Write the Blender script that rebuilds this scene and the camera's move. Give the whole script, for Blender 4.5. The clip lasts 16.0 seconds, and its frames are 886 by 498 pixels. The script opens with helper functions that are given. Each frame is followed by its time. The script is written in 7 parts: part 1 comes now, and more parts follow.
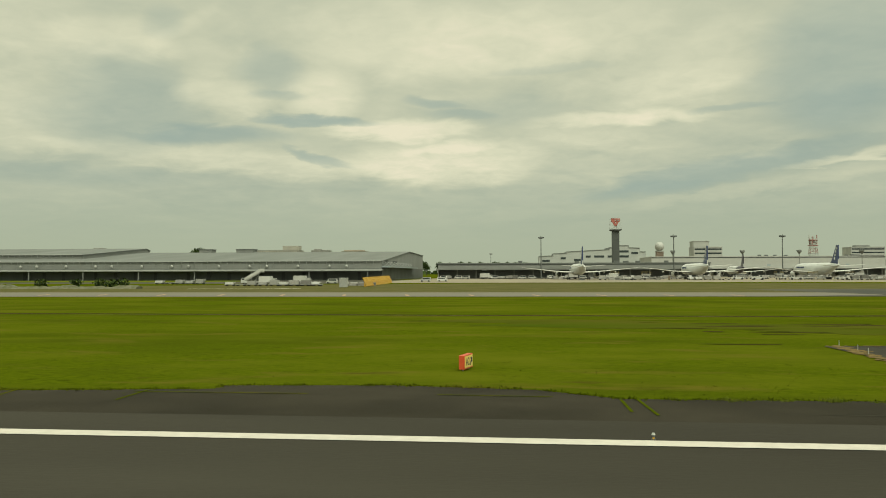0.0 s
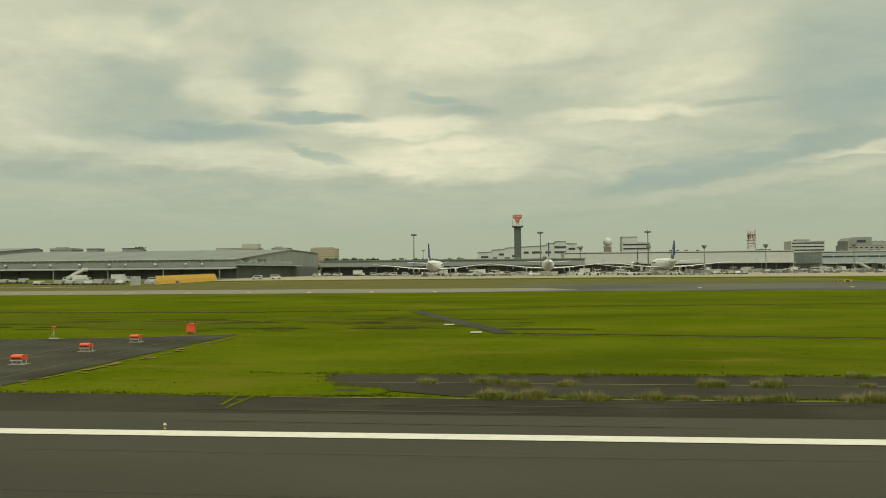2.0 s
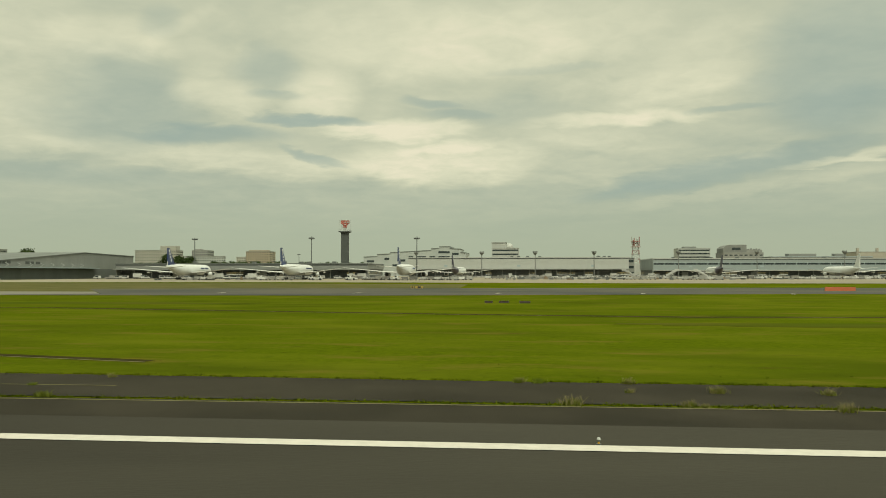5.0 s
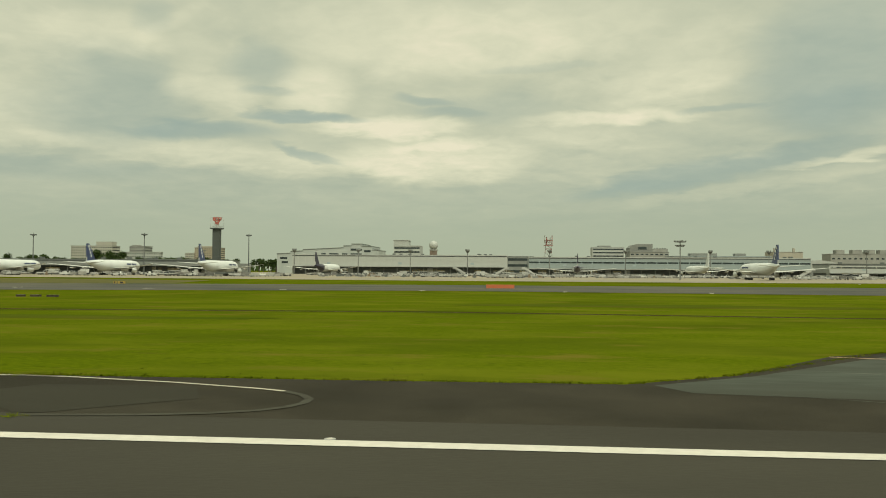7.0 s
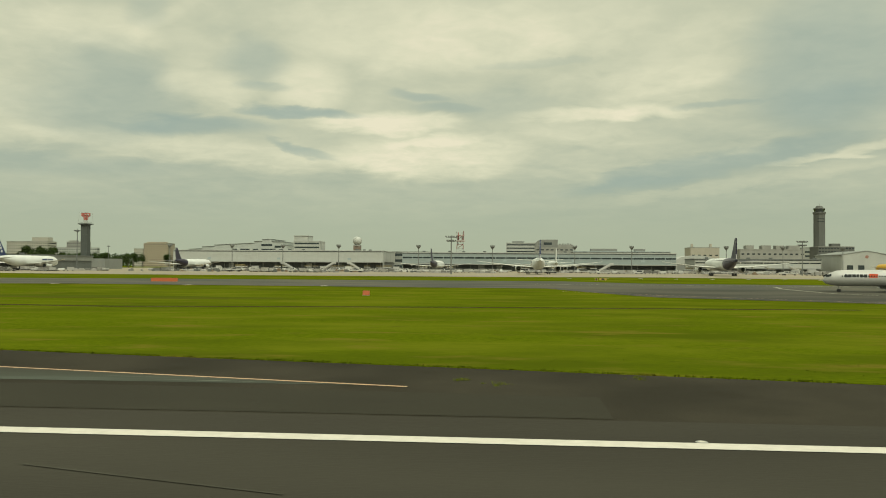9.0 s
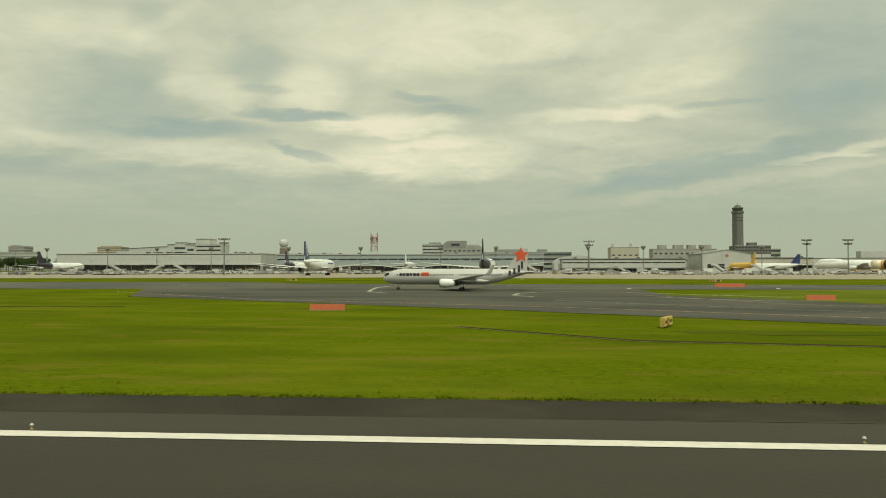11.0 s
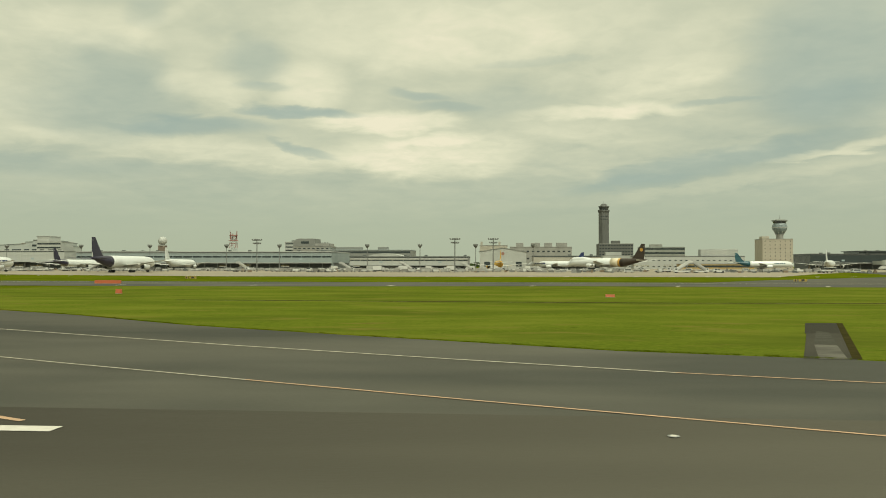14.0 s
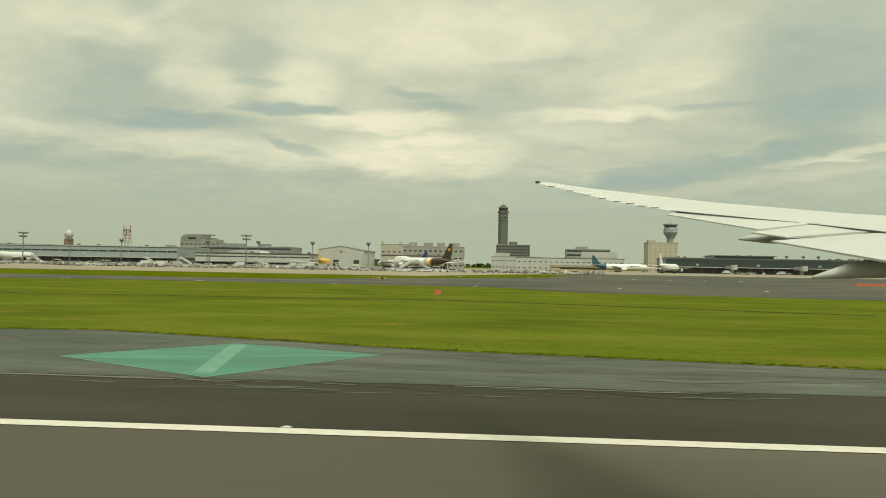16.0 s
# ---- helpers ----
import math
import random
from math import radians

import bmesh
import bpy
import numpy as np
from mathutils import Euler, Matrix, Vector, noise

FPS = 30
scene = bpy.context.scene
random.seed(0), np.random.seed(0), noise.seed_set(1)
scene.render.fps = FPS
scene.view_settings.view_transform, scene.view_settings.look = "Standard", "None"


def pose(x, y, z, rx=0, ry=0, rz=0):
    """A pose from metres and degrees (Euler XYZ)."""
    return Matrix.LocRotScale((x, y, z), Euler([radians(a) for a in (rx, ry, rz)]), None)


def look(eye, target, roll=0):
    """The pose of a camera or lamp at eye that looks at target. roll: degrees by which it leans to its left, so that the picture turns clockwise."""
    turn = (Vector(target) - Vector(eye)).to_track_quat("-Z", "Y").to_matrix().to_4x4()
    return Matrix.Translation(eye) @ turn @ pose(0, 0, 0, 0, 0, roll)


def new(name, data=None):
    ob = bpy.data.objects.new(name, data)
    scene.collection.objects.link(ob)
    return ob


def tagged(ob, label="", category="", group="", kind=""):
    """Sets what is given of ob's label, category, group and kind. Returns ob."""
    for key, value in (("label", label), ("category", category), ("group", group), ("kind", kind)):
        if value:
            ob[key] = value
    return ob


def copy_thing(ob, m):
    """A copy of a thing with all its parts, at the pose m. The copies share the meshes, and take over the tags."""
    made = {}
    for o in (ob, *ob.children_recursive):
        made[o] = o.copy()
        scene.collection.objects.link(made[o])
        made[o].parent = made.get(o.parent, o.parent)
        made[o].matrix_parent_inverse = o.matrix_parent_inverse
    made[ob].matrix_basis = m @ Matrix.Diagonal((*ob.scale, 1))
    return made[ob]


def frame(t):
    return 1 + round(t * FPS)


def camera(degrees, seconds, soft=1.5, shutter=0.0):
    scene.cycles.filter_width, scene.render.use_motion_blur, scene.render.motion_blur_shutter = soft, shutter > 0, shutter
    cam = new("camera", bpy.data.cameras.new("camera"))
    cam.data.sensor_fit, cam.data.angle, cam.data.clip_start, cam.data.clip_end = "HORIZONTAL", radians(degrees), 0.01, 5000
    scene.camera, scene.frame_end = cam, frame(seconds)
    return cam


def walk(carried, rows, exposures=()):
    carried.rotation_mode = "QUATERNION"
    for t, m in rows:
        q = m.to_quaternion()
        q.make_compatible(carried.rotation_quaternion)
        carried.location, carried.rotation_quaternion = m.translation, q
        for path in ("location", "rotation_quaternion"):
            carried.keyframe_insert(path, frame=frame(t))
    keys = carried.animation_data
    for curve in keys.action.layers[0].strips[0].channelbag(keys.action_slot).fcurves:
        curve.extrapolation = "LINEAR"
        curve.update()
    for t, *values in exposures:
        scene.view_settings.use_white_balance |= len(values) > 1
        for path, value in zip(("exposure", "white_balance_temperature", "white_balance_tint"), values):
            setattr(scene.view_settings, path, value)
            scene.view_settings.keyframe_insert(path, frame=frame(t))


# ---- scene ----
# World units per metre of the airfield: the whole place is drawn at this one scale.
SCALE = 0.57
EYE = 6.1                     # eye height of the seat over the runway, metres

cam = camera(56.8, 16.0, soft=1.0, shutter=0.0)

# seconds, metres along and across the runway, yaw to the left, pitch up, lean
PATH = [
    (0.0, 0.00, -0.73, 5.88, 1.70, -0.12),
    (0.5, 18.96, -0.72, 5.96, 1.46, -0.25),
    (1.0, 38.34, -0.68, 6.01, 1.40, -0.32),
    (1.5, 58.14, -0.61, 6.05, 1.37, -0.42),
    (2.0, 78.50, -0.50, 6.11, 1.44, -0.49),
    (2.5, 99.40, -0.40, 6.11, 1.48, -0.52),
    (3.0, 120.83, -0.24, 6.09, 1.54, -0.44),
    (3.5, 142.83, -0.11, 6.01, 1.59, -0.30),
    (4.0, 165.34, -0.05, 5.87, 1.67, -0.12),
    (4.5, 188.37, 0.06, 5.81, 1.74, -0.11),
    (5.0, 211.91, 0.23, 5.67, 1.70, 0.00),
    (5.5, 235.95, 0.40, 5.53, 1.66, 0.12),
    (6.0, 260.50, 0.57, 5.39, 1.62, 0.23),
    (6.5, 285.55, 0.74, 5.24, 1.57, 0.34),
    (7.0, 311.10, 0.73, 5.11, 1.54, 0.38),
    (7.5, 337.13, 0.71, 5.00, 1.45, 0.38),
    (8.0, 363.60, 0.71, 4.89, 1.42, 0.48),
    (8.5, 390.51, 0.57, 4.81, 1.34, 0.50),
    (9.0, 417.88, 0.46, 4.77, 1.25, 0.37),
    (9.5, 445.77, 0.41, 4.81, 1.28, 0.26),
    (10.0, 474.17, 0.37, 4.84, 1.31, 0.15),
    (10.5, 503.09, 0.32, 4.87, 1.33, 0.04),
    (11.0, 532.50, 0.27, 4.90, 1.36, -0.06),
    (11.5, 562.39, 0.22, 4.94, 1.39, -0.17),
    (12.0, 592.75, 0.11, 4.93, 1.40, -0.22),
    (12.5, 623.58, -0.01, 4.92, 1.35, -0.34),
    (13.0, 654.85, -0.04, 4.95, 1.32, -0.36),
    (13.5, 686.58, -0.06, 4.93, 1.24, -0.18),
    (14.0, 718.80, -0.04, 4.82, 1.18, 0.03),
    (14.5, 751.50, -0.02, 4.66, 1.20, 0.43),
    (15.0, 784.67, -0.01, 4.51, 1.17, 0.64),
    (15.5, 818.29, -0.01, 4.34, 1.20, 0.84),
    (16.0, 852.36, 0.00, 4.26, 1.16, 1.01),
]


walk(cam, [(t, pose(x * SCALE, y * SCALE, EYE * SCALE, 90 + pit, 0, yaw) @ pose(0, 0, 0, 0, 0, lean))
           for t, x, y, yaw, pit, lean in PATH],
     exposures=[(0.0, 0.0), (11.0, 0.02), (13.5, 0.07), (16.0, 0.09)])

# ---- sky, sun ----
SUN_EL, SUN_AZ = 55.0, 150.0   # height, and degrees round from the view across the runway: behind the seat


def make_world():
    w = bpy.data.worlds.new("overcast_sky")
    scene.world = w
    w.use_nodes = True
    nt = w.node_tree
    nt.nodes.clear()
    N, L = nt.nodes.new, nt.links.new

    def math_(op, a, b=None, c=None, clamp=False):
        n = N("ShaderNodeMath")
        n.operation, n.use_clamp = op, clamp
        for i, v in enumerate((a, b, c)):
            if v is None:
                continue
            if isinstance(v, (int, float)):
                n.inputs[i].default_value = v
            else:
                L(v, n.inputs[i])
        return n.outputs[0]

    def mix(fac, a, b):
        n = N("ShaderNodeMix")
        n.data_type = "RGBA"
        for sock, v in ((n.inputs[0], fac), (n.inputs[6], a), (n.inputs[7], b)):
            if isinstance(v, tuple):
                sock.default_value = (*v, 1)
            elif isinstance(v, (int, float)):
                sock.default_value = v
            else:
                L(v, sock)
        return n.outputs[2]

    def smooth(v, lo, hi, a=0.0, b=1.0):
        n = N("ShaderNodeMapRange")
        n.interpolation_type = "SMOOTHSTEP"
        L(v, n.inputs[0])
        for i, q in enumerate((lo, hi, a, b)):
            n.inputs[i + 1].default_value = q
        return n.outputs[0]

    tc = N("ShaderNodeTexCoord")
    sep = N("ShaderNodeSeparateXYZ")
    L(tc.outputs["Generated"], sep.inputs[0])
    X, Y, Z = sep.outputs
    zc = math_("MAXIMUM", Z, 0.0)

    # the cloud sheet, seen in perspective
    den = math_("ADD", zc, 0.16)
    px, py = math_("DIVIDE", X, den), math_("DIVIDE", Y, den)
    comb = N("ShaderNodeCombineXYZ")
    L(px, comb.inputs[0])
    L(py, comb.inputs[1])

    def noise_(scale, detail, rough, dist, off):
        m = N("ShaderNodeMapping")
        m.inputs["Location"].default_value = off
        L(comb.outputs[0], m.inputs["Vector"])
        n = N("ShaderNodeTexNoise")
        n.inputs["Scale"].default_value = scale
        n.inputs["Detail"].default_value = detail
        n.inputs["Roughness"].default_value = rough
        n.inputs["Distortion"].default_value = dist
        L(m.outputs[0], n.inputs["Vector"])
        return n.outputs["Fac"]

    big = noise_(0.55, 5, 0.5, 0.4, (3.1, 1.7, 0.0))
    mid = noise_(1.7, 5, 0.48, 0.7, (0.4, 5.2, 2.0))
    fine = noise_(5.0, 4, 0.5, 0.5, (8.4, 2.2, 1.0))

    # ragged edges for the single banks and gaps
    wob_x = math_("MULTIPLY", math_("SUBTRACT", mid, 0.5), 0.10)
    wob_z = math_("ADD", math_("MULTIPLY", math_("SUBTRACT", fine, 0.5), 0.024), math_("MULTIPLY", math_("SUBTRACT", mid, 0.5), 0.014))
    xx, zz = math_("ADD", X, wob_x), math_("ADD", Z, wob_z)

    def bank(x0, z0, a, b, tilt=0.0):
        """A soft oval of the sky round the bearing x0, the height z0."""
        dx, dz = math_("SUBTRACT", xx, x0), math_("SUBTRACT", zz, z0)
        dz = math_("SUBTRACT", dz, math_("MULTIPLY", dx, tilt))
        q = math_("ADD", math_("POWER", math_("DIVIDE", dx, a), 2.0), math_("POWER", math_("DIVIDE", dz, b), 2.0))
        return smooth(q, 0.0, 2.1, 1.0, 0.0)

    def total(items):
        s = None
        for weight, args in items:
            v = math_("MULTIPLY", bank(*args), weight)
            s = v if s is None else math_("ADD", s, v)
        return s

    lit = total([
        (0.20, (-0.532, 0.238, 0.048, 0.090)), (0.26, (-0.445, 0.260, 0.055, 0.022)), (0.08, (-0.385, 0.274, 0.041, 0.010, 0.70)),
        (0.24, (-0.349, 0.204, 0.052, 0.018)), (0.30, (-0.236, 0.212, 0.041, 0.025)), (0.20, (-0.146, 0.277, 0.103, 0.045)),
        (0.20, (-0.033, 0.278, 0.083, 0.041)), (0.52, (-0.142, 0.173, 0.076, 0.011)), (0.46, (-0.095, 0.135, 0.090, 0.026)), (0.22, (-0.10, 0.150, 0.045, 0.006, 0.05)),
        (0.30, (-0.318, 0.132, 0.159, 0.015, -0.06)), (0.18, (-0.518, 0.144, 0.048, 0.011)), (0.40, (0.113, 0.183, 0.090, 0.008)),
        (0.18, (0.176, 0.216, 0.069, 0.021, 0.10)), (0.14, (0.061, 0.160, 0.090, 0.017)), (0.32, (0.372, 0.128, 0.083, 0.005, 0.14)),
        (0.16, (0.264, 0.098, 0.152, 0.007, 0.13)), (0.14, (0.065, 0.288, 0.083, 0.035)), (0.16, (0.150, 0.245, 0.120, 0.055)), (0.12, (0.07, 0.14, 0.10, 0.03)),
    ])
    gap = total([
        (0.42, (-0.244, 0.183, 0.066, 0.0055, -0.02)), (0.30, (-0.353, 0.162, 0.076, 0.010, 0.05)), (0.17, (-0.293, 0.238, 0.034, 0.022, 0.10)),
        (0.20, (-0.291, 0.211, 0.028, 0.006)), (0.30, (-0.235, 0.141, 0.034, 0.006, -0.28)), 
        (0.24, (-0.108, 0.206, 0.031, 0.006, -0.10)), (0.14, (-0.074, 0.191, 0.034, 0.005)), (0.18, (-0.453, 0.193, 0.066, 0.050)),
        (0.12, (-0.400, 0.283, 0.022, 0.018)), (0.12, (0.027, 0.241, 0.052, 0.0055, 0.02)), (0.10, (-0.040, 0.196, 0.076, 0.015)),
        (0.20, (0.235, 0.189, 0.041, 0.0034, 0.02)), (0.26, (0.228, 0.119, 0.138, 0.013, 0.16)), (0.14, (0.135, 0.097, 0.062, 0.008, 0.10)),
        (0.28, (0.350, 0.234, 0.080, 0.066, 0.10)), (0.14, (0.360, 0.176, 0.076, 0.028)), (0.10, (-0.501, 0.111, 0.103, 0.011)),
    ])
    base = math_("ADD", math_("MULTIPLY", math_("SUBTRACT", big, 0.5), 0.28), math_("MULTIPLY", math_("SUBTRACT", mid, 0.5), 0.44))
    base = math_("ADD", base, math_("MULTIPLY", math_("SUBTRACT", fine, 0.5), 0.30))
    tiny = noise_(15.0, 4, 0.55, 0.6, (2.7, 6.1, 3.0))
    base = math_("ADD", base, math_("MULTIPLY", math_("MULTIPLY", math_("SUBTRACT", tiny, 0.5), 0.34), math_("ADD", lit, 0.35)))
    rise = smooth(Z, 0.01, 0.12)
    value = math_("ADD", math_("MULTIPLY", math_("ADD", math_("SUBTRACT", math_("MULTIPLY", lit, 0.88), math_("MULTIPLY", gap, 0.55)), base), rise), smooth(Z, 0.0, 0.24, 0.48, 0.72))
    warm = N("ShaderNodeValToRGB")
    L(math_("MULTIPLY", value, 0.85), warm.inputs[0])
    ramp = warm.color_ramp
    stops = ((0.0, (0.213, 0.314, 0.290)), (0.17, (0.292, 0.372, 0.308)), (0.42, (0.424, 0.478, 0.360)),
             (0.66, (0.586, 0.608, 0.432)), (0.85, (0.735, 0.732, 0.515)), (1.0, (0.86, 0.81, 0.585)))
    while len(ramp.elements) < len(stops):
        ramp.elements.new(0.5)
    for e, (p, c) in zip(ramp.elements, stops):
        e.position, e.color = p, (*c, 1)

    blue = mix(math_("MULTIPLY", gap, 1.0, clamp=True), warm.outputs[0], (0.300, 0.420, 0.398))

    # thick warm air low over the ground
    blue = mix(smooth(Z, 0.0, 0.13, 0.6, 0.0), blue, (0.420, 0.474, 0.318))

    # the thin cloud near the sun lets more light through
    sd = Vector((math.sin(radians(SUN_AZ)) * math.cos(radians(SUN_EL)), math.cos(radians(SUN_AZ)) * math.cos(radians(SUN_EL)), math.sin(radians(SUN_EL))))
    dot = N("ShaderNodeVectorMath")
    dot.operation = "DOT_PRODUCT"
    L(tc.outputs["Generated"], dot.inputs[0])
    dot.inputs[1].default_value = sd
    near_sun = smooth(dot.outputs["Value"], 0.55, 1.0, 1.0, 2.6)
    high = smooth(Z, 0.33, 0.85, 1.0, 1.7)
    strength = math_("MULTIPLY", near_sun, high)

    # clear air far above the cloud shows through a little
    air = N("ShaderNodeTexSky")
    air.sky_type, air.sun_disc = "NISHITA", False
    air.sun_elevation, air.sun_rotation = radians(SUN_EL), radians(SUN_AZ)
    clear = N("ShaderNodeBackground")
    L(air.outputs[0], clear.inputs[0])
    clear.inputs[1].default_value = 0.05
    cloud = N("ShaderNodeBackground")
    L(blue, cloud.inputs[0])
    L(strength, cloud.inputs[1])
    blend = N("ShaderNodeMixShader")
    blend.inputs[0].default_value = 0.93
    L(clear.outputs[0], blend.inputs[1])
    L(cloud.outputs[0], blend.inputs[2])
    out = N("ShaderNodeOutputWorld")
    L(blend.outputs[0], out.inputs[0])
    return sd


SUN_WAY = make_world()
sun_data = bpy.data.lights.new("sun", "SUN")
sun_data.energy, sun_data.angle, sun_data.color = 1.7, radians(14), (0.98, 0.94, 0.82)
sun = new("sun", sun_data)
sun.matrix_world = look((0, 0, 60), Vector((0, 0, 60)) - SUN_WAY)

# ---- materials ----
MATS = {}


def mat(name, c1, c2=None, scale=1.0, rough=0.7, metal=0.0, bump=0.0, fine=8.0, big=None, bigscale=0.05, vary=0.0, stretch=(1, 1, 1), spec=0.5, along=None):
    """Two scales of noise between c1 and c2, an optional third broad one towards big; vary: by which each piece differs."""
    if name in MATS:
        return MATS[name]
    m = bpy.data.materials.new(name)
    m.use_nodes = True
    nt = m.node_tree
    N, L = nt.nodes.new, nt.links.new
    b = nt.nodes["Principled BSDF"]
    b.inputs["Metallic"].default_value = metal
    b.inputs["Roughness"].default_value = rough
    b.inputs["Specular IOR Level"].default_value = spec
    c2 = c2 or tuple(v * 0.8 for v in c1)
    tc = N("ShaderNodeTexCoord")
    mp = N("ShaderNodeMapping")
    mp.inputs["Scale"].default_value = stretch
    L(tc.outputs["Object"], mp.inputs[0])

    def noise_(s, detail=4):
        n = N("ShaderNodeTexNoise")
        n.inputs["Scale"].default_value = s
        n.inputs["Detail"].default_value = detail
        L(mp.outputs[0], n.inputs["Vector"])
        return n.outputs["Fac"]

    def ramp_(v, lo, hi):
        n = N("ShaderNodeMapRange")
        L(v, n.inputs[0])
        n.inputs[1].default_value, n.inputs[2].default_value = lo, hi
        return n.outputs[0]

    def mix(fac, a, c):
        n = N("ShaderNodeMix")
        n.data_type = "RGBA"
        L(fac, n.inputs[0])
        for sock, v in ((n.inputs[6], a), (n.inputs[7], c)):
            if isinstance(v, tuple):
                sock.default_value = (*v, 1)
            else:
                L(v, sock)
        return n.outputs[2]

    n1, n2 = noise_(scale), noise_(scale * fine, 3)
    add = N("ShaderNodeMath")
    add.operation = "MULTIPLY_ADD"
    L(n2, add.inputs[0])
    add.inputs[1].default_value = 0.45
    L(n1, add.inputs[2])
    col = mix(ramp_(add.outputs[0], 0.5, 0.95), c1, c2)
    if big:
        col = mix(ramp_(noise_(bigscale, 3), 0.42, 0.62), col, big)
    if vary:
        info = N("ShaderNodeObjectInfo")
        hsv = N("ShaderNodeHueSaturation")
        mr = N("ShaderNodeMapRange")
        L(info.outputs["Random"], mr.inputs[0])
        mr.inputs[3].default_value, mr.inputs[4].default_value = 1 - vary, 1 + vary
        L(mr.outputs[0], hsv.inputs["Value"])
        L(col, hsv.inputs["Color"])
        col = hsv.outputs[0]
    if along:
        # value rises along x, which paints veiling window glare into the asphalt colour
        sep, mr, hsv = N("ShaderNodeSeparateXYZ"), N("ShaderNodeMapRange"), N("ShaderNodeHueSaturation")
        L(tc.outputs["Object"], sep.inputs[0])
        L(sep.outputs[0], mr.inputs[0])
        for i, q in enumerate(along + (1.0,)):
            mr.inputs[i + 1].default_value = q
        L(mr.outputs[0], hsv.inputs["Value"])
        L(col, hsv.inputs["Color"])
        col = hsv.outputs[0]
    L(col, b.inputs["Base Color"])
    rr = N("ShaderNodeMapRange")
    L(n1, rr.inputs[0])
    rr.inputs[3].default_value, rr.inputs[4].default_value = max(rough - 0.12, 0.03), min(rough + 0.12, 1)
    L(rr.outputs[0], b.inputs["Roughness"])
    if bump:
        bp = N("ShaderNodeBump")
        bp.inputs["Strength"].default_value = bump
        bp.inputs["Distance"].default_value = 0.05
        L(n2, bp.inputs["Height"])
        L(bp.outputs[0], b.inputs["Normal"])
    MATS[name] = m
    return m


def grass_material(name, dull, along=None):
    """Mown grass: broad bands along the field, dull patches, fine blades."""
    m = bpy.data.materials.new(name)
    m.use_nodes = True
    nt = m.node_tree
    N, L = nt.nodes.new, nt.links.new
    p = nt.nodes["Principled BSDF"]
    p.inputs["Roughness"].default_value = 1.0
    p.inputs["Specular IOR Level"].default_value = 0.0
    tc = N("ShaderNodeTexCoord")

    def field(scale, detail, sx, sy, off, lo, hi):
        mp = N("ShaderNodeMapping")
        mp.inputs["Scale"].default_value = (sx, sy, 1)
        mp.inputs["Location"].default_value = (off, off * 0.7, 0)
        L(tc.outputs["Object"], mp.inputs[0])
        n = N("ShaderNodeTexNoise")
        n.inputs["Scale"].default_value, n.inputs["Detail"].default_value = scale, detail
        n.inputs["Roughness"].default_value = 0.6
        L(mp.outputs[0], n.inputs["Vector"])
        r = N("ShaderNodeMapRange")
        L(n.outputs["Fac"], r.inputs[0])
        r.inputs[1].default_value, r.inputs[2].default_value = lo, hi
        return r.outputs[0], n.outputs["Fac"]

    def mix(fac, u, v):
        n = N("ShaderNodeMix")
        n.data_type = "RGBA"
        L(fac, n.inputs[0])
        for s, q in ((n.inputs[6], u), (n.inputs[7], v)):
            if isinstance(q, tuple):
                s.default_value = (*q, 1)
            else:
                L(q, s)
        return n.outputs[2]

    fine, raw = field(2.2, 6, 0.7, 1, 0, 0.34, 0.66)
    col = mix(fine, (0.054, 0.075, 0.003), (0.084, 0.106, 0.004))
    col = mix(field(0.62, 5, 0.8, 1, 53, 0.58, 0.72)[0], col, (0.044, 0.060, 0.003))
    col = mix(field(0.09, 5, 0.5, 1, 31, 0.44, 0.66)[0], col, (0.096, 0.110, 0.007))
    col = mix(field(0.06, 6, 0.5, 1, 77, 0.48, 0.66)[0], col, (0.054, 0.070, 0.004))
    col = mix(field(0.20, 6, 0.45, 1, 190, 0.55, 0.72)[0], col, (0.112, 0.098, 0.014))
    col = mix(field(0.35, 6, 0.4, 1, 311, 0.63, 0.77)[0], col, (0.064, 0.056, 0.009))
    hs = N("ShaderNodeHueSaturation")
    hs.inputs["Saturation"].default_value, hs.inputs["Value"].default_value = 1 - abs(dull) * 0.5, 1 - dull
    L(col, hs.inputs["Color"])
    out = hs.outputs[0]
    if along:
        # value falls and hue shifts slightly towards the low-x end of the field
        sep, mr, h2 = N("ShaderNodeSeparateXYZ"), N("ShaderNodeMapRange"), N("ShaderNodeHueSaturation")
        L(tc.outputs["Object"], sep.inputs[0])
        L(sep.outputs[0], mr.inputs[0])
        for i, q in enumerate(along + (1.0,)):
            mr.inputs[i + 1].default_value = q
        L(mr.outputs[0], h2.inputs["Value"])
        h2.inputs["Hue"].default_value = 0.501
        L(out, h2.inputs["Color"])
        out = h2.outputs[0]
    L(out, p.inputs["Base Color"])
    bp = N("ShaderNodeBump")
    bp.inputs["Strength"].default_value, bp.inputs["Distance"].default_value = 0.6, 0.05
    L(raw, bp.inputs["Height"])
    L(bp.outputs[0], p.inputs["Normal"])
    return m


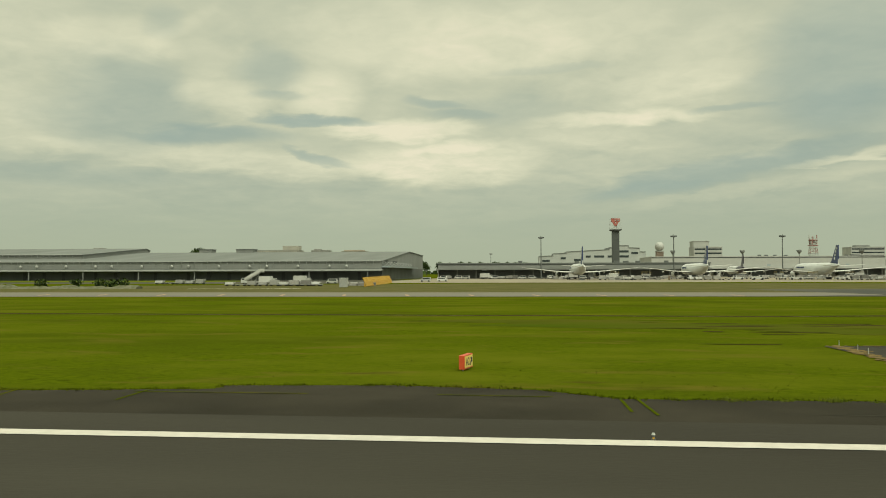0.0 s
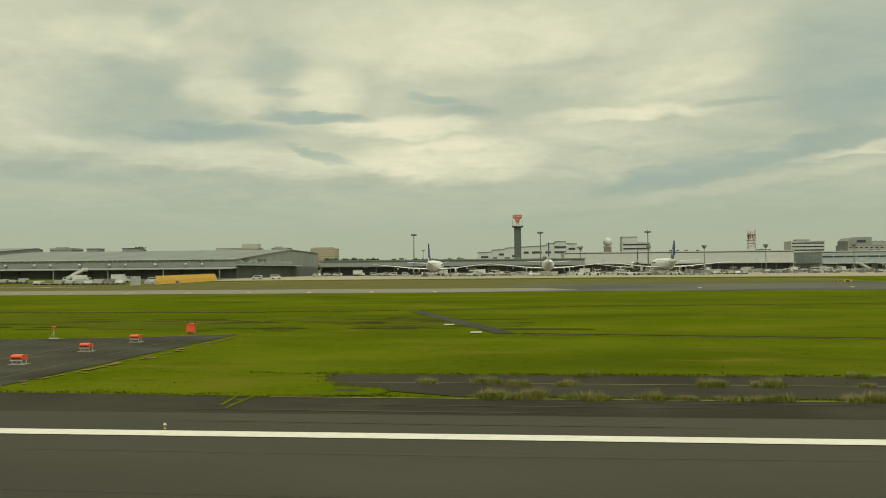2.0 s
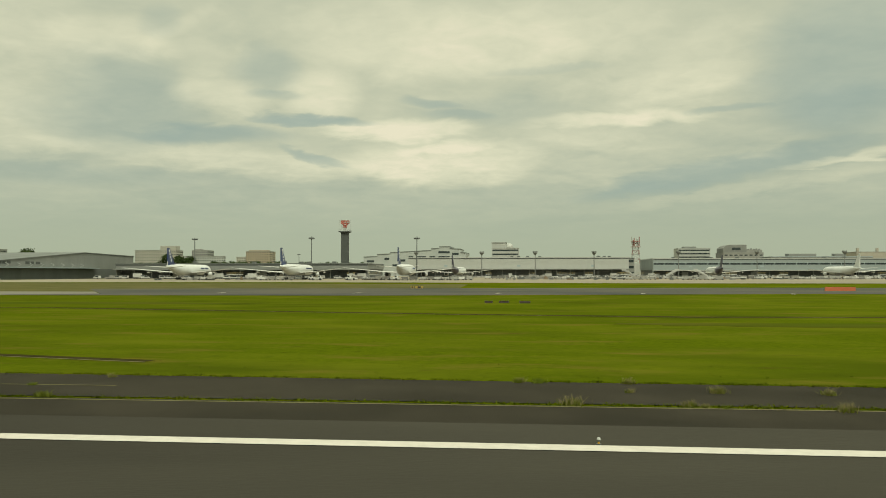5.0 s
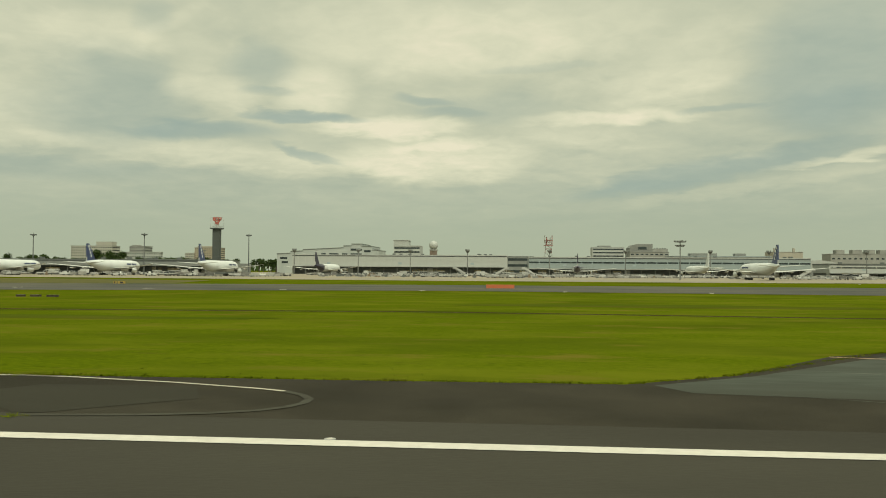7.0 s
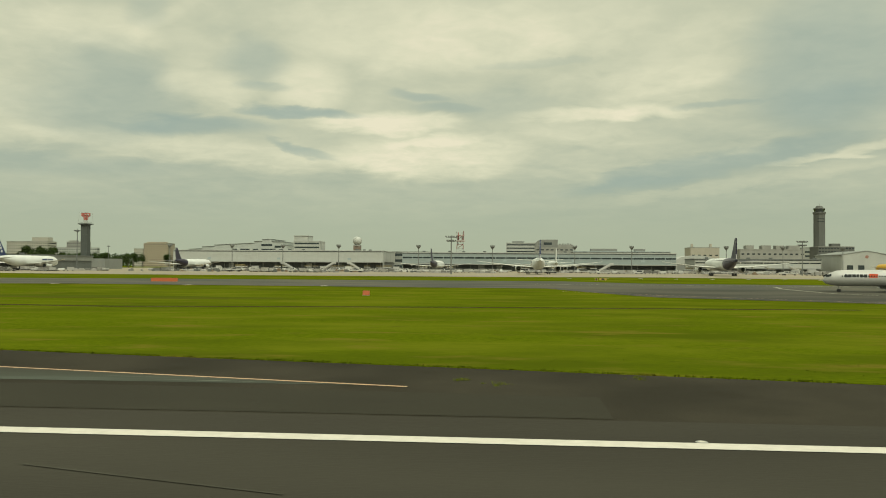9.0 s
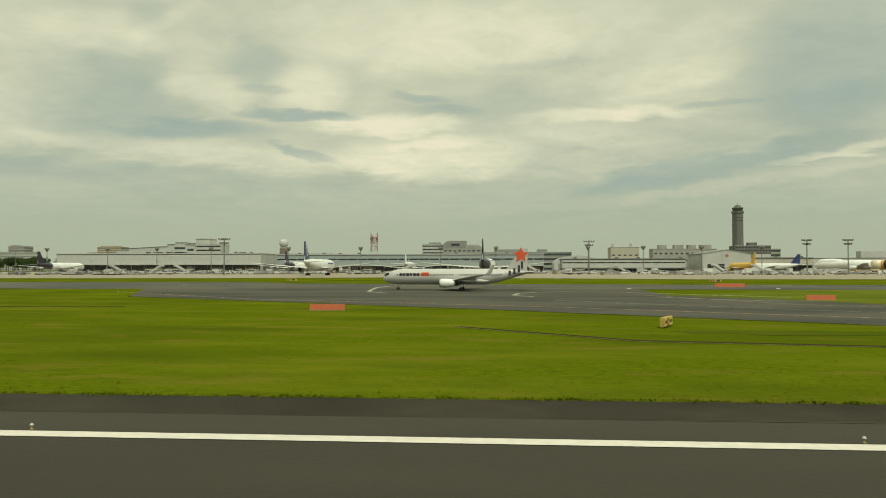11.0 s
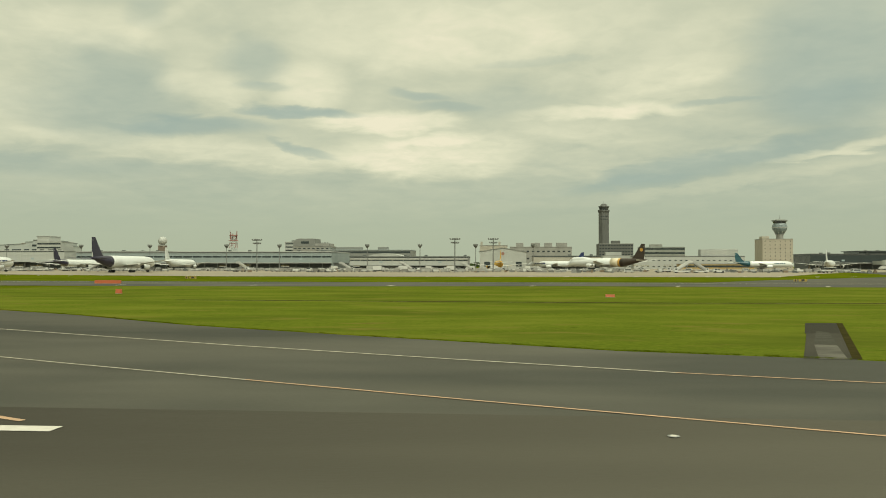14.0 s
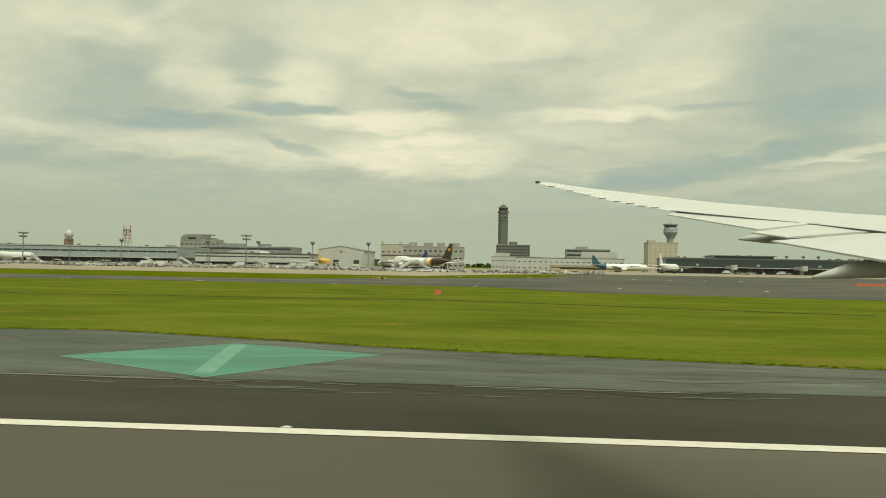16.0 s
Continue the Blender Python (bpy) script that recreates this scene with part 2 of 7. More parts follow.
GRASS = grass_material("mown_grass", 0.0, (100.0, 330.0, 0.88))
GRASS_DULL = grass_material("dull_mown_grass", -0.14)
GRASS_DRY = mat("dry_grass", (0.095, 0.082, 0.026), (0.062, 0.064, 0.012), 0.12, 0.95, bump=0.5, spec=0.1)
ASPHALT = mat("runway_asphalt", (0.044, 0.041, 0.030), (0.055, 0.051, 0.037), 0.35, 0.9, bump=0.25, fine=30, big=(0.037, 0.034, 0.025), bigscale=0.05, stretch=(0.25, 1, 1), spec=0.08)
ASPHALT_OLD = mat("shoulder_asphalt", (0.030, 0.0265, 0.0185), (0.041, 0.0365, 0.0265), 0.5, 0.95, bump=0.35, fine=25, big=(0.0245, 0.022, 0.0155), bigscale=0.11, spec=0.06)
# Runway brightens past x 684: veiling glare put into its colour.
ASPHALT_VEILED = mat("veiled_runway_asphalt", (0.094, 0.087, 0.067), (0.114, 0.106, 0.082), 0.3, 0.9, bump=0.25, fine=30, big=(0.076, 0.070, 0.054), bigscale=0.05, stretch=(0.25, 1, 1), spec=0.08, along=(684.0, 732.0, 0.44))
GREEN_PALE = mat("worn_green_paint", (0.120, 0.260, 0.190), (0.095, 0.215, 0.160), 0.5, 0.8, spec=0.2)
TAXI = mat("taxiway_asphalt", (0.078, 0.073, 0.057), (0.098, 0.092, 0.073), 0.4, 0.9, bump=0.2, fine=25, big=(0.058, 0.060, 0.052), bigscale=0.06, stretch=(0.4, 1, 1), spec=0.08)
EXIT_ASPHALT = mat("exit_asphalt", (0.090, 0.086, 0.068), (0.111, 0.106, 0.085), 0.4, 0.9, bump=0.2, fine=25, big=(0.062, 0.062, 0.051), bigscale=0.06, stretch=(0.4, 1, 1), spec=0.08, along=(675.0, 760.0, 0.70))
FADED = mat("faded_green_paint", (0.034, 0.037, 0.028), (0.066, 0.076, 0.061), 0.35, 0.88, bump=0.1, fine=5, big=(0.038, 0.040, 0.030), bigscale=0.16, stretch=(0.22, 1, 1), spec=0.15)
GREEN = mat("green_paint", (0.050, 0.165, 0.115), (0.085, 0.215, 0.155), 0.35, 0.8, bump=0.1, fine=5, big=(0.060, 0.145, 0.105), bigscale=0.2, stretch=(0.3, 1, 1), spec=0.2)
CONCRETE = mat("apron_concrete", (0.225, 0.196, 0.143), (0.265, 0.23, 0.17), 0.08, 0.9, fine=20, big=(0.22, 0.195, 0.145), bigscale=0.015, spec=0.2)
LINE_WHITE = mat("white_line_paint", (0.55, 0.515, 0.455), (0.46, 0.43, 0.38), 2.0, 0.75, bump=0.1)
LINE_ORANGE = mat("orange_line_paint", (0.45, 0.27, 0.15), (0.36, 0.24, 0.15), 1.2, 0.75)
ASPHALT_DARK = mat("dark_patched_asphalt", (0.028, 0.026, 0.019), (0.036, 0.034, 0.025), 0.5, 0.92, bump=0.2, fine=25, big=(0.032, 0.030, 0.022), bigscale=0.08, stretch=(0.3, 1, 1), spec=0.06)
ASPHALT_GREY = mat("grey_worn_asphalt", (0.060, 0.058, 0.046), (0.045, 0.043, 0.033), 0.6, 0.92, bump=0.2, fine=25, stretch=(0.25, 1, 1), spec=0.06)
TAXI_LINE = mat("pale_taxi_line", (0.30, 0.285, 0.225), (0.20, 0.19, 0.15), 1.2, 0.8)
LINE_FAINT = mat("worn_line_paint", (0.16, 0.15, 0.115), (0.075, 0.07, 0.055), 2.5, 0.8)
RED_PAINT = mat("red_ground_paint", (0.42, 0.17, 0.155), (0.44, 0.30, 0.27), 1.2, 0.85, fine=5)
HOLD_ORANGE = mat("orange_holding_paint", (0.46, 0.235, 0.075), (0.36, 0.19, 0.07), 1.5, 0.8)
SOIL = mat("bare_soil", (0.185, 0.130, 0.060), (0.12, 0.095, 0.040), 1.6, 1.0, bump=0.3, spec=0.0)
DITCH = mat("drain_concrete_dark", (0.028, 0.025, 0.009), (0.044, 0.038, 0.014), 0.7, 1.0, spec=0.0)
WHITE = mat("white_aircraft_paint", (0.62, 0.635, 0.615), (0.56, 0.575, 0.56), 0.15, 0.35)
WINGGREY = mat("grey_wing_paint", (0.50, 0.50, 0.46), (0.43, 0.43, 0.40), 0.4, 0.4)
SILVER = mat("silver_aircraft_paint", (0.40, 0.395, 0.375), (0.36, 0.355, 0.34), 0.2, 0.4)
NAVY = mat("navy_paint", (0.020, 0.035, 0.110), (0.025, 0.045, 0.13), 0.3, 0.35)
PURPLE = mat("dark_purple_paint", (0.018, 0.015, 0.034), (0.024, 0.019, 0.042), 0.3, 0.35)
BROWN = mat("dark_brown_paint", (0.035, 0.024, 0.016), (0.045, 0.030, 0.020), 0.3, 0.35)
GOLD = mat("gold_paint", (0.55, 0.30, 0.05), (0.50, 0.27, 0.05), 0.3, 0.4)
TEAL = mat("teal_paint", (0.015, 0.065, 0.085), (0.02, 0.08, 0.10), 0.3, 0.35)
ORANGE = mat("orange_paint", (0.58, 0.075, 0.02), (0.48, 0.065, 0.02), 1.5, 0.5)
YELLOW = mat("yellow_paint", (0.62, 0.36, 0.02), (0.55, 0.31, 0.02), 1.0, 0.5)
BLACK = mat("black_rubber", (0.02, 0.02, 0.02), (0.03, 0.03, 0.028), 2.0, 0.7)
STEEL = mat("galvanised_steel", (0.36, 0.36, 0.34), (0.28, 0.28, 0.27), 3.0, 0.5, metal=0.6)
DARKSTEEL = mat("dark_steel", (0.10, 0.11, 0.105), (0.075, 0.08, 0.08), 1.0, 0.6)
GLASS = mat("dark_window_glass", (0.030, 0.040, 0.042), (0.020, 0.028, 0.030), 0.2, 0.12, spec=0.8)
CLAD = mat("grey_metal_cladding", (0.200, 0.210, 0.194), (0.168, 0.177, 0.165), 0.12, 0.6, fine=12, stretch=(1, 1, 0.25))
JOINT = mat("dry_grass_joint", (0.17, 0.15, 0.085), (0.12, 0.115, 0.05), 1.5, 1.0, spec=0.0)
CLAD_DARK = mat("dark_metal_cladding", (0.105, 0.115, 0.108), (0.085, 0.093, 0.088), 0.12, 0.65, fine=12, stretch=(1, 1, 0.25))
CLAD_WHITE = mat("white_metal_cladding", (0.385, 0.395, 0.368), (0.325, 0.335, 0.312), 0.1, 0.6, fine=12, stretch=(1, 1, 0.25))
ROOF = mat("metal_roof", (0.130, 0.142, 0.132), (0.108, 0.118, 0.110), 0.08, 0.55, fine=16, stretch=(1, 0.2, 1))
BLUEROOF = mat("blue_grey_roof", (0.30, 0.35, 0.36), (0.25, 0.30, 0.31), 0.1, 0.45)
STONE = mat("beige_render", (0.37, 0.355, 0.305), (0.33, 0.315, 0.27), 0.1, 0.85, stretch=(1, 1, 0.4))
GREYWALL = mat("grey_concrete_wall", (0.26, 0.26, 0.235), (0.215, 0.215, 0.195), 0.1, 0.85, stretch=(1, 1, 0.4))
TOWERGREY = mat("dark_tower_panel", (0.060, 0.068, 0.062), (0.050, 0.057, 0.053), 0.15, 0.7, stretch=(1, 1, 0.3))
LEAF = mat("dark_foliage", (0.022, 0.040, 0.012), (0.045, 0.065, 0.018), 0.35, 0.95, spec=0.1)
WEED = mat("tall_weeds", (0.075, 0.105, 0.010), (0.125, 0.135, 0.022), 0.9, 1.0, spec=0.0)
MAST_GREY = mat("weathered_mast_steel", (0.150, 0.155, 0.145), (0.115, 0.12, 0.112), 0.8, 0.6)
LINE_PALE = mat("pale_line_paint", (0.43, 0.385, 0.30), (0.30, 0.27, 0.21), 1.2, 0.75)
BARK = mat("bark", (0.08, 0.06, 0.045), (0.05, 0.04, 0.03), 2.0, 0.9)


# ---- mesh helpers ----
def box(bm, x0, x1, y0, y1, z0, z1):
    v = [bm.verts.new(p) for p in ((x0, y0, z0), (x1, y0, z0), (x1, y1, z0), (x0, y1, z0), (x0, y0, z1), (x1, y0, z1), (x1, y1, z1), (x0, y1, z1))]
    for f in ((3, 2, 1, 0), (4, 5, 6, 7), (0, 1, 5, 4), (1, 2, 6, 5), (2, 3, 7, 6), (3, 0, 4, 7)):
        bm.faces.new([v[i] for i in f])
    return bm


def prism(bm, pts, z0, z1):
    """A sheet with thickness over the outline pts, anticlockwise from above."""
    area = sum(a[0] * b[1] - b[0] * a[1] for a, b in zip(pts, pts[1:] + pts[:1]))
    if area < 0:
        pts = pts[::-1]
    lo = [bm.verts.new((x, y, z0)) for x, y in pts]
    hi = [bm.verts.new((x, y, z1)) for x, y in pts]
    bm.faces.new(hi)
    bm.faces.new(lo[::-1])
    for i in range(len(pts)):
        j = (i + 1) % len(pts)
        bm.faces.new((lo[i], lo[j], hi[j], hi[i]))
    return bm


def profile_x(bm, pts, x0, x1):
    """An outline of (y, z) drawn out from x0 to x1."""
    area = sum(a[0] * b[1] - b[0] * a[1] for a, b in zip(pts, pts[1:] + pts[:1]))
    if area < 0:
        pts = pts[::-1]
    a = [bm.verts.new((x0, y, z)) for y, z in pts]
    b = [bm.verts.new((x1, y, z)) for y, z in pts]
    bm.faces.new(a[::-1])
    bm.faces.new(b)
    for i in range(len(pts)):
        j = (i + 1) % len(pts)
        bm.faces.new((a[i], a[j], b[j], b[i]))
    return bm


def tube(bm, x, y, z0, z1, r0, r1=None, n=10):
    r1 = r0 if r1 is None else r1
    a = [bm.verts.new((x + r0 * math.cos(6.28318 * i / n), y + r0 * math.sin(6.28318 * i / n), z0)) for i in range(n)]
    b = [bm.verts.new((x + r1 * math.cos(6.28318 * i / n), y + r1 * math.sin(6.28318 * i / n), z1)) for i in range(n)]
    bm.faces.new(a[::-1])
    bm.faces.new(b)
    for i in range(n):
        j = (i + 1) % n
        bm.faces.new((a[i], a[j], b[j], b[i]))
    return bm


def bar(bm, p, q, r=0.05, n=4):
    """A round or square bar from p to q."""
    p, q = Vector(p), Vector(q)
    w = (q - p).normalized()
    u = w.orthogonal().normalized()
    v = w.cross(u)
    ring = lambda c: [bm.verts.new(c + r * (math.cos(6.28318 * (i + 0.5) / n) * u + math.sin(6.28318 * (i + 0.5) / n) * v)) for i in range(n)]
    a, b = ring(p), ring(q)
    bm.faces.new(a[::-1])
    bm.faces.new(b)
    for i in range(n):
        j = (i + 1) % n
        bm.faces.new((a[i], a[j], b[j], b[i]))
    return bm


def loft(bm, rings, cap=True):
    """Joins rings of points, each a list of the same length."""
    vs = [[bm.verts.new(p) for p in r] for r in rings]
    n = len(vs[0])
    for a, b in zip(vs, vs[1:]):
        for i in range(n):
            j = (i + 1) % n
            bm.faces.new((a[i], a[j], b[j], b[i]))
    if cap:
        bm.faces.new(vs[0][::-1])
        bm.faces.new(vs[-1])
    bmesh.ops.recalc_face_normals(bm, faces=bm.faces)
    return bm


def part(name, bm, material, parent=None, label="", smooth_=False):
    me = bpy.data.meshes.new(name)
    bm.to_mesh(me)
    bm.free()
    me.materials.append(material)
    if smooth_:
        for p in me.polygons:
            p.use_smooth = True
    ob = new(name, me)
    if parent is not None:
        ob.parent = parent
    if label:
        tagged(ob, label)
    return ob


def BM():
    return bmesh.new()


def thing(name, label, category, m=None, group="", kind=""):
    ob = new(name)
    ob.empty_display_size = 0.5
    if m is not None:
        ob.matrix_basis = m
    return tagged(ob, label, category, group, kind)

# ---- ground, runway, taxiways ----
def ground_z(y):
    """The apron lies a little higher than the runway."""
    q = min(max((y - 170) / 240, 0), 1)
    return 2.6 * q * q * (3 - 2 * q)


GZ = ground_z(500)
ROWS_Y = [170 + 12 * i for i in range(21)]

bm = BM()
gx = [-4200 + 8400 * (i / 40) for i in range(41)]
gy = [-1500, -600, -200, 0, 60, 120] + ROWS_Y + [430, 500, 700, 1000, 1500, 2200, 3200, 4500]
gv = [[bm.verts.new((x + 400, y, ground_z(y))) for x in gx] for y in gy]
for j in range(len(gy) - 1):
    for i in range(40):
        bm.faces.new((gv[j][i], gv[j][i + 1], gv[j + 1][i + 1], gv[j + 1][i]))
tagged(part("ground", bm, GRASS), "flat mown green grass field of the airfield", "grass", kind="structure")


def sheet(name, pts, lift, material, label, category="pavement"):
    """A pavement or painted area that follows the ground."""
    b = BM()
    f = b.faces.new([b.verts.new((x, y, 0)) for x, y in pts])
    f.normal_update()
    if f.normal.z < 0:
        f.normal_flip()
    for y in ROWS_Y:
        bmesh.ops.bisect_plane(b, geom=b.verts[:] + b.edges[:] + b.faces[:], plane_co=(0, y, 0), plane_no=(0, 1, 0))
    bmesh.ops.triangulate(b, faces=b.faces[:])
    for v in b.verts:
        v.co.z = ground_z(v.co.y) + lift
    return tagged(part(name, b, material), label, category, kind="structure")


def line(name, pts, width, material, label, lift=0.075, gaps=None, step=6.0):
    """A painted line along pts; gaps: (length, space) where it is broken."""
    b = BM()
    run = 0.0
    for (xa, ya), (xb, yb) in zip(pts, pts[1:]):
        n = max(1, int(math.hypot(xb - xa, yb - ya) / step))
        d = Vector((xb - xa, yb - ya)).normalized()
        o = Vector((-d.y, d.x)) * width / 2
        for i in range(n):
            run += 1
            if gaps and int(run) % (gaps[0] + gaps[1]) >= gaps[0]:
                continue
            q = []
            for k in (i / n, (i + 1) / n):
                x, y = xa + (xb - xa) * k, ya + (yb - ya) * k
                q.append([(x + s * o.x, y + s * o.y, ground_z(y) + lift) for s in (1, -1)])
            b.faces.new([b.verts.new(p) for p in (q[0][1], q[1][1], q[1][0], q[0][0])])
    return tagged(part(name, b, material), label, "line marking", kind="structure")


sheet("runway", [(-900, -34), (1900, -34), (1900, 33.5), (-900, 33.5)], 0.05, ASPHALT_VEILED, "dark grey asphalt runway, paled towards one end by painted-in glare", "runway")
sheet("shoulder", [(-900, 33.5), (261, 33.5), (261, 38.2), (190, 38.3), (118, 37.8), (70, 38.1), (50.8, 38.8), (25, 39.6), (16.8, 39.8), (4.5, 39.5),
      (0.5, 42.2), (-7.1, 43.3), (-16.3, 42.5), (-16.5, 41.2), (-27.4, 39.6), (-900, 39.6)],
      0.045, ASPHALT_OLD, "worn dark asphalt shoulder beside the runway", "shoulder")
sheet("service_strip", [(66.4, 42.5), (75, 38.7), (118, 38.5), (190, 38.9), (258, 38.9), (262, 41.2), (260.6, 45.1), (194, 47), (165, 47.8), (138, 47.7), (111, 46.6), (66.4, 46.8)],
      0.04, ASPHALT_OLD, "cracked asphalt strip overgrown with weeds", "pavement")
sheet("shoulder", [(261, 33.5), (642, 33.5), (642, 38.3), (500, 38.3), (470, 40.5), (437.5, 45.3), (413.8, 49.8), (387, 54.6), (359, 60.5), (339, 66.2), (334, 63), (324, 50.6),
      (317, 45.8), (298, 45.4), (262, 45.1), (268, 41.2), (261, 38.6)],
      0.045, ASPHALT_OLD, "worn dark asphalt fillet where an exit leaves the runway", "shoulder")
sheet("faded_paint", [(318.5, 45.6), (325, 50.3), (338.5, 64), (360, 54.8), (384, 47.2), (411, 41.9), (381, 41.6), (351, 41.3), (338, 40.6), (320, 43)],
      0.055, FADED, "faded grey-green paint on the exit fillet", "ground paint")
ASPHALT_PAD = mat("pad_asphalt", (0.036, 0.034, 0.026), (0.056, 0.053, 0.042), 0.35, 0.95, bump=0.3, fine=14, big=(0.030, 0.028, 0.021), bigscale=0.14, spec=0.06)
sheet("landing_aid_pad", [(25.5, 40.8), (24.2, 69.8), (41.4, 72.2), (50.3, 76.3), (50.0, 39.9)], 0.04, ASPHALT_PAD, "dark asphalt pad round the approach lights", "pavement")
for pts, w in (([(35.6, 68.1), (35.9, 41.2)], 0.35), ([(41.2, 68.3), (41.7, 41)], 0.3), ([(42.5, 73), (43, 41)], 0.22), ([(47.1, 72.5), (48, 41)], 0.22),
               ([(26, 60), (34, 60.4)], 0.2), ([(27, 53), (36, 53)], 0.2), ([(25.4, 40.2), (50, 39.7)], 0.35)):
    line("grass_joint", pts, w * 0.26, JOINT, "dry grass growing in a pavement joint", 0.06)
rq = random.Random(12)
def blob(b, x, y, a, w, z, n=11):
    """A ragged flat patch round x, y."""
    b.faces.new([b.verts.new((x + a * rq.uniform(0.6, 1.15) * math.cos(6.28318 * i / n), y + w * rq.uniform(0.6, 1.15) * math.sin(6.28318 * i / n), z)) for i in range(n)])


b = BM()
k_ = 0
for pts, step, a, w in (([(25.4, 70.5), (24.8, 60), (24.6, 50), (24.7, 43), (25.6, 40.3)], 0.16, 0.55, 0.5), ([(50.6, 40.3), (51.0, 52), (51.5, 64), (51.4, 76.5)], 0.9, 0.4, 0.7),
                        ([(26, 40.3), (32, 40.5), (36.5, 40.5), (41, 40.1), (49.5, 39.9)], 0.3, 0.6, 0.13), ([(33.2, 40.4), (36.6, 40.6), (39.4, 40.4)], 0.12, 0.7, 0.32),
                        ([(36.6, 40.2), (36.3, 38.4), (36.0, 36.7)], 0.09, 0.32, 0.35), ([(34.6, 40.2), (34.3, 38.6), (34.1, 36.6)], 0.12, 0.14, 0.4), ([(27, 69.8), (34, 70.6), (41, 71.8), (50, 75.9)], 0.8, 0.9, 0.35)):
    for (xa, ya), (xb, yb) in zip(pts, pts[1:]):
        n_ = int(math.hypot(xb - xa, yb - ya) / step)
        for i_ in range(n_):
            k_ += 1
            u_ = (i_ + rq.random()) / n_
            blob(b, xa + (xb - xa) * u_ + rq.gauss(0, 0.32), ya + (yb - ya) * u_ + rq.gauss(0, 0.15), a * rq.uniform(0.2, 0.95), w * rq.uniform(0.2, 0.95), 0.052 + 0.00003 * k_)
tagged(part("soil_patches", b, SOIL), "ragged patches of bare brown soil round the pad", "soil", kind="stuff")
b = BM()
for k_ in range(46):
    blob(b, rq.uniform(14, 82), rq.gauss(93, 6.5), rq.uniform(1.2, 5.5), rq.uniform(0.25, 1.1), 0.030 + 0.0001 * k_)
tagged(part("mud_streaks", b, mat("damp_mud", (0.050, 0.046, 0.012), (0.036, 0.034, 0.010), 0.5, 1.0, spec=0.0)), "dark damp mud streaks in the mown grass", "mud", kind="stuff")

sheet("grass_field", [(648.3, 107), (665.5, 96.5), (686, 81), (703, 71.5), (714, 65.8), (726.5, 59.2), (739, 55.6), (751.5, 51), (763, 48), (775, 45.9), (792, 43.2), (810, 67.5), (818, 68.3), (848, 58.3), (876, 53.2), (920, 46), (970, 39.5), (1900, 39.5),
      (1900, 187), (936, 187), (870, 200), (850, 226), (733, 231), (606, 224), (567, 185), (584, 162.9), (597.6, 135.3)], 0.02, GRASS_DULL, "duller olive-green mown grass field", "grass")
# damp, dull patches in the grass
DAMP = mat("damp_dull_grass", (0.056, 0.066, 0.006), (0.080, 0.078, 0.012), 0.14, 1.0, bump=0.5, fine=14, big=(0.050, 0.072, 0.005), bigscale=0.05, stretch=(0.4, 1, 1), spec=0.0)
rp = random.Random(6)
for k, (x, y, a, w) in enumerate(((20, 96, 26, 6), (38, 88, 14, 5), (58, 100, 14, 6), (2, 104, 16, 4), (70, 90, 10, 6), (340, 150, 40, 8), (250, 100, 30, 4), (560, 80, 12, 3), (120, 160, 40, 7))):
    pts = []
    for i in range(22):
        q, r = 6.28318 * i / 22, rp.uniform(0.72, 1.15)
        pts.append((x + a * r * math.cos(q), y + w * r * math.sin(q)))
    sheet("damp_grass", pts, 0.022 + 0.0005 * k, DAMP, "dull damp patch in the mown grass", "grass")
# exit taxiway that joins the runway, and the grass that it cuts
sheet("exit_taxiway", [(642, 33.5), (642, 42.2), (635.7, 46.5), (625, 49.4), (615, 57), (593.3, 71.8), (573.7, 88.6), (527.3, 122.4), (448.5, 173.6), (425, 232), (566, 232),
      (567, 185), (584, 162.9), (597.6, 135.3), (648.3, 107), (665.5, 96.5), (686, 81), (703, 71.5), (714, 65.8), (726.5, 59.2), (739, 55.6), (751.5, 51), (763, 48), (775, 45.9), (792, 43.2), (792, 33.5)],
      0.04, EXIT_ASPHALT, "grey asphalt exit taxiway with tyre marks", "taxiway")
SHOULDER_END = mat("brown_grey_asphalt", (0.042, 0.039, 0.029), (0.055, 0.051, 0.039), 0.4, 0.92, bump=0.2, fine=12, big=(0.036, 0.034, 0.026), bigscale=0.1, stretch=(0.3, 1, 1), spec=0.06)
sheet("shoulder", [(792, 33.5), (792, 43.8), (810, 67.5), (818, 68.3), (848, 58.3), (876, 53.2), (920, 46), (970, 39.5), (1900, 39.5), (1900, 33.5)],
      0.042, SHOULDER_END, "worn dark asphalt fillet beside the runway", "shoulder")
sheet("dark_patch", [(785.6, 29.9), (797.5, 29.4), (815, 29.7), (831, 29.0), (1900, 29.0), (1900, 33.55), (788.4, 33.55)], 0.058, SHOULDER_END, "darker asphalt along the edge of the runway", "pavement")
FADED_END = mat("streaked_faded_paint", (0.046, 0.049, 0.039), (0.112, 0.122, 0.102), 0.30, 0.85, bump=0.1, fine=6, big=(0.058, 0.068, 0.056), bigscale=0.14, stretch=(0.25, 1, 1), spec=0.15)
WORN = mat("worn_pale_asphalt", (0.122, 0.115, 0.095), (0.085, 0.080, 0.065), 0.6, 0.9, fine=6, big=(0.068, 0.064, 0.052), bigscale=0.35, spec=0.08)
sheet("faded_paint", [(793, 43.9), (810.4, 66.9), (818, 67.7), (848, 57.6), (876, 52.6), (905, 48), (905, 42), (871, 41.8), (837, 41.5), (795, 42.3)],
      0.060, FADED_END, "faded grey-green paint on the exit fillet", "ground paint")
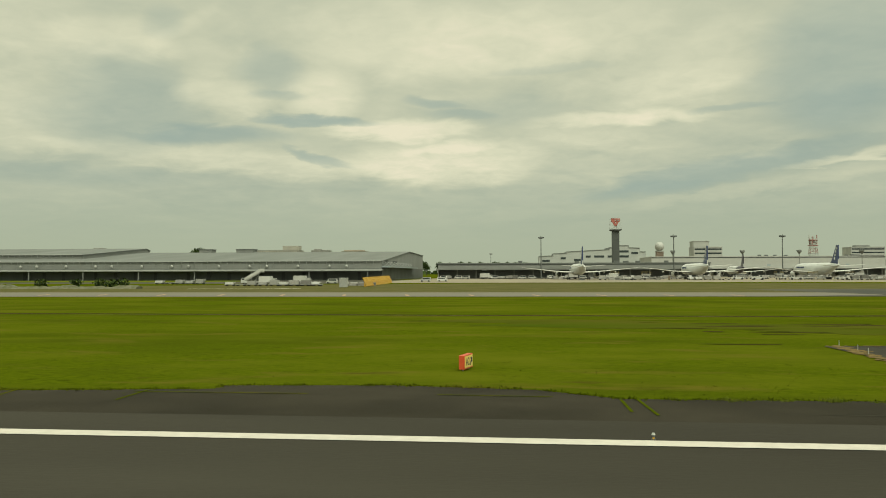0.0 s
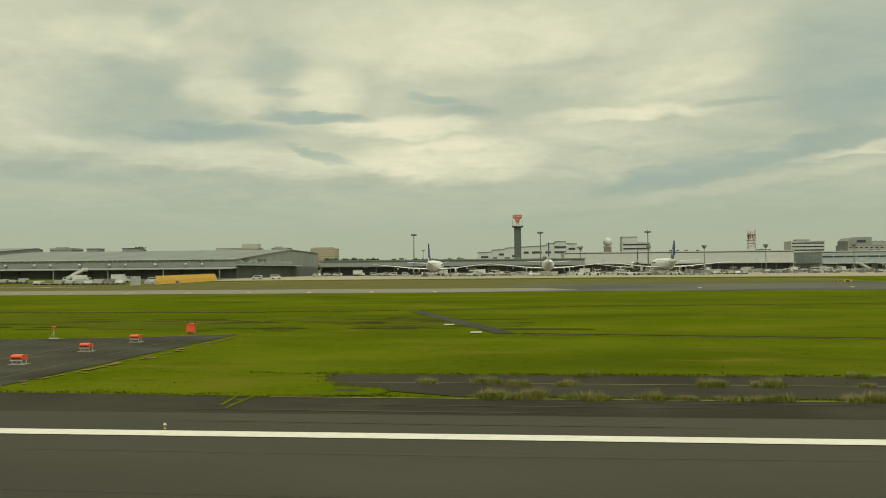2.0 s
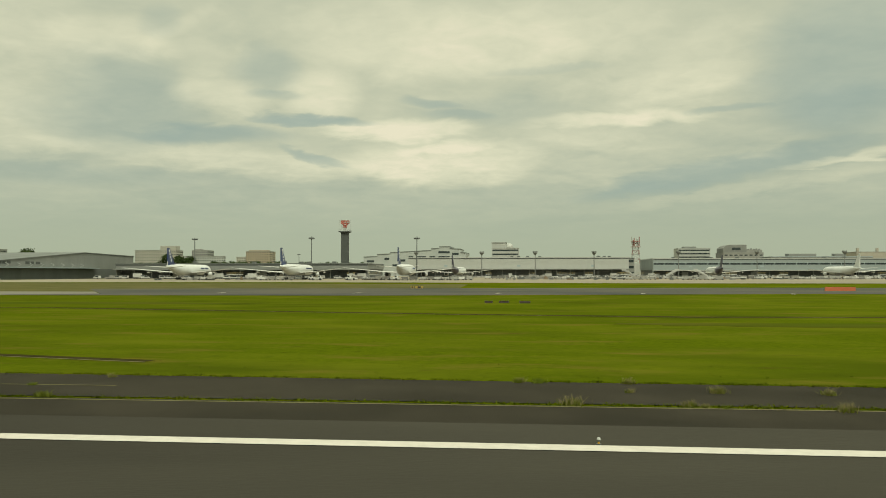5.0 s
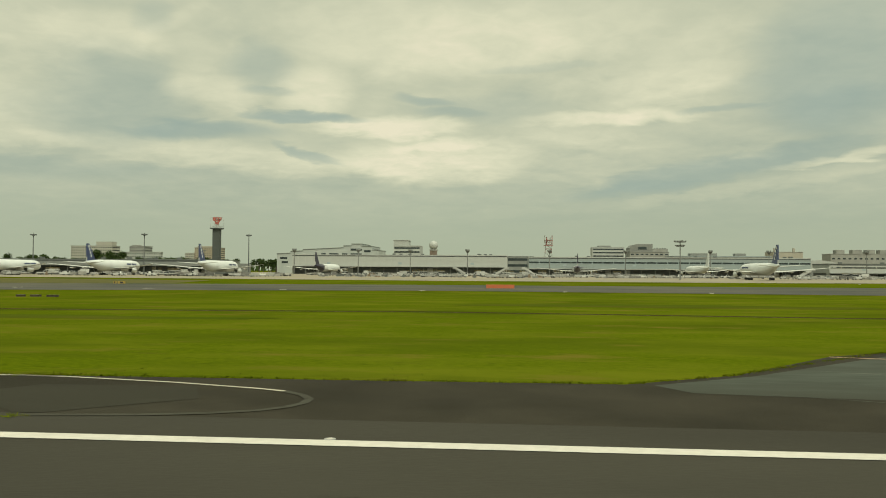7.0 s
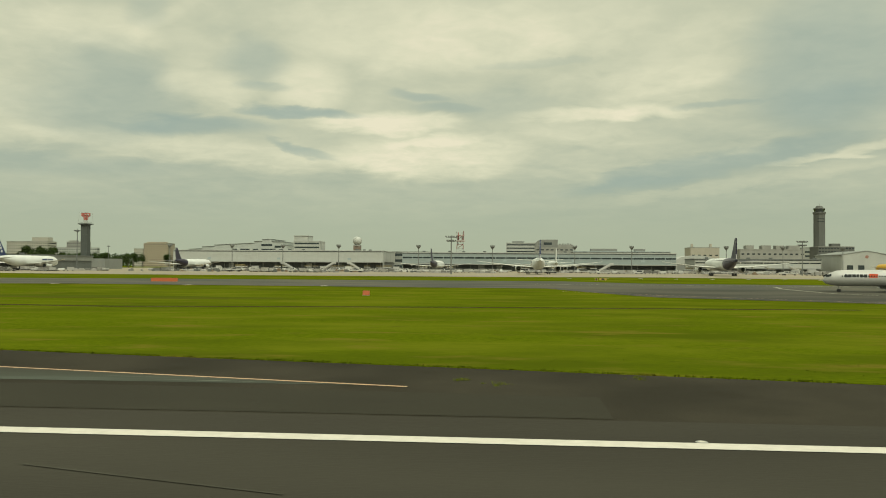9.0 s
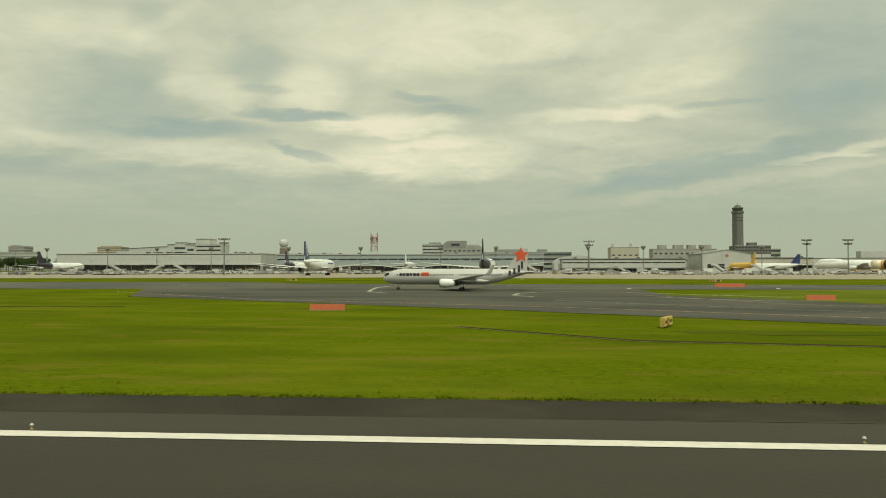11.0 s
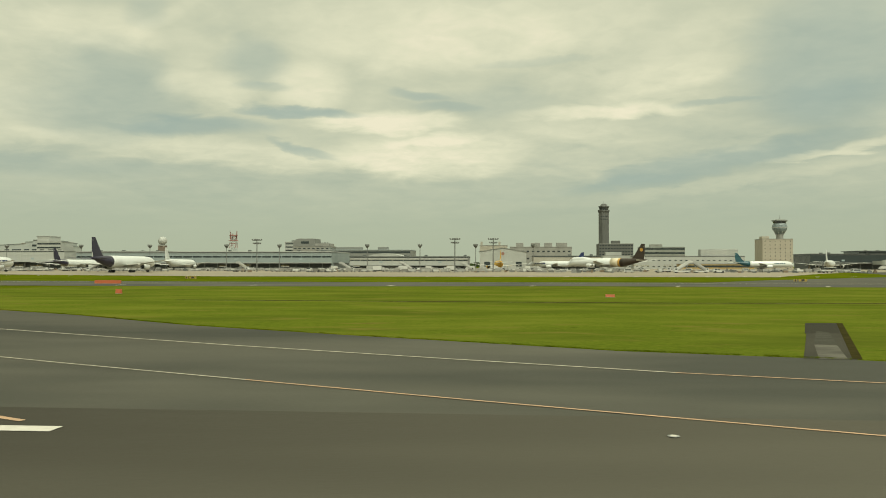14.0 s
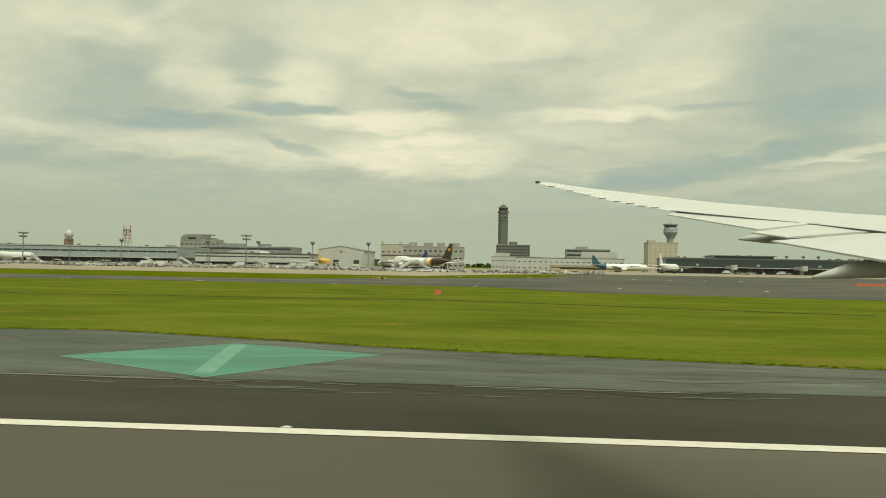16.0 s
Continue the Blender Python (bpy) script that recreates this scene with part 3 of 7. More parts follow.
sheet("green_marking", [(824.9, 49.2), (832.8, 59.4), (844.1, 54.4), (836.9, 41.8)], 0.068, GREEN, "bright green painted diamond on the asphalt", "ground paint")
sheet("worn_band", [(813.4, 62), (816, 62.2), (815.4, 42.6), (813.8, 42.4)], 0.066, WORN, "pale worn band over faded paint", "ground paint")
sheet("worn_band", [(835.7, 43.1), (836.8, 43.3), (833.8, 58.7), (832.6, 58.5)], 0.074, GREEN_PALE, "pale worn band over green paint", "ground paint")
sheet("drain_cover_strip", [(737.7, 55.2), (741.0, 55.0), (745.7, 68.2), (752.9, 88.7), (749.4, 88.3), (742.6, 69)], 0.05, SHOULDER_END, "dark asphalt strip across the grass", "pavement")
sheet("drain_cover_strip", [(738.7, 55.3), (740.5, 55.2), (743.6, 65.2), (742.0, 65.4)], 0.056, WORN, "pale worn slab in the dark strip", "pavement")
sheet("drain_cover_strip", [(742.1, 65.9), (743.8, 65.7), (747.6, 77.5), (747.0, 79.0)], 0.056, ASPHALT_GREY, "grey worn slab in the dark strip", "pavement")
sheet("verge_asphalt", [(757, 49.6), (759.4, 48.2), (765.7, 45.4), (773, 42.6), (779.5, 38.6), (781.6, 34.8), (786, 33.6), (792, 33.6), (792, 43.3), (781.7, 44.7), (768.6, 46.6)], 0.046, SHOULDER_END, "darker asphalt verge along the grass", "pavement")
sheet("drain_cover_strip", [(60.5, 119.4), (62.6, 119.3), (77.2, 77.3), (75, 77.3)], 0.05, SHOULDER_END, "grey asphalt strip across the grass", "pavement")
for pts, w in (([(77.6, 77.0), (92, 74.4), (127, 69), (136, 66.3), (167, 59.4), (186, 55)], 0.8),
               ([(-400, 119), (-62, 118.6), (32, 117.1), (58.8, 121)], 0.9), ([(62, 121), (91, 134), (128, 138)], 0.7),
               ([(128, 138), (200, 122), (234, 117.1), (300, 121.8), (360, 116.5), (408, 124), (470, 128)], 0.9),
               ([(659, 141.8), (740, 137), (813, 140), (841, 145), (905, 120)], 0.9), ([(526.7, 85.7), (542.8, 70.3), (571, 64.6)], 0.8)):
    line("drain", pts, w * (2.5 if pts[0][1] > 100 else 1.5), DITCH, "narrow concrete drain sunk in the grass", 0.03)
    line("drain_kerb", [(x, y - w * 0.95) for x, y in pts], 0.22, JOINT, "pale concrete lip along the drain", 0.034)

for x, y in ((69.5, 89.3), (73.2, 78.2)):
    sheet("drain_cover", [(x - 0.55, y - 0.8), (x + 0.55, y - 0.8), (x + 0.55, y + 0.8), (x - 0.55, y + 0.8)], 0.08, LINE_PALE, "pale square concrete drain cover", "drain cover")
MATS_OF_GRASS = ([(232, 38.25), (262, 38.25), (267, 39), (269, 40.6), (267.4, 41.6), (268, 42.4), (263, 43.4), (261, 44.9), (250, 46.0), (232, 47.2)],
                 [(62, 47), (66.7, 46.4), (67.2, 43.4), (68.1, 43.1), (68, 41.9), (70.6, 41.2), (71.4, 40), (71.1, 38.9), (68.8, 38.4), (65.3, 38.0), (60.7, 38.4)],
                 [(120.5, 37.7), (121.4, 38.7), (123.0, 38.9), (123.0, 41.1), (123.5, 40.6), (125.1, 39.6), (126.4, 39.2), (126.0, 37.8), (124.8, 37.4), (123.2, 37.7)],
                 [(142.4, 37.9), (145.2, 38.0), (147.9, 38.3), (149.6, 38.4), (151.0, 38.9), (151.5, 38.1), (149.4, 37.8), (148.5, 37.5), (146.0, 37.6), (143.0, 37.4)],
                 [(153.6, 38.3), (153.1, 40.4), (154.2, 40.4), (154.3, 41.0), (155.7, 41.0), (156.5, 40.0), (156.0, 38.4), (155.2, 37.7), (154.7, 37.1), (154.6, 34.5), (154.3, 34.9), (154.1, 37.2)])
for k, pts in enumerate(MATS_OF_GRASS):
    sheet("grass_mat", pts, 0.066, GRASS if k < 2 else GRASS_DULL, "low mat of bright grass creeping over the asphalt", "grass")
sheet("asphalt_gap", [(68.4, 40.3), (69.2, 40.7), (70.2, 40.4), (69.6, 39.9), (68.8, 39.9)], 0.07, ASPHALT_DARK, "dark gap of asphalt in the grass", "pavement")
for pts, w in (([(68.1, 43.2), (92, 42.8), (120, 42.8), (160, 42.6), (190, 42.6)], 0.16), ([(66, 37.95), (110, 37.8), (170, 37.75), (261, 38.1)], 0.2)):
    line("grass_joint", pts, w, JOINT, "dry grass growing in a pavement joint", 0.064)
line("drain_slot", [(744.1, 45.2), (745.7, 50.2)], 0.35, DITCH, "narrow dark drain slot in the asphalt", 0.062)
line("grass_tongue", [(71, 38.2), (90, 38.05), (118, 37.95), (135, 37.9)], 0.22, GRASS, "thin line of grass growing in a crack", 0.072)
# parallel taxiway, grass strip and apron beyond
sheet("parallel_taxiway", [(-1500, 203), (-118, 203), (-3, 207), (60, 209), (92, 222), (82, 238), (0, 238), (-155, 236), (-1500, 236)], 0.05,
      mat("pale_taxiway", (0.125, 0.115, 0.085), (0.15, 0.136, 0.10), 0.1, 0.9, fine=20), "pale worn parallel taxiway", "taxiway")
sheet("parallel_taxiway", [(106, 211), (171, 213), (290, 233), (400, 226), (425, 226), (566, 226), (606, 224), (660, 224), (733, 231), (850, 226), (870, 200), (936, 187), (1900, 187),
      (1900, 480), (900, 470), (870, 330), (805, 285), (780, 262), (727, 261), (660, 260), (580, 264), (460, 272), (436, 288), (286, 284), (192, 276), (106, 268), (66.5, 262.2), (92.5, 222), (61, 209)],
      0.055, TAXI, "grey asphalt parallel taxiway", "taxiway")
sheet("dry_verge", [(-1500, 236.5), (-155, 236.5), (0, 238.5), (82, 238.5), (66.5, 262.6), (104, 268.4), (190, 280), (190, 318), (110, 330), (-16, 330), (-180, 295), (-1500, 295)], 0.03, GRASS_DRY,
      "brownish dry grass verge before the apron", "grass")
sheet("yard_verge", [(-1500, 362), (-160, 352), (-120, 375), (-150, 402), (-1500, 400)], 0.075, GRASS_DULL, "rough green grass before the warehouses", "grass")
sheet("service_lot", [(-1500, 330), (-62, 330), (-62, 412), (-1500, 412)], 0.05, TAXI, "grey asphalt yard before the warehouses", "pavement")
sheet("apron", [(-62, 338), (105, 350), (280, 338), (400, 338), (480, 350), (600, 322), (700, 322), (820, 322), (880, 420), (900, 475), (1400, 500), (1400, 1300), (-62, 1300)],
      0.06, CONCRETE, "pale concrete aircraft parking apron", "apron")

# runway and taxiway markings
line("runway_edge_line", [(-900, 29.07), (702, 29.07)], 0.95, LINE_WHITE, "broad white painted runway edge line")
line("runway_edge_line", [(832.4, 29.07), (1900, 29.07)], 0.95, LINE_WHITE, "broad white painted runway edge line")
for pts, w in (([(538.7, 129.3), (605.6, 83.4), (647.5, 55.3), (683, 38.6), (699.8, 30.5)], 0.32),
               ([(538.7, 129.3), (480, 160), (430, 205)], 0.3),
               ([(652.3, 51.5), (667, 44.6), (681, 38.4), (689, 34.9), (699, 30.0)], 0.10),
               ([(728, 47.4), (745.7, 41.6), (761.5, 37.5), (780, 33.8), (793, 31.5), (808, 30.2), (831, 29.1)], 0.22),
               ([(745.7, 41.0), (761.5, 36.9), (780, 33.2), (793, 30.9), (808, 29.6), (831, 28.5)], 0.12),
               ([(614, 110.5), (580, 140), (560, 190)], 0.3),
               ([(333.7, 62.4), (359.6, 55), (383.8, 47.3), (412.7, 41.5)], 0.3)):
    line("taxiway_edge_line", pts, w, LINE_ORANGE, "thin orange-yellow taxiway edge line")
line("taxiway_edge_line", [(614, 110.5), (640, 93), (664, 77.5), (686, 66.5), (698, 60.6), (715, 53), (728, 47.4)], 0.28, LINE_PALE, "thin worn pale taxiway edge line")
line("exit_centre_line", [(704.7, 42.5), (717, 36.9), (731.7, 30.55), (739.8, 27.65), (748.1, 24.95), (757, 22.15), (800, 10.8)], 0.2, LINE_ORANGE, "thin orange exit centre line")
line("exit_centre_line", [(540, 156), (575, 122), (605, 99), (635, 79), (664.5, 61.8), (679, 54.6), (691, 48.8), (704.7, 42.5)], 0.2, LINE_PALE, "thin worn pale exit centre line")
for pts, w in (([(333.7, 46.4), (350.6, 41.5)], 0.3), ([(282, 45), (286.4, 44.6), (293, 43.2), (298, 41.6), (299.6, 40.9)], 0.3), ([(286, 44.8), (262, 44.6)], 0.15),
               ([(795, 42.6), (815, 41.6), (835.6, 40.9)], 0.4), ([(850, 41.2), (862, 41.0)], 0.25), ([(340, 40.8), (384, 41.8)], 0.3),
               ([(536.8, 175.7), (532.6, 184), (533.6, 195.7), (538, 203), (544.9, 208), (558, 205), (569.5, 194.5), (580, 184), (589.2, 174.5)], 1.0), ([(562.2, 175.1), (570.6, 164.1), (581.5, 154.2)], 0.8), ([(501.9, 196.7), (496, 206), (494.3, 219), (493, 236), (495.2, 248.8), (508, 256), (522.9, 258.2)], 1.0), ([(425, 258), (560, 258), (640, 255)], 0.9), ([(690, 256), (860, 252)], 0.9)):
    line("worn_line", pts, w, TAXI_LINE if pts[0][1] > 120 else LINE_PALE if 280 < pts[0][0] < 290 else LINE_FAINT, "thin worn pale line on asphalt")
for k in range(63):
    x = -1000 + 17 * k
    line("taxiway_dash", [(x, 211), (x - 1.6, 219)], 0.9, LINE_ORANGE, "short orange taxiway edge dash", 0.09)
for k in range(22):
    x = 124 + 40 * k
    if not 400 < x < 560:
        line("taxiway_dash", [(x, 229), (x + 1.0, 233)], 1.1, LINE_PALE, "short pale taxiway edge dash", 0.09)
for k in range(38):
    line("apron_dash", [(440 + 13.6 * k, 324), (441.8 + 13.6 * k, 326.5)], 1.5, LINE_WHITE, "short white dash along the apron edge", 0.09)
for x0, y0, x1, y1, x2, y2, x3, y3 in ((605.7, 84.2, 611.6, 78.8, 616.0, 89.5, 608.9, 97.0), (609.6, 98.6, 616.6, 91.0, 620.6, 108.8, 613.1, 109.3)):
    sheet("red_marking", [(x0, y0), (x1, y1), (x2, y2), (x3, y3)], 0.07, RED_PAINT, "red painted sign panel on the taxiway", "ground paint")
    for a in (0.25, 0.5, 0.75):
        xa, ya, xb, yb = x0 + (x3 - x0) * a, y0 + (y3 - y0) * a, x1 + (x2 - x1) * a, y1 + (y2 - y1) * a
        line("marking_bar", [(xa + (xb - xa) * 0.2, ya + (yb - ya) * 0.2), (xa + (xb - xa) * 0.8, ya + (yb - ya) * 0.8)], 1.2, LINE_WHITE, "white bar on a red painted panel", 0.09)
for k in range(4):
    line("holding_line", [(612.2 + k * 1.0, 78.3), (624.0 + k * 1.0, 107.8)], 0.36, HOLD_ORANGE, "orange runway holding position line", 0.08, gaps=None if k < 2 else (1, 1), step=0.95)

b = BM()
arc = [(299.6, 40.9), (300.8, 39.8), (301.5, 38.6), (301.5, 37.4), (301.0, 36.2), (300.0, 35.2), (298.2, 34.3), (295.5, 33.6), (291, 33.0)]
for (xa, ya), (xb, yb) in zip(arc, arc[1:]):
    d = Vector((xb - xa, yb - ya)).normalized() * 0.22
    b.faces.new([b.verts.new(p) for p in ((xa - d.y, ya + d.x, 0.0745), (xa + d.y, ya - d.x, 0.0745), (xb + d.y, yb - d.x, 0.0745), (xb - d.y, yb + d.x, 0.0745))])
tagged(part("worn_arc", b, ASPHALT_GREY), "faded grey arc of old paint", "line marking", kind="structure")
# patches, cracks and grass tongues on the shoulder
for pts in ([(-19.7, 37), (-19.7, 40.4)], [(-20.2, 39.8), (-11, 39.8)], [(-4.5, 40), (1.2, 39.8)], [(4.4, 39.2), (4.5, 35.7)], [(5.2, 39.4), (5.5, 34.9)], [(64.3, 38.0), (64.5, 35.4)], [(65.1, 38.0), (65.0, 34.7)], [(-26.3, 37.7), (-26.8, 40.7)],
            [(268.7, 39.4), (275.6, 38.9), (282.8, 35.6), (290.7, 32.4)]):
    line("grass_tongue", pts, 0.16, GRASS, "thin line of grass growing in a crack", 0.072)
for pts in ([(284.6, 38.4), (290, 33.6), (291.2, 33.6), (296.3, 38.1), (294.7, 41.9), (286.5, 41.7)], [(338, 33.6), (422, 33.8), (422, 39.3), (400, 40.4), (352, 40.5)],
            [(781, 35.4), (787, 33.6), (792, 43), (782, 43.4)]):
    sheet("dark_patch", pts, 0.06, SHOULDER_END if pts[0][0] > 700 else ASPHALT_DARK, "dark resurfaced patch of asphalt", "pavement")
sheet("pale_strip", [(607, 65), (612.7, 57.6), (619.5, 52), (625, 46.6), (628, 43), (629, 38.4), (655, 38.5), (651, 41.5), (647, 43.9), (640, 45.4), (632.8, 47.4), (622, 54), (614, 62)], 0.055, TAXI, "pale grey worn strip along the weeds", "pavement")
sheet("worn_band", [(813.2, 30.0), (815.9, 29.9), (815.8, 33.6), (815.4, 42.2), (813.9, 42.2), (813.6, 33.6)], 0.064, mat("faint_worn_asphalt", (0.072, 0.067, 0.053), (0.050, 0.047, 0.036), 0.5, 0.9, fine=6, big=(0.046, 0.043, 0.033), bigscale=0.3, spec=0.06), "pale worn band on the shoulder", "pavement")
line("worn_line", [(403.2, 24.2), (407.1, 23.1), (411.9, 21.8)], 0.1, ASPHALT_GREY, "thin worn pale line on asphalt")
# long faint streaks left along the runway and over the exit
rs = random.Random(31)
streaks = {}
for n, xa, xb, ya, yb, lift, kinds in ((14, -80, 640, 10, 27.5, 0.056, (ASPHALT,)), (14, -80, 640, 30.2, 37.2, 0.062, (ASPHALT,))):
    for k in range(n):
        x, y, ln, w = rs.uniform(xa, xb), rs.uniform(ya, yb), rs.uniform(8, 55), rs.uniform(0.08, 0.35)
        b = streaks.setdefault(rs.choice(kinds), BM())
        x2, y2, z = x + ln, y + rs.uniform(-0.5, 0.5), lift + 0.0002 * k
        b.faces.new([b.verts.new(p) for p in ((x, y, z), (x + ln / 2, (y + y2) / 2 - w / 2, z), (x2, y2, z), (x + ln / 2, (y + y2) / 2 + w / 2, z))])
for m_, b in streaks.items():
    tagged(part("tyre_streaks", b, m_), "faint long streaks along the asphalt", "tyre marks", kind="stuff")
b = BM()
def inside(x, y, pts):
    r = False
    for (xa, ya), (xb, yb) in zip(pts, pts[1:] + pts[:1]):
        if (ya > y) != (yb > y) and x < xa + (xb - xa) * (y - ya) / (yb - ya):
            r = not r
    return r


FILLET_A = [(318.5, 45.6), (325, 50.3), (338.5, 64), (360, 54.8), (384, 47.2), (411, 41.9), (381, 40), (351, 38), (330, 38), (320, 43)]
FILLET_B = [(793, 43.9), (810.4, 66.9), (818, 67.7), (848, 57.6), (876, 52.6), (920, 45), (930, 38), (800, 38)]
b2 = BM()
for k in range(900):
    area = FILLET_A if k % 6 == 0 else FILLET_B
    x, y = rs.uniform(area[0][0], area[0][0] + 130), rs.uniform(38, 68)
    ln, w = rs.uniform(1.5, 11), rs.uniform(0.05, 0.34)
    y2, z = y - ln * rs.choice((0.0, 0.05, 0.12, -0.12, -0.3, 0.45)), 0.0645 + 0.000004 * k
    if inside(x, y, area) and inside(x + ln, y2, area):
        c = b2 if k % 5 < 2 and area is FILLET_B else b
        c.faces.new([c.verts.new(p) for p in ((x, y, z), (x + ln / 2, (y + y2) / 2 - w / 2, z), (x + ln, y2, z), (x + ln / 2, (y + y2) / 2 + w / 2, z))])
tagged(part("scuff_streaks", b2, mat("dark_scuffed_paint", (0.044, 0.043, 0.034), (0.060, 0.060, 0.048), 0.5, 0.9, spec=0.06)), "dark scuffed streaks over faded paint", "tyre marks", kind="stuff")
tagged(part("paint_streaks", b, mat("pale_paint_streak", (0.125, 0.128, 0.105), (0.080, 0.092, 0.076), 0.5, 0.9, stretch=(0.3, 1, 1), spec=0.1)), "pale worn streaks of old paint", "ground paint", kind="stuff")
for pts, w in (([(837, 41.8), (824.9, 49.2)], 0.14), ([(824.9, 49.2), (832.8, 59.4)], 0.14), ([(832.8, 59.4), (844.1, 54.4)], 0.14), ([(844.1, 54.4), (836.9, 41.8)], 0.14), ([(826, 48.9), (843.4, 53.6)], 0.35)):
    line("paint_edge", pts, w, GREEN_PALE, "paler edge of the green painted diamond", 0.078)
sheet("service_strip", [(553, 38.5), (640, 38.5), (634, 42), (625, 46.6), (553, 46.6)], 0.046, ASPHALT_OLD, "dark asphalt strip under the weeds", "pavement")
sheet("tyre_scrub", [(660.6, 41.1), (665.4, 40.2), (673.7, 38.2), (680, 35.6), (687.1, 33.7), (678, 34.2), (668.9, 36.5), (662.5, 37.4)], 0.047, mat("rubber_scrub", (0.050, 0.048, 0.038), (0.060, 0.057, 0.045), 0.3, 0.9, spec=0.06), "dark rubber scrub on the exit curve", "tyre marks")
line("strip_edge", [(753.4, 90.3), (741.2, 55.5)], 0.6, DITCH, "dark damp edge of the asphalt strip", 0.056)
sheet("strip_end", [(749.8, 90), (753.4, 90.3), (748.6, 76.5), (745.0, 76.2)], 0.053, ASPHALT_DARK, "dark older end of the asphalt strip", "pavement")

# ---- buildings ----
def mesh_of(bm, material, name="piece"):
    me = bpy.data.meshes.new(name)
    bm.to_mesh(me)
    bm.free()
    me.materials.append(material)
    return me


def piece(name, me, parent, loc=(0, 0, 0), rz=0.0):
    ob = new(name, me)
    ob.parent = parent
    ob.matrix_basis = pose(*loc, 0, 0, rz)
    return ob


def terminal(label, x0, x1, y0, depth, h, wall, upper=0.45, band=GLASS, doors=8.0, canopy_out=3.0, seed=1, roof=ROOF, panels=6.0, strip=None):
    """A long cargo terminal that faces the apron: docks under a canopy, clad wall, flat roof."""
    rnd = random.Random(seed)
    w = x1 - x0
    t = thing("cargo_terminal", label, "building", pose(x0, y0, GZ))
    hc = h * upper
    part("upper_wall", box(BM(), 0, w, 0, depth, hc, h - 0.7), wall, t)
    # dock wall takes dark cladding, its colour deepening the shade below the canopy
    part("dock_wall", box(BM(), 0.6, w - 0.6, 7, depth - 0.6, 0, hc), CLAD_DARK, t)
    part("roof", box(BM(), -0.4, w + 0.4, -0.5, depth + 0.4, h - 0.7, h), roof, t)
    part("canopy", box(BM(), -0.5, w + 0.5, -canopy_out, 0.4, hc - 0.5, hc + 0.15), CLAD_WHITE if h > 12 else CLAD, t)
    # dark strip laid on the wall to draw the shade under the roof edge
    part("eaves_gap", box(BM(), 0.1, w - 0.1, -0.14, 0.0, h - 1.55, h - 0.75), DARKSTEEL, t)
    part("end_wall", box(BM(), 0, 0.6, 0, 7, 0, hc), wall, t)
    part("end_wall", box(BM(), w - 0.6, w, 0, 7, 0, hc), wall, t)
    n = int(w / panels)
    me = mesh_of(box(BM(), 0.06, w / n - 0.06, -0.1, 0.02, hc + 0.25, h - 1.6), wall, "panel")
    for i in range(n):
        piece("panel", me, t, (w / n * i, 0, 0))
    nw = int(w / 9)
    win = mesh_of(box(BM(), 0, w / nw - 0.5, -0.16, -0.04, h * 0.66, h * 0.75), band, "window")
    if strip:
        part("window_band_frame", box(BM(), 0, w, -0.14, -0.03, h * 0.64, h * 0.77), strip, t)
        for i in range(nw):
            piece("window", win, t, (w / nw * i + 0.25, -0.03, 0))
    nd = int(w / doors)
    door = mesh_of(box(BM(), 0, doors * 0.62, 6.75, 7.05, 0, hc * 0.8), DARKSTEEL, "dock_door")
    shut = mesh_of(box(BM(), 0, doors * 0.62, 6.75, 7.05, 0, hc * 0.8), CLAD_WHITE, "dock_shutter")
    for i in range(nd):
        piece("dock_door", door if rnd.random() < 0.88 else shut, t, (w / nd * i + 1.2, 0, 0))
    pil = mesh_of(box(BM(), -0.25, 0.25, -0.3, 0.3, 0, hc - 0.5), CLAD, "pillar")
    for i in range(int(w / 12) + 1):
        piece("pillar", pil, t, (min(12 * i + 0.4, w - 0.4), 0.6, 0))
    vent = mesh_of(box(BM(), 0, 2.6, 0, 2.2, 0, 1.3), CLAD_DARK, "roof_vent")
    for i in range(int(w / 22)):
        piece("roof_vent", vent, t, (rnd.uniform(2, w - 4), rnd.uniform(3, min(depth - 4, 20)), h))
    me = mesh_of(box(BM(), 0, 3.0, -0.2, -0.06, h * 0.52, h * 0.62), BLUEROOF, "sign_board")
    for i in range(max(2, int(w / 55))):
        piece("sign_board", me, t, (w * (i + 0.5) / max(2, int(w / 55)), 0, 0))
    return t


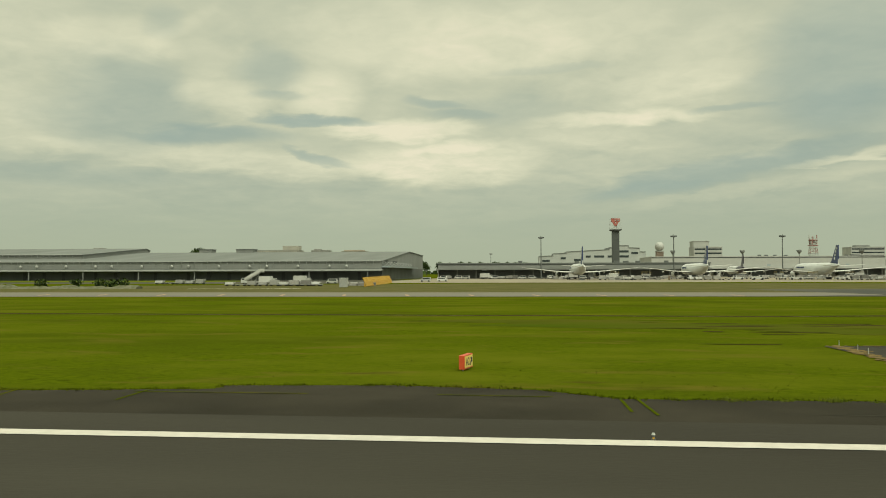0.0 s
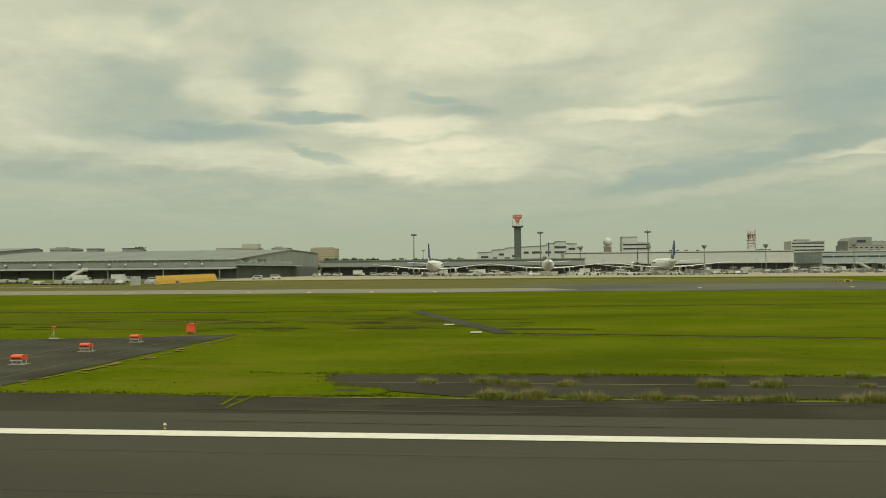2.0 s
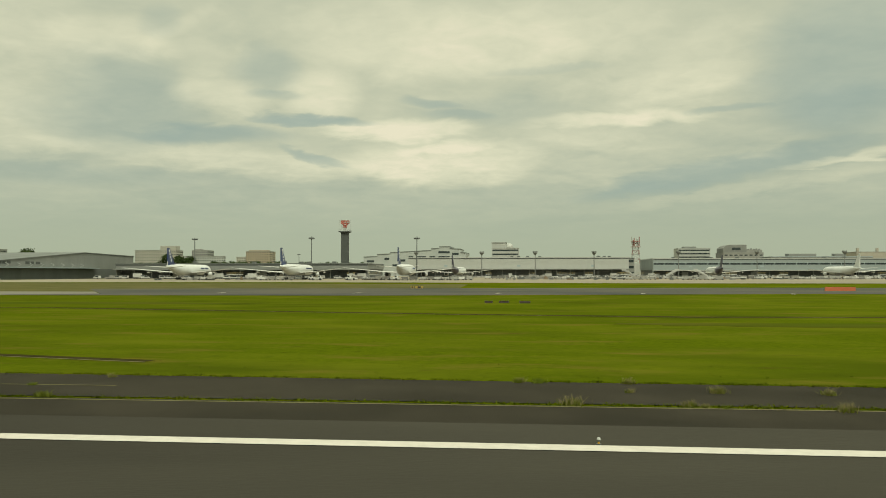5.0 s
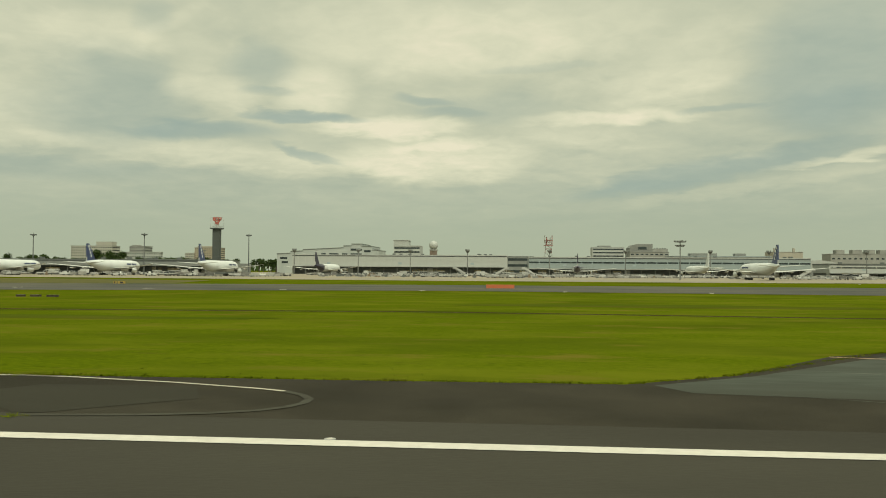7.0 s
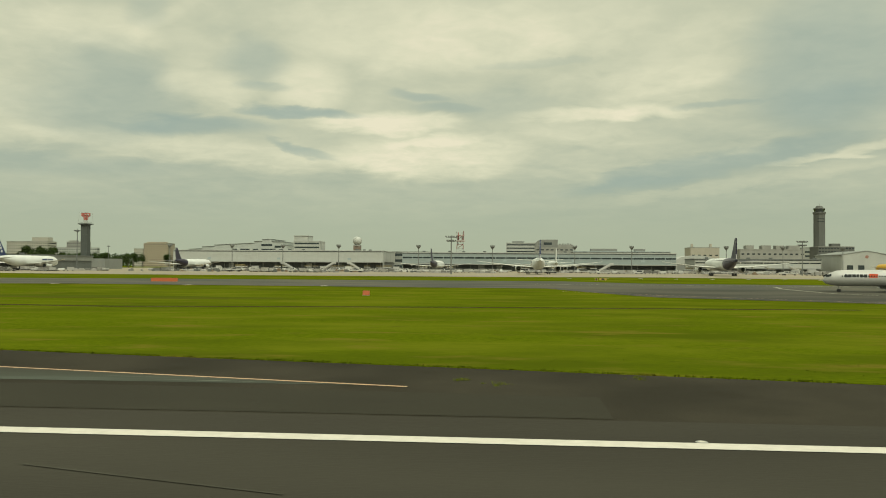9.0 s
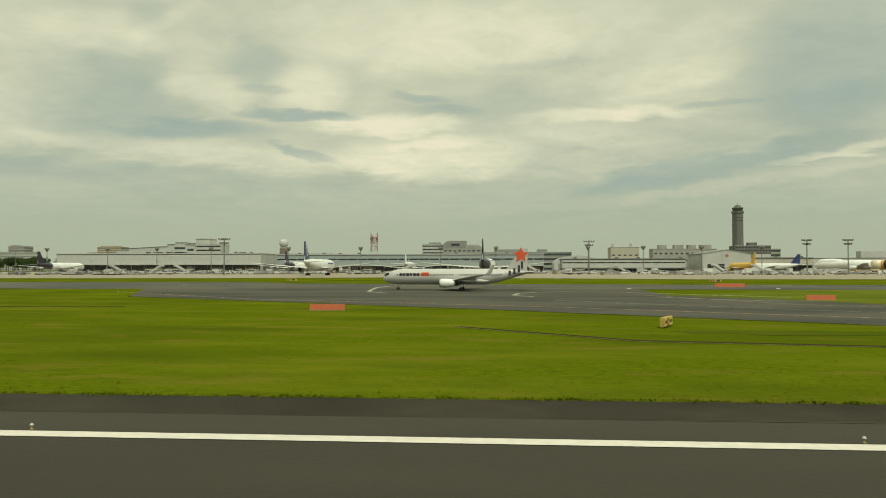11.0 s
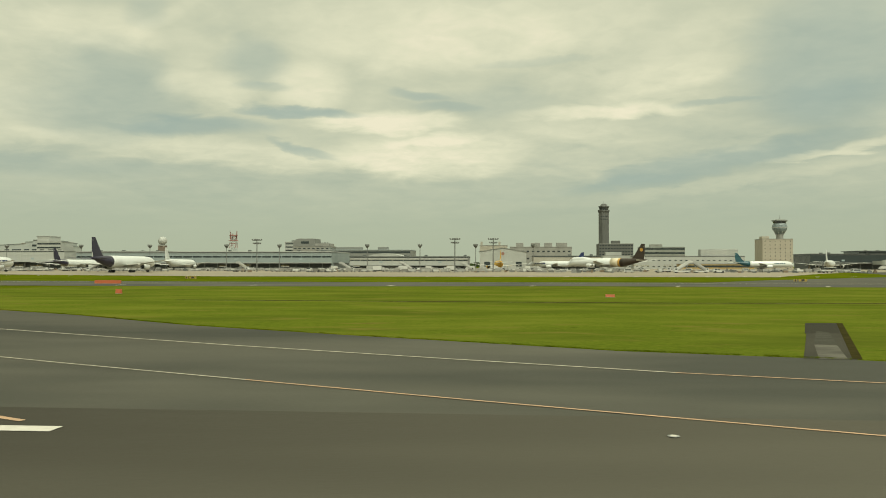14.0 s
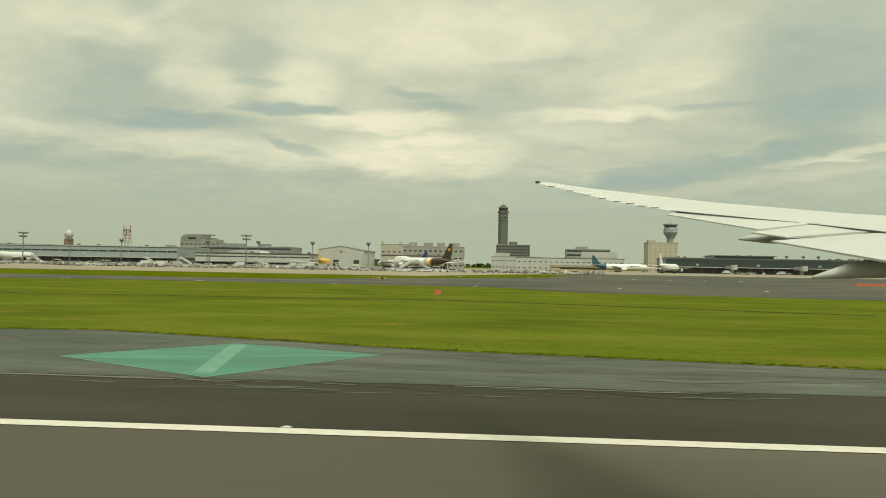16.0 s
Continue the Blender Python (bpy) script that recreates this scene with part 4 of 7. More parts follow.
def warehouse(label, x0, x1, y0, pts, lamp=True, name="warehouse"):
    """A long shed; pts: its end outline (y, z) from the front eave over the ridge to the back."""
    t = thing(name, label, "building", pose(x0, y0, GZ))
    w = x1 - x0
    back = pts[-1][0]
    eave = pts[0][1]
    part("shed_body", profile_x(BM(), [(0, eave * 0.52), (0, eave - 0.1)] + [(y, z - 0.5) for y, z in pts[1:]] + [(back, eave * 0.52)], 0, w), CLAD, t)
    # same cladding in a darker copy: the canopy's shade is put into the colour
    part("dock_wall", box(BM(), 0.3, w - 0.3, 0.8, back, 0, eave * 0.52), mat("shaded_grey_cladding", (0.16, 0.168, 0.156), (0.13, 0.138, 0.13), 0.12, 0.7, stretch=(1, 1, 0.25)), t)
    roof = BM()
    for (ya, za), (yb, zb) in zip(pts, pts[1:]):
        profile_x(roof, [(ya - (0.8 if ya == 0 else 0), za - 0.45), (yb, zb - 0.45), (yb, zb), (ya - (0.8 if ya == 0 else 0), za)], -0.5, w + 0.5)
    part("roof", roof, ROOF, t)
    part("canopy", profile_x(BM(), [(-9, eave * 0.47), (0, eave * 0.53), (0, eave * 0.58), (-9, eave * 0.50)], -1, w + 1), CLAD, t)
    n = int(w / 7)
    pan = mesh_of(box(BM(), 0.07, w / n - 0.07, -0.12, 0.02, eave * 0.60, eave - 0.25), CLAD, "wall_panel")
    for i in range(n):
        piece("wall_panel", pan, t, (w / n * i, 0, 0))
    rail = BM()
    for i in range(int(w / 3.5)):
        bar(rail, (i * 3.5, -0.9, eave - 1.4), (i * 3.5, -1.8, eave - 0.1), 0.12)
    bar(rail, (0, -1.8, eave - 0.1), (w, -1.8, eave - 0.1), 0.1)
    part("gutter_rail", rail, CLAD_WHITE, t)
    post = mesh_of(box(BM(), -0.2, 0.2, -0.2, 0.2, 0, eave * 0.48), CLAD, "post")
    for i in range(int(w / 30) + 1):
        piece("post", post, t, (min(i * 30 + 0.4, w - 0.4), -8.4, 0))
    door = mesh_of(box(BM(), 0, 1.8, 0.6, 0.85, 0, eave * 0.42), DARKSTEEL, "dock_door")
    for i in range(int(w / 13)):
        piece("dock_door", door, t, (i * 13 + 1.5 + (i * 5 % 7), 0, 0))
    if lamp:
        b = BM()
        bmesh.ops.create_uvsphere(b, u_segments=8, v_segments=6, radius=0.75)
        ball = mesh_of(b, CLAD_WHITE, "vent_cowl")
        for i in range(int(w / 14)):
            piece("vent_cowl", ball, t, (i * 14 + (i % 3) * 2.5, -0.9, eave * 0.74))
    return t


wh = warehouse("long grey metal warehouse with dock canopy and pitched roof", -470, -74, 412, [(0, 10.0), (97, 17.2), (165, 16.2)])
# gable end: canopy brackets and a dark lettering block
me = mesh_of(bar(bar(BM(), (396.3, 4, 7.2), (398.6, 4, 8.6), 0.12), (396.3, 4, 9.6), (398.6, 4, 8.6), 0.12), CLAD_WHITE, "bracket")
for i in range(9):
    piece("bracket", me, wh, (0, i * 11, 0))
part("side_canopy", box(BM(), 396, 400, 0, 110, 6.6, 7.1), BLUEROOF, wh)
for a, c in ((8, 12), (13, 16), (17, 20), (34, 38), (39, 42), (44, 48)):
    part("lettering_bar", box(BM(), 396.02, 396.2, a, c, 8.9, 10.4), TOWERGREY, wh, "dark unreadable sign lettering")
b = box(BM(), 395.95, 396.12, 0.3, 164.5, 0.0, 6.4)
part("end_wall_base", b, CLAD_DARK, wh)
for xa, xb in ((-209, -201), (-184.5, -173.5)):
    part("roof_monitor", box(BM(), xa + 470, xb + 470, 93, 101, 16.4, 18.9), CLAD, wh)
    part("monitor_roof", box(BM(), xa + 469.6, xb + 470.4, 92.6, 101.4, 18.9, 19.2), ROOF, wh)
warehouse("long grey metal warehouse with low pitched roof", -900, -250, 440, [(0, 14.5), (76, 20.2), (82, 19.0)], lamp=False)

terminal("low grey cargo terminal with dark dock openings", -56.8, 112, 518, 60, 10.0, CLAD, upper=0.62, seed=3, doors=9, panels=8)
terminal("long white cargo terminal with clad front and dark docks", 108, 303, 731, 75, 17.8, CLAD_WHITE, upper=0.42, seed=4, roof=CLAD_WHITE)
terminal("long pale cargo terminal with blue-grey glazed band", 322, 559, 718, 80, 16.4, mat("blue_grey_wall", (0.245, 0.285, 0.28), (0.21, 0.245, 0.24), 0.1, 0.5, stretch=(1, 1, 0.3)), upper=0.38, seed=5, strip=BLUEROOF, roof=CLAD_WHITE)


def block(name, label, x0, x1, y0, depth, h, wall, floors, bays, win_h=0.42, win_w=0.6, roof=GREYWALL, base=0.0, extra=(), ribbon=False):
    """A building of storeys: windows set into each floor as pieces, roof slab and plant rooms (x, w, depth, height)."""
    t = thing(name, label, "building", pose(x0, y0, GZ + base))
    w = x1 - x0
    part("wall", box(BM(), 0, w, 0, depth, 0, h), wall, t)
    part("roof", box(BM(), -0.3, w + 0.3, -0.3, depth + 0.3, h, h + 0.7), roof, t)
    fh = h / floors
    if ribbon:
        me = mesh_of(box(BM(), 0.8, w - 0.8, -0.12, 0.05, fh * 0.35, fh * (0.35 + win_h)), GLASS, "window_band")
        for f in range(floors):
            piece("window_band", me, t, (0, 0, f * fh))
    else:
        bw = w / bays
        me = mesh_of(box(BM(), bw * (1 - win_w) / 2, bw * (1 + win_w) / 2, -0.1, 0.05, fh * 0.3, fh * (0.3 + win_h)), GLASS, "window")
        for f in range(floors):
            for i in range(bays):
                piece("window", me, t, (i * bw, 0, f * fh))
        side = mesh_of(box(BM(), -0.05, 0.1, 1.5, depth - 1.5, fh * 0.35, fh * 0.65), GLASS, "side_window_band")
        for f in range(floors):
            piece("side_window_band", side, t, (w, 0, f * fh))
    for x, ww, dd, hh in extra:
        part("plant_room", box(BM(), x, x + ww, 2, 2 + dd, h + 0.7, h + 0.7 + hh), wall, t)
    return t


# town and hotels beyond the airfield
block("hotel", "wide beige hotel with rows of windows", -462, -388, 1365, 30, 43, STONE, 9, 18, win_h=0.34, win_w=0.45, extra=((45, 28.5, 16, 7),))
block("office_block", "pale grey office block with flat roof", -379, -350, 1412, 30, 44, GREYWALL, 9, 8, win_h=0.3, win_w=0.5, extra=((4, 12, 12, 2),))
block("office_block", "low white office block beyond trees", -395, -316, 1400, 10, 33, CLAD_WHITE, 7, 18, win_h=0.34, win_w=0.5)
block("hotel", "tan hotel block with rows of windows", -413, -357, 1795, 40, 52.5, mat("tan_render", (0.34, 0.285, 0.21), (0.30, 0.25, 0.185), 0.1, 0.85, stretch=(1, 1, 0.4)), 11, 14, win_h=0.3, win_w=0.5, extra=((6, 44, 16, 2.5),))
block("hotel", "low tan wing of a hotel beyond the terminal", -434, -413.4, 1792, 30, 40, STONE, 8, 5, win_h=0.3, win_w=0.45)
block("office_block", "low pale building behind the warehouses", -781, -740, 1388, 40, 47, GREYWALL, 8, 10, win_h=0.3, extra=((10, 20, 10, 2),))

# pale stepped building behind the first terminal
st = thing("stepped_building", "large pale stepped building with dark window strips", "building", pose(0, 1000, GZ))
outline = ((14, 0), (14, 23.5), (31, 24.2), (31, 26.6), (47, 27.2), (47, 28.8), (98, 31.4), (98, 33.6), (108, 33.8), (108, 36.0), (121, 36.0), (121, 33.6), (134, 33.0), (134, 28.6), (141, 28.4), (141, 0))
PALE_BLUE = mat("pale_blue_grey_panel", (0.36, 0.385, 0.365), (0.31, 0.335, 0.32), 0.08, 0.6, fine=12, stretch=(1, 1, 0.3))
part("body", loft(BM(), [[(x, y, z) for x, z in outline] for y in (0, 60)]), PALE_BLUE, st)
for (xa, za), (xb, zb) in zip(outline[1:-2], outline[2:-1]):
    if xb > xa:
        part("roof_edge", loft(BM(), [[(xa - 0.2, y, za), (xb + 0.2, y, zb), (xb + 0.2, y, zb + 0.7), (xa - 0.2, y, za + 0.7)] for y in (-0.5, 60.5)]), ROOF, st)
for xa, xb, z in ((18, 27, 17), (40, 46, 20), (56, 66, 18), (70, 76, 22), (80, 92, 22), (96, 103, 22), (107, 121, 22), (107, 121, 28), (124, 132, 26), (20, 28, 12), (50, 64, 12), (70, 100, 12)):
    part("window_strip", box(BM(), xa, xb, -0.15, 0.1, z, z + 2.6), GLASS, st)

lay = block("layered_office", "white office tower with layered floors", 176.5, 206, 895, 26, 30.5, CLAD_WHITE, 7, 5, win_h=0.4, ribbon=True, roof=CLAD_WHITE)
part("top_storey", box(BM(), 0, 16, 1, 22, 31.2, 36.6), CLAD_WHITE, lay)
part("roof_rail", box(BM(), -0.4, 16.4, 0.6, 22.4, 36.6, 37.3), GREYWALL, lay)

# radar dome on its brown tower
rd = thing("radar_tower", "white radar dome on a brown tower", "radar dome", pose(189.4, 1205, GZ))
part("shaft", box(BM(), -5.0, 5.0, -5.0, 5.0, 0, 33.5), mat("brown_panel", (0.17, 0.13, 0.10), (0.14, 0.11, 0.085), 0.2, 0.8), rd)
part("gallery", tube(BM(), 0, 0, 33.5, 35.4, 6.0, n=16), GREYWALL, rd)
b = BM()
bmesh.ops.create_uvsphere(b, u_segments=24, v_segments=16, radius=6.6)
bmesh.ops.translate(b, verts=b.verts, vec=(0, 0, 41.3))
part("dome", b, CLAD_WHITE, rd, smooth_=True)

# red and white lattice mast
lm = thing("lattice_mast", "red and white steel lattice antenna mast", "antenna mast", pose(352, 1055, GZ))
redsteel = mat("red_mast_paint", (0.27, 0.105, 0.085), (0.23, 0.095, 0.08), 1.0, 0.6)
for k in range(5):
    b = BM()
    z0, z1 = 16 + k * 5.6, 16 + (k + 1) * 5.6
    r0, r1 = 5.2 - k * 0.45, 5.2 - (k + 1) * 0.45
    for sx, sy in ((1, 1), (1, -1), (-1, -1), (-1, 1)):
        bar(b, (sx * r0, sy * r0, z0), (sx * r1, sy * r1, z1), 0.22)
    for (ax, ay), (bx, by) in (((1, 1), (1, -1)), ((1, -1), (-1, -1)), ((-1, -1), (-1, 1)), ((-1, 1), (1, 1))):
        bar(b, (ax * r0, ay * r0, z0), (bx * r1, by * r1, z1), 0.13)
        bar(b, (bx * r0, by * r0, z0), (ax * r1, ay * r1, z1), 0.13)
        bar(b, (ax * r1, ay * r1, z1), (bx * r1, by * r1, z1), 0.22)
    part("lattice_section", b, redsteel if k % 2 == 0 else CLAD_WHITE, lm)
for i in range(6):
    a = i * 1.05
    part("antenna", tube(BM(), 4.6 * math.cos(a), 4.6 * math.sin(a), 38 + (i % 2) * 2, 50 - (i % 3) * 2, 0.55, n=8), CLAD_WHITE if i % 2 else redsteel, lm)
part("platform", tube(BM(), 0, 0, 36.5, 37.2, 6.2, n=12), redsteel, lm)
part("platform", tube(BM(), 0, 0, 43.2, 43.8, 5.6, n=12), redsteel, lm)
part("base_building", box(BM(), -22, 24, -8, 14, 0, 16), CLAD_WHITE, lm)

# building with a dark vaulted top
vb = block("stepped_block", "grey concrete building with a chamfered upper storey", 447, 493, 1000, 40, 27.5, GREYWALL, 6, 8, win_h=0.3, roof=GREYWALL)
top = ((0, 28.2), (0, 33.2), (3.5, 36.4), (8, 37.4), (27, 37.4), (27, 28.2))
part("upper_storey", loft(BM(), [[(x, y, z) for x, z in top] for y in (1.5, 34)]), mat("mid_grey_panel", (0.19, 0.195, 0.18), (0.16, 0.165, 0.152), 0.1, 0.8, stretch=(1, 1, 0.4)), vb)
part("upper_window", box(BM(), 10, 20, 1.3, 1.6, 31, 34), GLASS, vb)
part("side_storey", box(BM(), 27.2, 45, 2, 32, 28.2, 31.5), GREYWALL, vb)
for k in range(5):
    part("roof_plant", box(BM(), 29 + k * 3.2, 30.6 + k * 3.2, 4, 7, 31.5, 32.6 + 0.4 * (k % 2)), CLAD, vb)
wl = block("layered_office", "white office block with dark window bands", 411, 452, 1092, 30, 35.5, CLAD_WHITE, 8, 6, win_h=0.36, ribbon=True, roof=CLAD_WHITE)
part("plant_room", box(BM(), 8, 24, 4, 18, 36.2, 38.4), CLAD, wl)
block("long_building", "long low pale building behind the cargo terminal", 372, 440, 1010, 40, 20, CLAD, 4, 12, roof=ROOF)
block("long_building", "long low pale building behind the cargo terminal", 490, 600, 960, 50, 22, CLAD, 4, 14, ribbon=True, roof=BLUEROOF, extra=((20, 30, 14, 3), (70, 12, 10, 3)))
block("long_building", "long low pale building behind the cargo terminal", 215, 330, 900, 40, 19.5, CLAD, 3, 14, ribbon=True, roof=ROOF)

block("terminal_office", "cream office building with roof stacks", 672, 712, 1191, 40, 33, mat("cream_wall", (0.36, 0.335, 0.275), (0.32, 0.30, 0.245), 0.1, 0.8), 2, 5, win_h=0.10, win_w=0.5, extra=((1, 3, 3, 5), (27, 3, 3, 5)))
hp = thing("hangar", "white hangar with a gently curved roof", "hangar", pose(572, 800, GZ))
b = BM()
sec = [(math.cos(math.pi * i / 12), math.sin(math.pi * i / 12)) for i in range(13)]
loft(b, [[(22 - 22 * c, y, 8 + 8 * s) for c, s in sec] + [(44, y, 0), (0, y, 0)] for y in (0, 45)])
part("shell", b, CLAD_WHITE, hp)
part("hangar_door", box(BM(), 4, 40, -0.2, 0.1, 0, 8), CLAD, hp)
hg = thing("hangar", "low white hangar with a shallow gabled front", "hangar", pose(691, 705, GZ))
part("wall", loft(BM(), [[(0, y, 0), (40, y, 0), (40, y, 15), (20, y, 18.8), (0, y, 15.5)] for y in (0, 60)]), CLAD_WHITE, hg)
part("roof_edge", loft(BM(), [[(-0.8, y, 15.4), (20, y, 18.7), (40.8, y, 14.9), (40.8, y, 15.5), (20, y, 19.3), (-0.8, y, 16.0)] for y in (-0.3, 61)]), CLAD, hg)
b = BM()
tube(b, 0, 0, 0, 0.2, 1.3, n=20)
bmesh.ops.rotate(b, verts=b.verts, cent=(0, 0, 0), matrix=Matrix.Rotation(radians(90), 3, "X"))
bmesh.ops.translate(b, verts=b.verts, vec=(20, 0.02, 14))
part("sign_disc", b, mat("dull_red", (0.28, 0.13, 0.10), (0.25, 0.12, 0.09), 0.5, 0.6), hg)
for x in (4, 13, 31):
    part("hangar_window", box(BM(), x, x + 5, -0.12, 0.1, 3, 7), GLASS, hg)
terminal("low white freight building with small windows", 575, 680, 720, 40, 12, CLAD_WHITE, upper=0.32, seed=8, doors=24, strip=STONE)
terminal("low cream freight building beside the apron", 738, 800, 760, 40, 13, mat("cream_wall", (0.46, 0.42, 0.33)), upper=0.5, seed=9, doors=10)
block("grey_block_row", "row of grey block buildings with flat roofs", 716, 798, 1100, 30, 28.5, GREYWALL, 3, 12, win_h=0.2, win_w=0.5, extra=((8, 10, 12, 5), (28, 12, 12, 5), (46, 10, 12, 5), (62, 14, 12, 5)))

# ramp tower with its rotating sign
jt = thing("ramp_tower", "dark grey ramp control tower with red and white rooftop sign", "tower", pose(64.4 + 4, 648, GZ))
part("shaft", box(BM(), -2.7, 2.7, -2.7, 2.7, 0, 36.4), TOWERGREY, jt)
for z in (7, 14, 21, 28):
    part("panel_joint", box(BM(), -2.74, 2.74, -2.74, 2.74, z, z + 0.15), DARKSTEEL, jt)
part("deck", loft(BM(), [[(s * r, q * r, z) for s, q in ((-1, -1), (1, -1), (1, 1), (-1, 1))] for r, z in ((2.7, 36.0), (4.4, 36.6), (4.4, 37.3))]), TOWERGREY, jt)
b = BM()
for s in (-4.1, 4.1):
    for q in (-4.1, 4.1):
        bar(b, (s, q, 37.3), (s * 0.9, q * 0.9, 46.0), 0.10)
        bar(b, (s, q, 38.3), (-s, q, 38.3), 0.06)
        bar(b, (s, q, 38.3), (s, -q, 38.3), 0.06)
        bar(b, (s * 0.9, q * 0.9, 46.0), (-s * 0.9, q * 0.9, 46.0), 0.08)
part("railing", b, CLAD_WHITE, jt)
sign = ((-3.5, 46.0), (3.5, 46.0), (3.5, 43.6), (2.0, 42.6), (1.3, 40.2), (-1.3, 40.2), (-2.0, 42.6), (-3.5, 43.6))
b = loft(BM(), [[(x, y, z) for x, z in sign] for y in (-0.5, 0.5)])
bmesh.ops.rotate(b, verts=b.verts, cent=(0, 0, 0), matrix=Matrix.Rotation(radians(12), 3, "Z"))
part("sign_panel", b, mat("dull_red_sign", (0.36, 0.10, 0.075), (0.29, 0.09, 0.07), 0.5, 0.6), jt)
for x, z in ((-2.2, 44.6), (0.0, 44.6), (2.2, 44.6), (0.0, 42.6)):
    part("sign_bar", box(BM(), x - 0.55, x + 0.55, -0.85, 0.85, z - 0.35, z + 0.35), CLAD_WHITE, jt)
b = box(BM(), -1.2, 1.2, -0.35, 0.35, 37.3, 40.4)
box(b, -2.2, -1.5, -0.3, 0.3, 40.0, 41.2)
bmesh.ops.rotate(b, verts=b.verts, cent=(0, 0, 0), matrix=Matrix.Rotation(radians(25), 3, "Z"))
part("sign_base", b, CLAD_WHITE, jt)
part("tower_base", box(BM(), -16, 22, -10, 20, 0, 8.5), CLAD, jt)

# control tower
ct = thing("control_tower", "tall grey concrete airport control tower", "control tower", pose(850.5, 1195, GZ))
tg = mat("tower_concrete", (0.105, 0.108, 0.098), (0.088, 0.090, 0.083), 0.12, 0.8, stretch=(1, 1, 0.3))
oct_ = [(math.cos(math.pi * (i + 0.5) / 4), math.sin(math.pi * (i + 0.5) / 4)) for i in range(8)]
ring = lambda r, z: [(c * r, s * r, z) for c, s in oct_]
part("shaft", loft(BM(), [ring(7.6, 0), ring(7.6, 81)]), tg, ct)
for z in (70, 74):
    for i in range(4):
        part("shaft_window", box(BM(), -4.6 + i * 2.5, -3.0 + i * 2.5, -7.15, -7.0, z, z + 1.2), GLASS, ct)
part("collar", loft(BM(), [ring(7.6, 80.6), ring(8.6, 81.8), ring(8.6, 84.2), ring(6.8, 84.4)]), tg, ct)
part("cab_glass", loft(BM(), [ring(6.6, 84.3), ring(7.6, 88.6)]), GLASS, ct)
part("cab_roof", loft(BM(), [ring(8.0, 88.5), ring(8.0, 89.3), ring(5.0, 90.4), ring(4.2, 92.2), ring(2.4, 93.2)]), tg, ct)
part("antenna", tube(BM(), 0, 0, 91.4, 97.5, 0.3, 0.12, 6), STEEL, ct)
cb = block("tower_block", "dark grey office block at the foot of the control tower", 841, 889, 1172, 34, 34.5, tg, 8, 12, extra=((18, 12, 10, 4),))

# second, lighter tower with a flared cab
t2 = thing("apron_tower", "pale apron control tower with a flared round cab", "control tower", pose(1079, 1140, GZ))
rnd_ = lambda r, z: [(r * math.cos(6.28318 * i / 20), r * math.sin(6.28318 * i / 20), z) for i in range(20)]
part("shaft", loft(BM(), [rnd_(4.6, 0), rnd_(4.6, 47)]), GREYWALL, t2)
part("flare", loft(BM(), [rnd_(4.6, 46.5), rnd_(7.4, 50.0), rnd_(9.2, 53.0), rnd_(9.6, 55.0)]), mat("blue_grey_panel", (0.22, 0.26, 0.265), (0.18, 0.215, 0.22), 0.2, 0.5), t2)
part("gallery", loft(BM(), [rnd_(9.6, 54.9), rnd_(10.0, 55.1), rnd_(10.0, 55.9), rnd_(9.5, 56.0)]), CLAD_WHITE, t2)
part("upper_bulb", loft(BM(), [rnd_(9.5, 55.9), rnd_(9.3, 58.5), rnd_(8.2, 61.0)]), mat("blue_grey_panel", (0.22, 0.26, 0.265)), t2)
for i in range(8):
    q = radians(i * 45 + 10)
    part("strut", bar(BM(), (5.2 * math.cos(q), 5.2 * math.sin(q), 46), (9.4 * math.cos(q), 9.4 * math.sin(q), 55), 0.35), CLAD_WHITE, t2)
part("cab_glass", loft(BM(), [rnd_(7.6, 60.8), rnd_(8.8, 64.0)]), GLASS, t2)
part("cab_roof", loft(BM(), [rnd_(10.2, 64.0), rnd_(10.2, 65.4), rnd_(6.0, 66.4), rnd_(1.5, 67.2)]), CLAD, t2)
part("antenna", tube(BM(), 0, 0, 67, 72, 0.3, 0.12, 6), STEEL, t2)
block("hotel", "tan concrete hotel block with narrow windows", 1040, 1078, 1085, 34, 38, mat("warm_tan_wall", (0.38, 0.345, 0.275), (0.335, 0.305, 0.245), 0.1, 0.85), 8, 6, win_w=0.12, win_h=0.3, extra=((0, 9, 12, 3),))
block("low_office", "low white airport office with small windows", 836, 900, 1075, 40, 16.5, CLAD_WHITE, 2, 14, win_h=0.16, win_w=0.45, extra=((4, 20, 12, 4.5),))
block("low_office", "low white airport building with dark roof deck", 868, 1000, 1020, 30, 15, CLAD_WHITE, 2, 20, win_h=0.14, win_w=0.4, roof=DARKSTEEL, extra=((80, 44, 14, 8),))
block("low_office", "grey office building far behind the apron", 981, 1070, 1705, 40, 42, GREYWALL, 5, 12, ribbon=True, roof=BLUEROOF, extra=((20, 24, 16, 5),))
block("low_office", "low gold-brown clad building beyond the parked jets", 905, 985, 930, 20, 5.5, mat("gold_clad", (0.40, 0.29, 0.12), (0.34, 0.25, 0.11), 0.2, 0.7), 1, 14, ribbon=True, roof=CLAD)
pr = terminal("dark glazed passenger pier with flat roof", 1017, 1500, 850, 50, 16, GLASS, upper=0.42, seed=12, doors=14, roof=DARKSTEEL, panels=9)
part("upper_deck", box(BM(), 50, 110, 8, 46, 16, 18.2), GLASS, pr)
part("upper_roof", box(BM(), 48, 112, 5, 48, 18.2, 19.0), DARKSTEEL, pr)
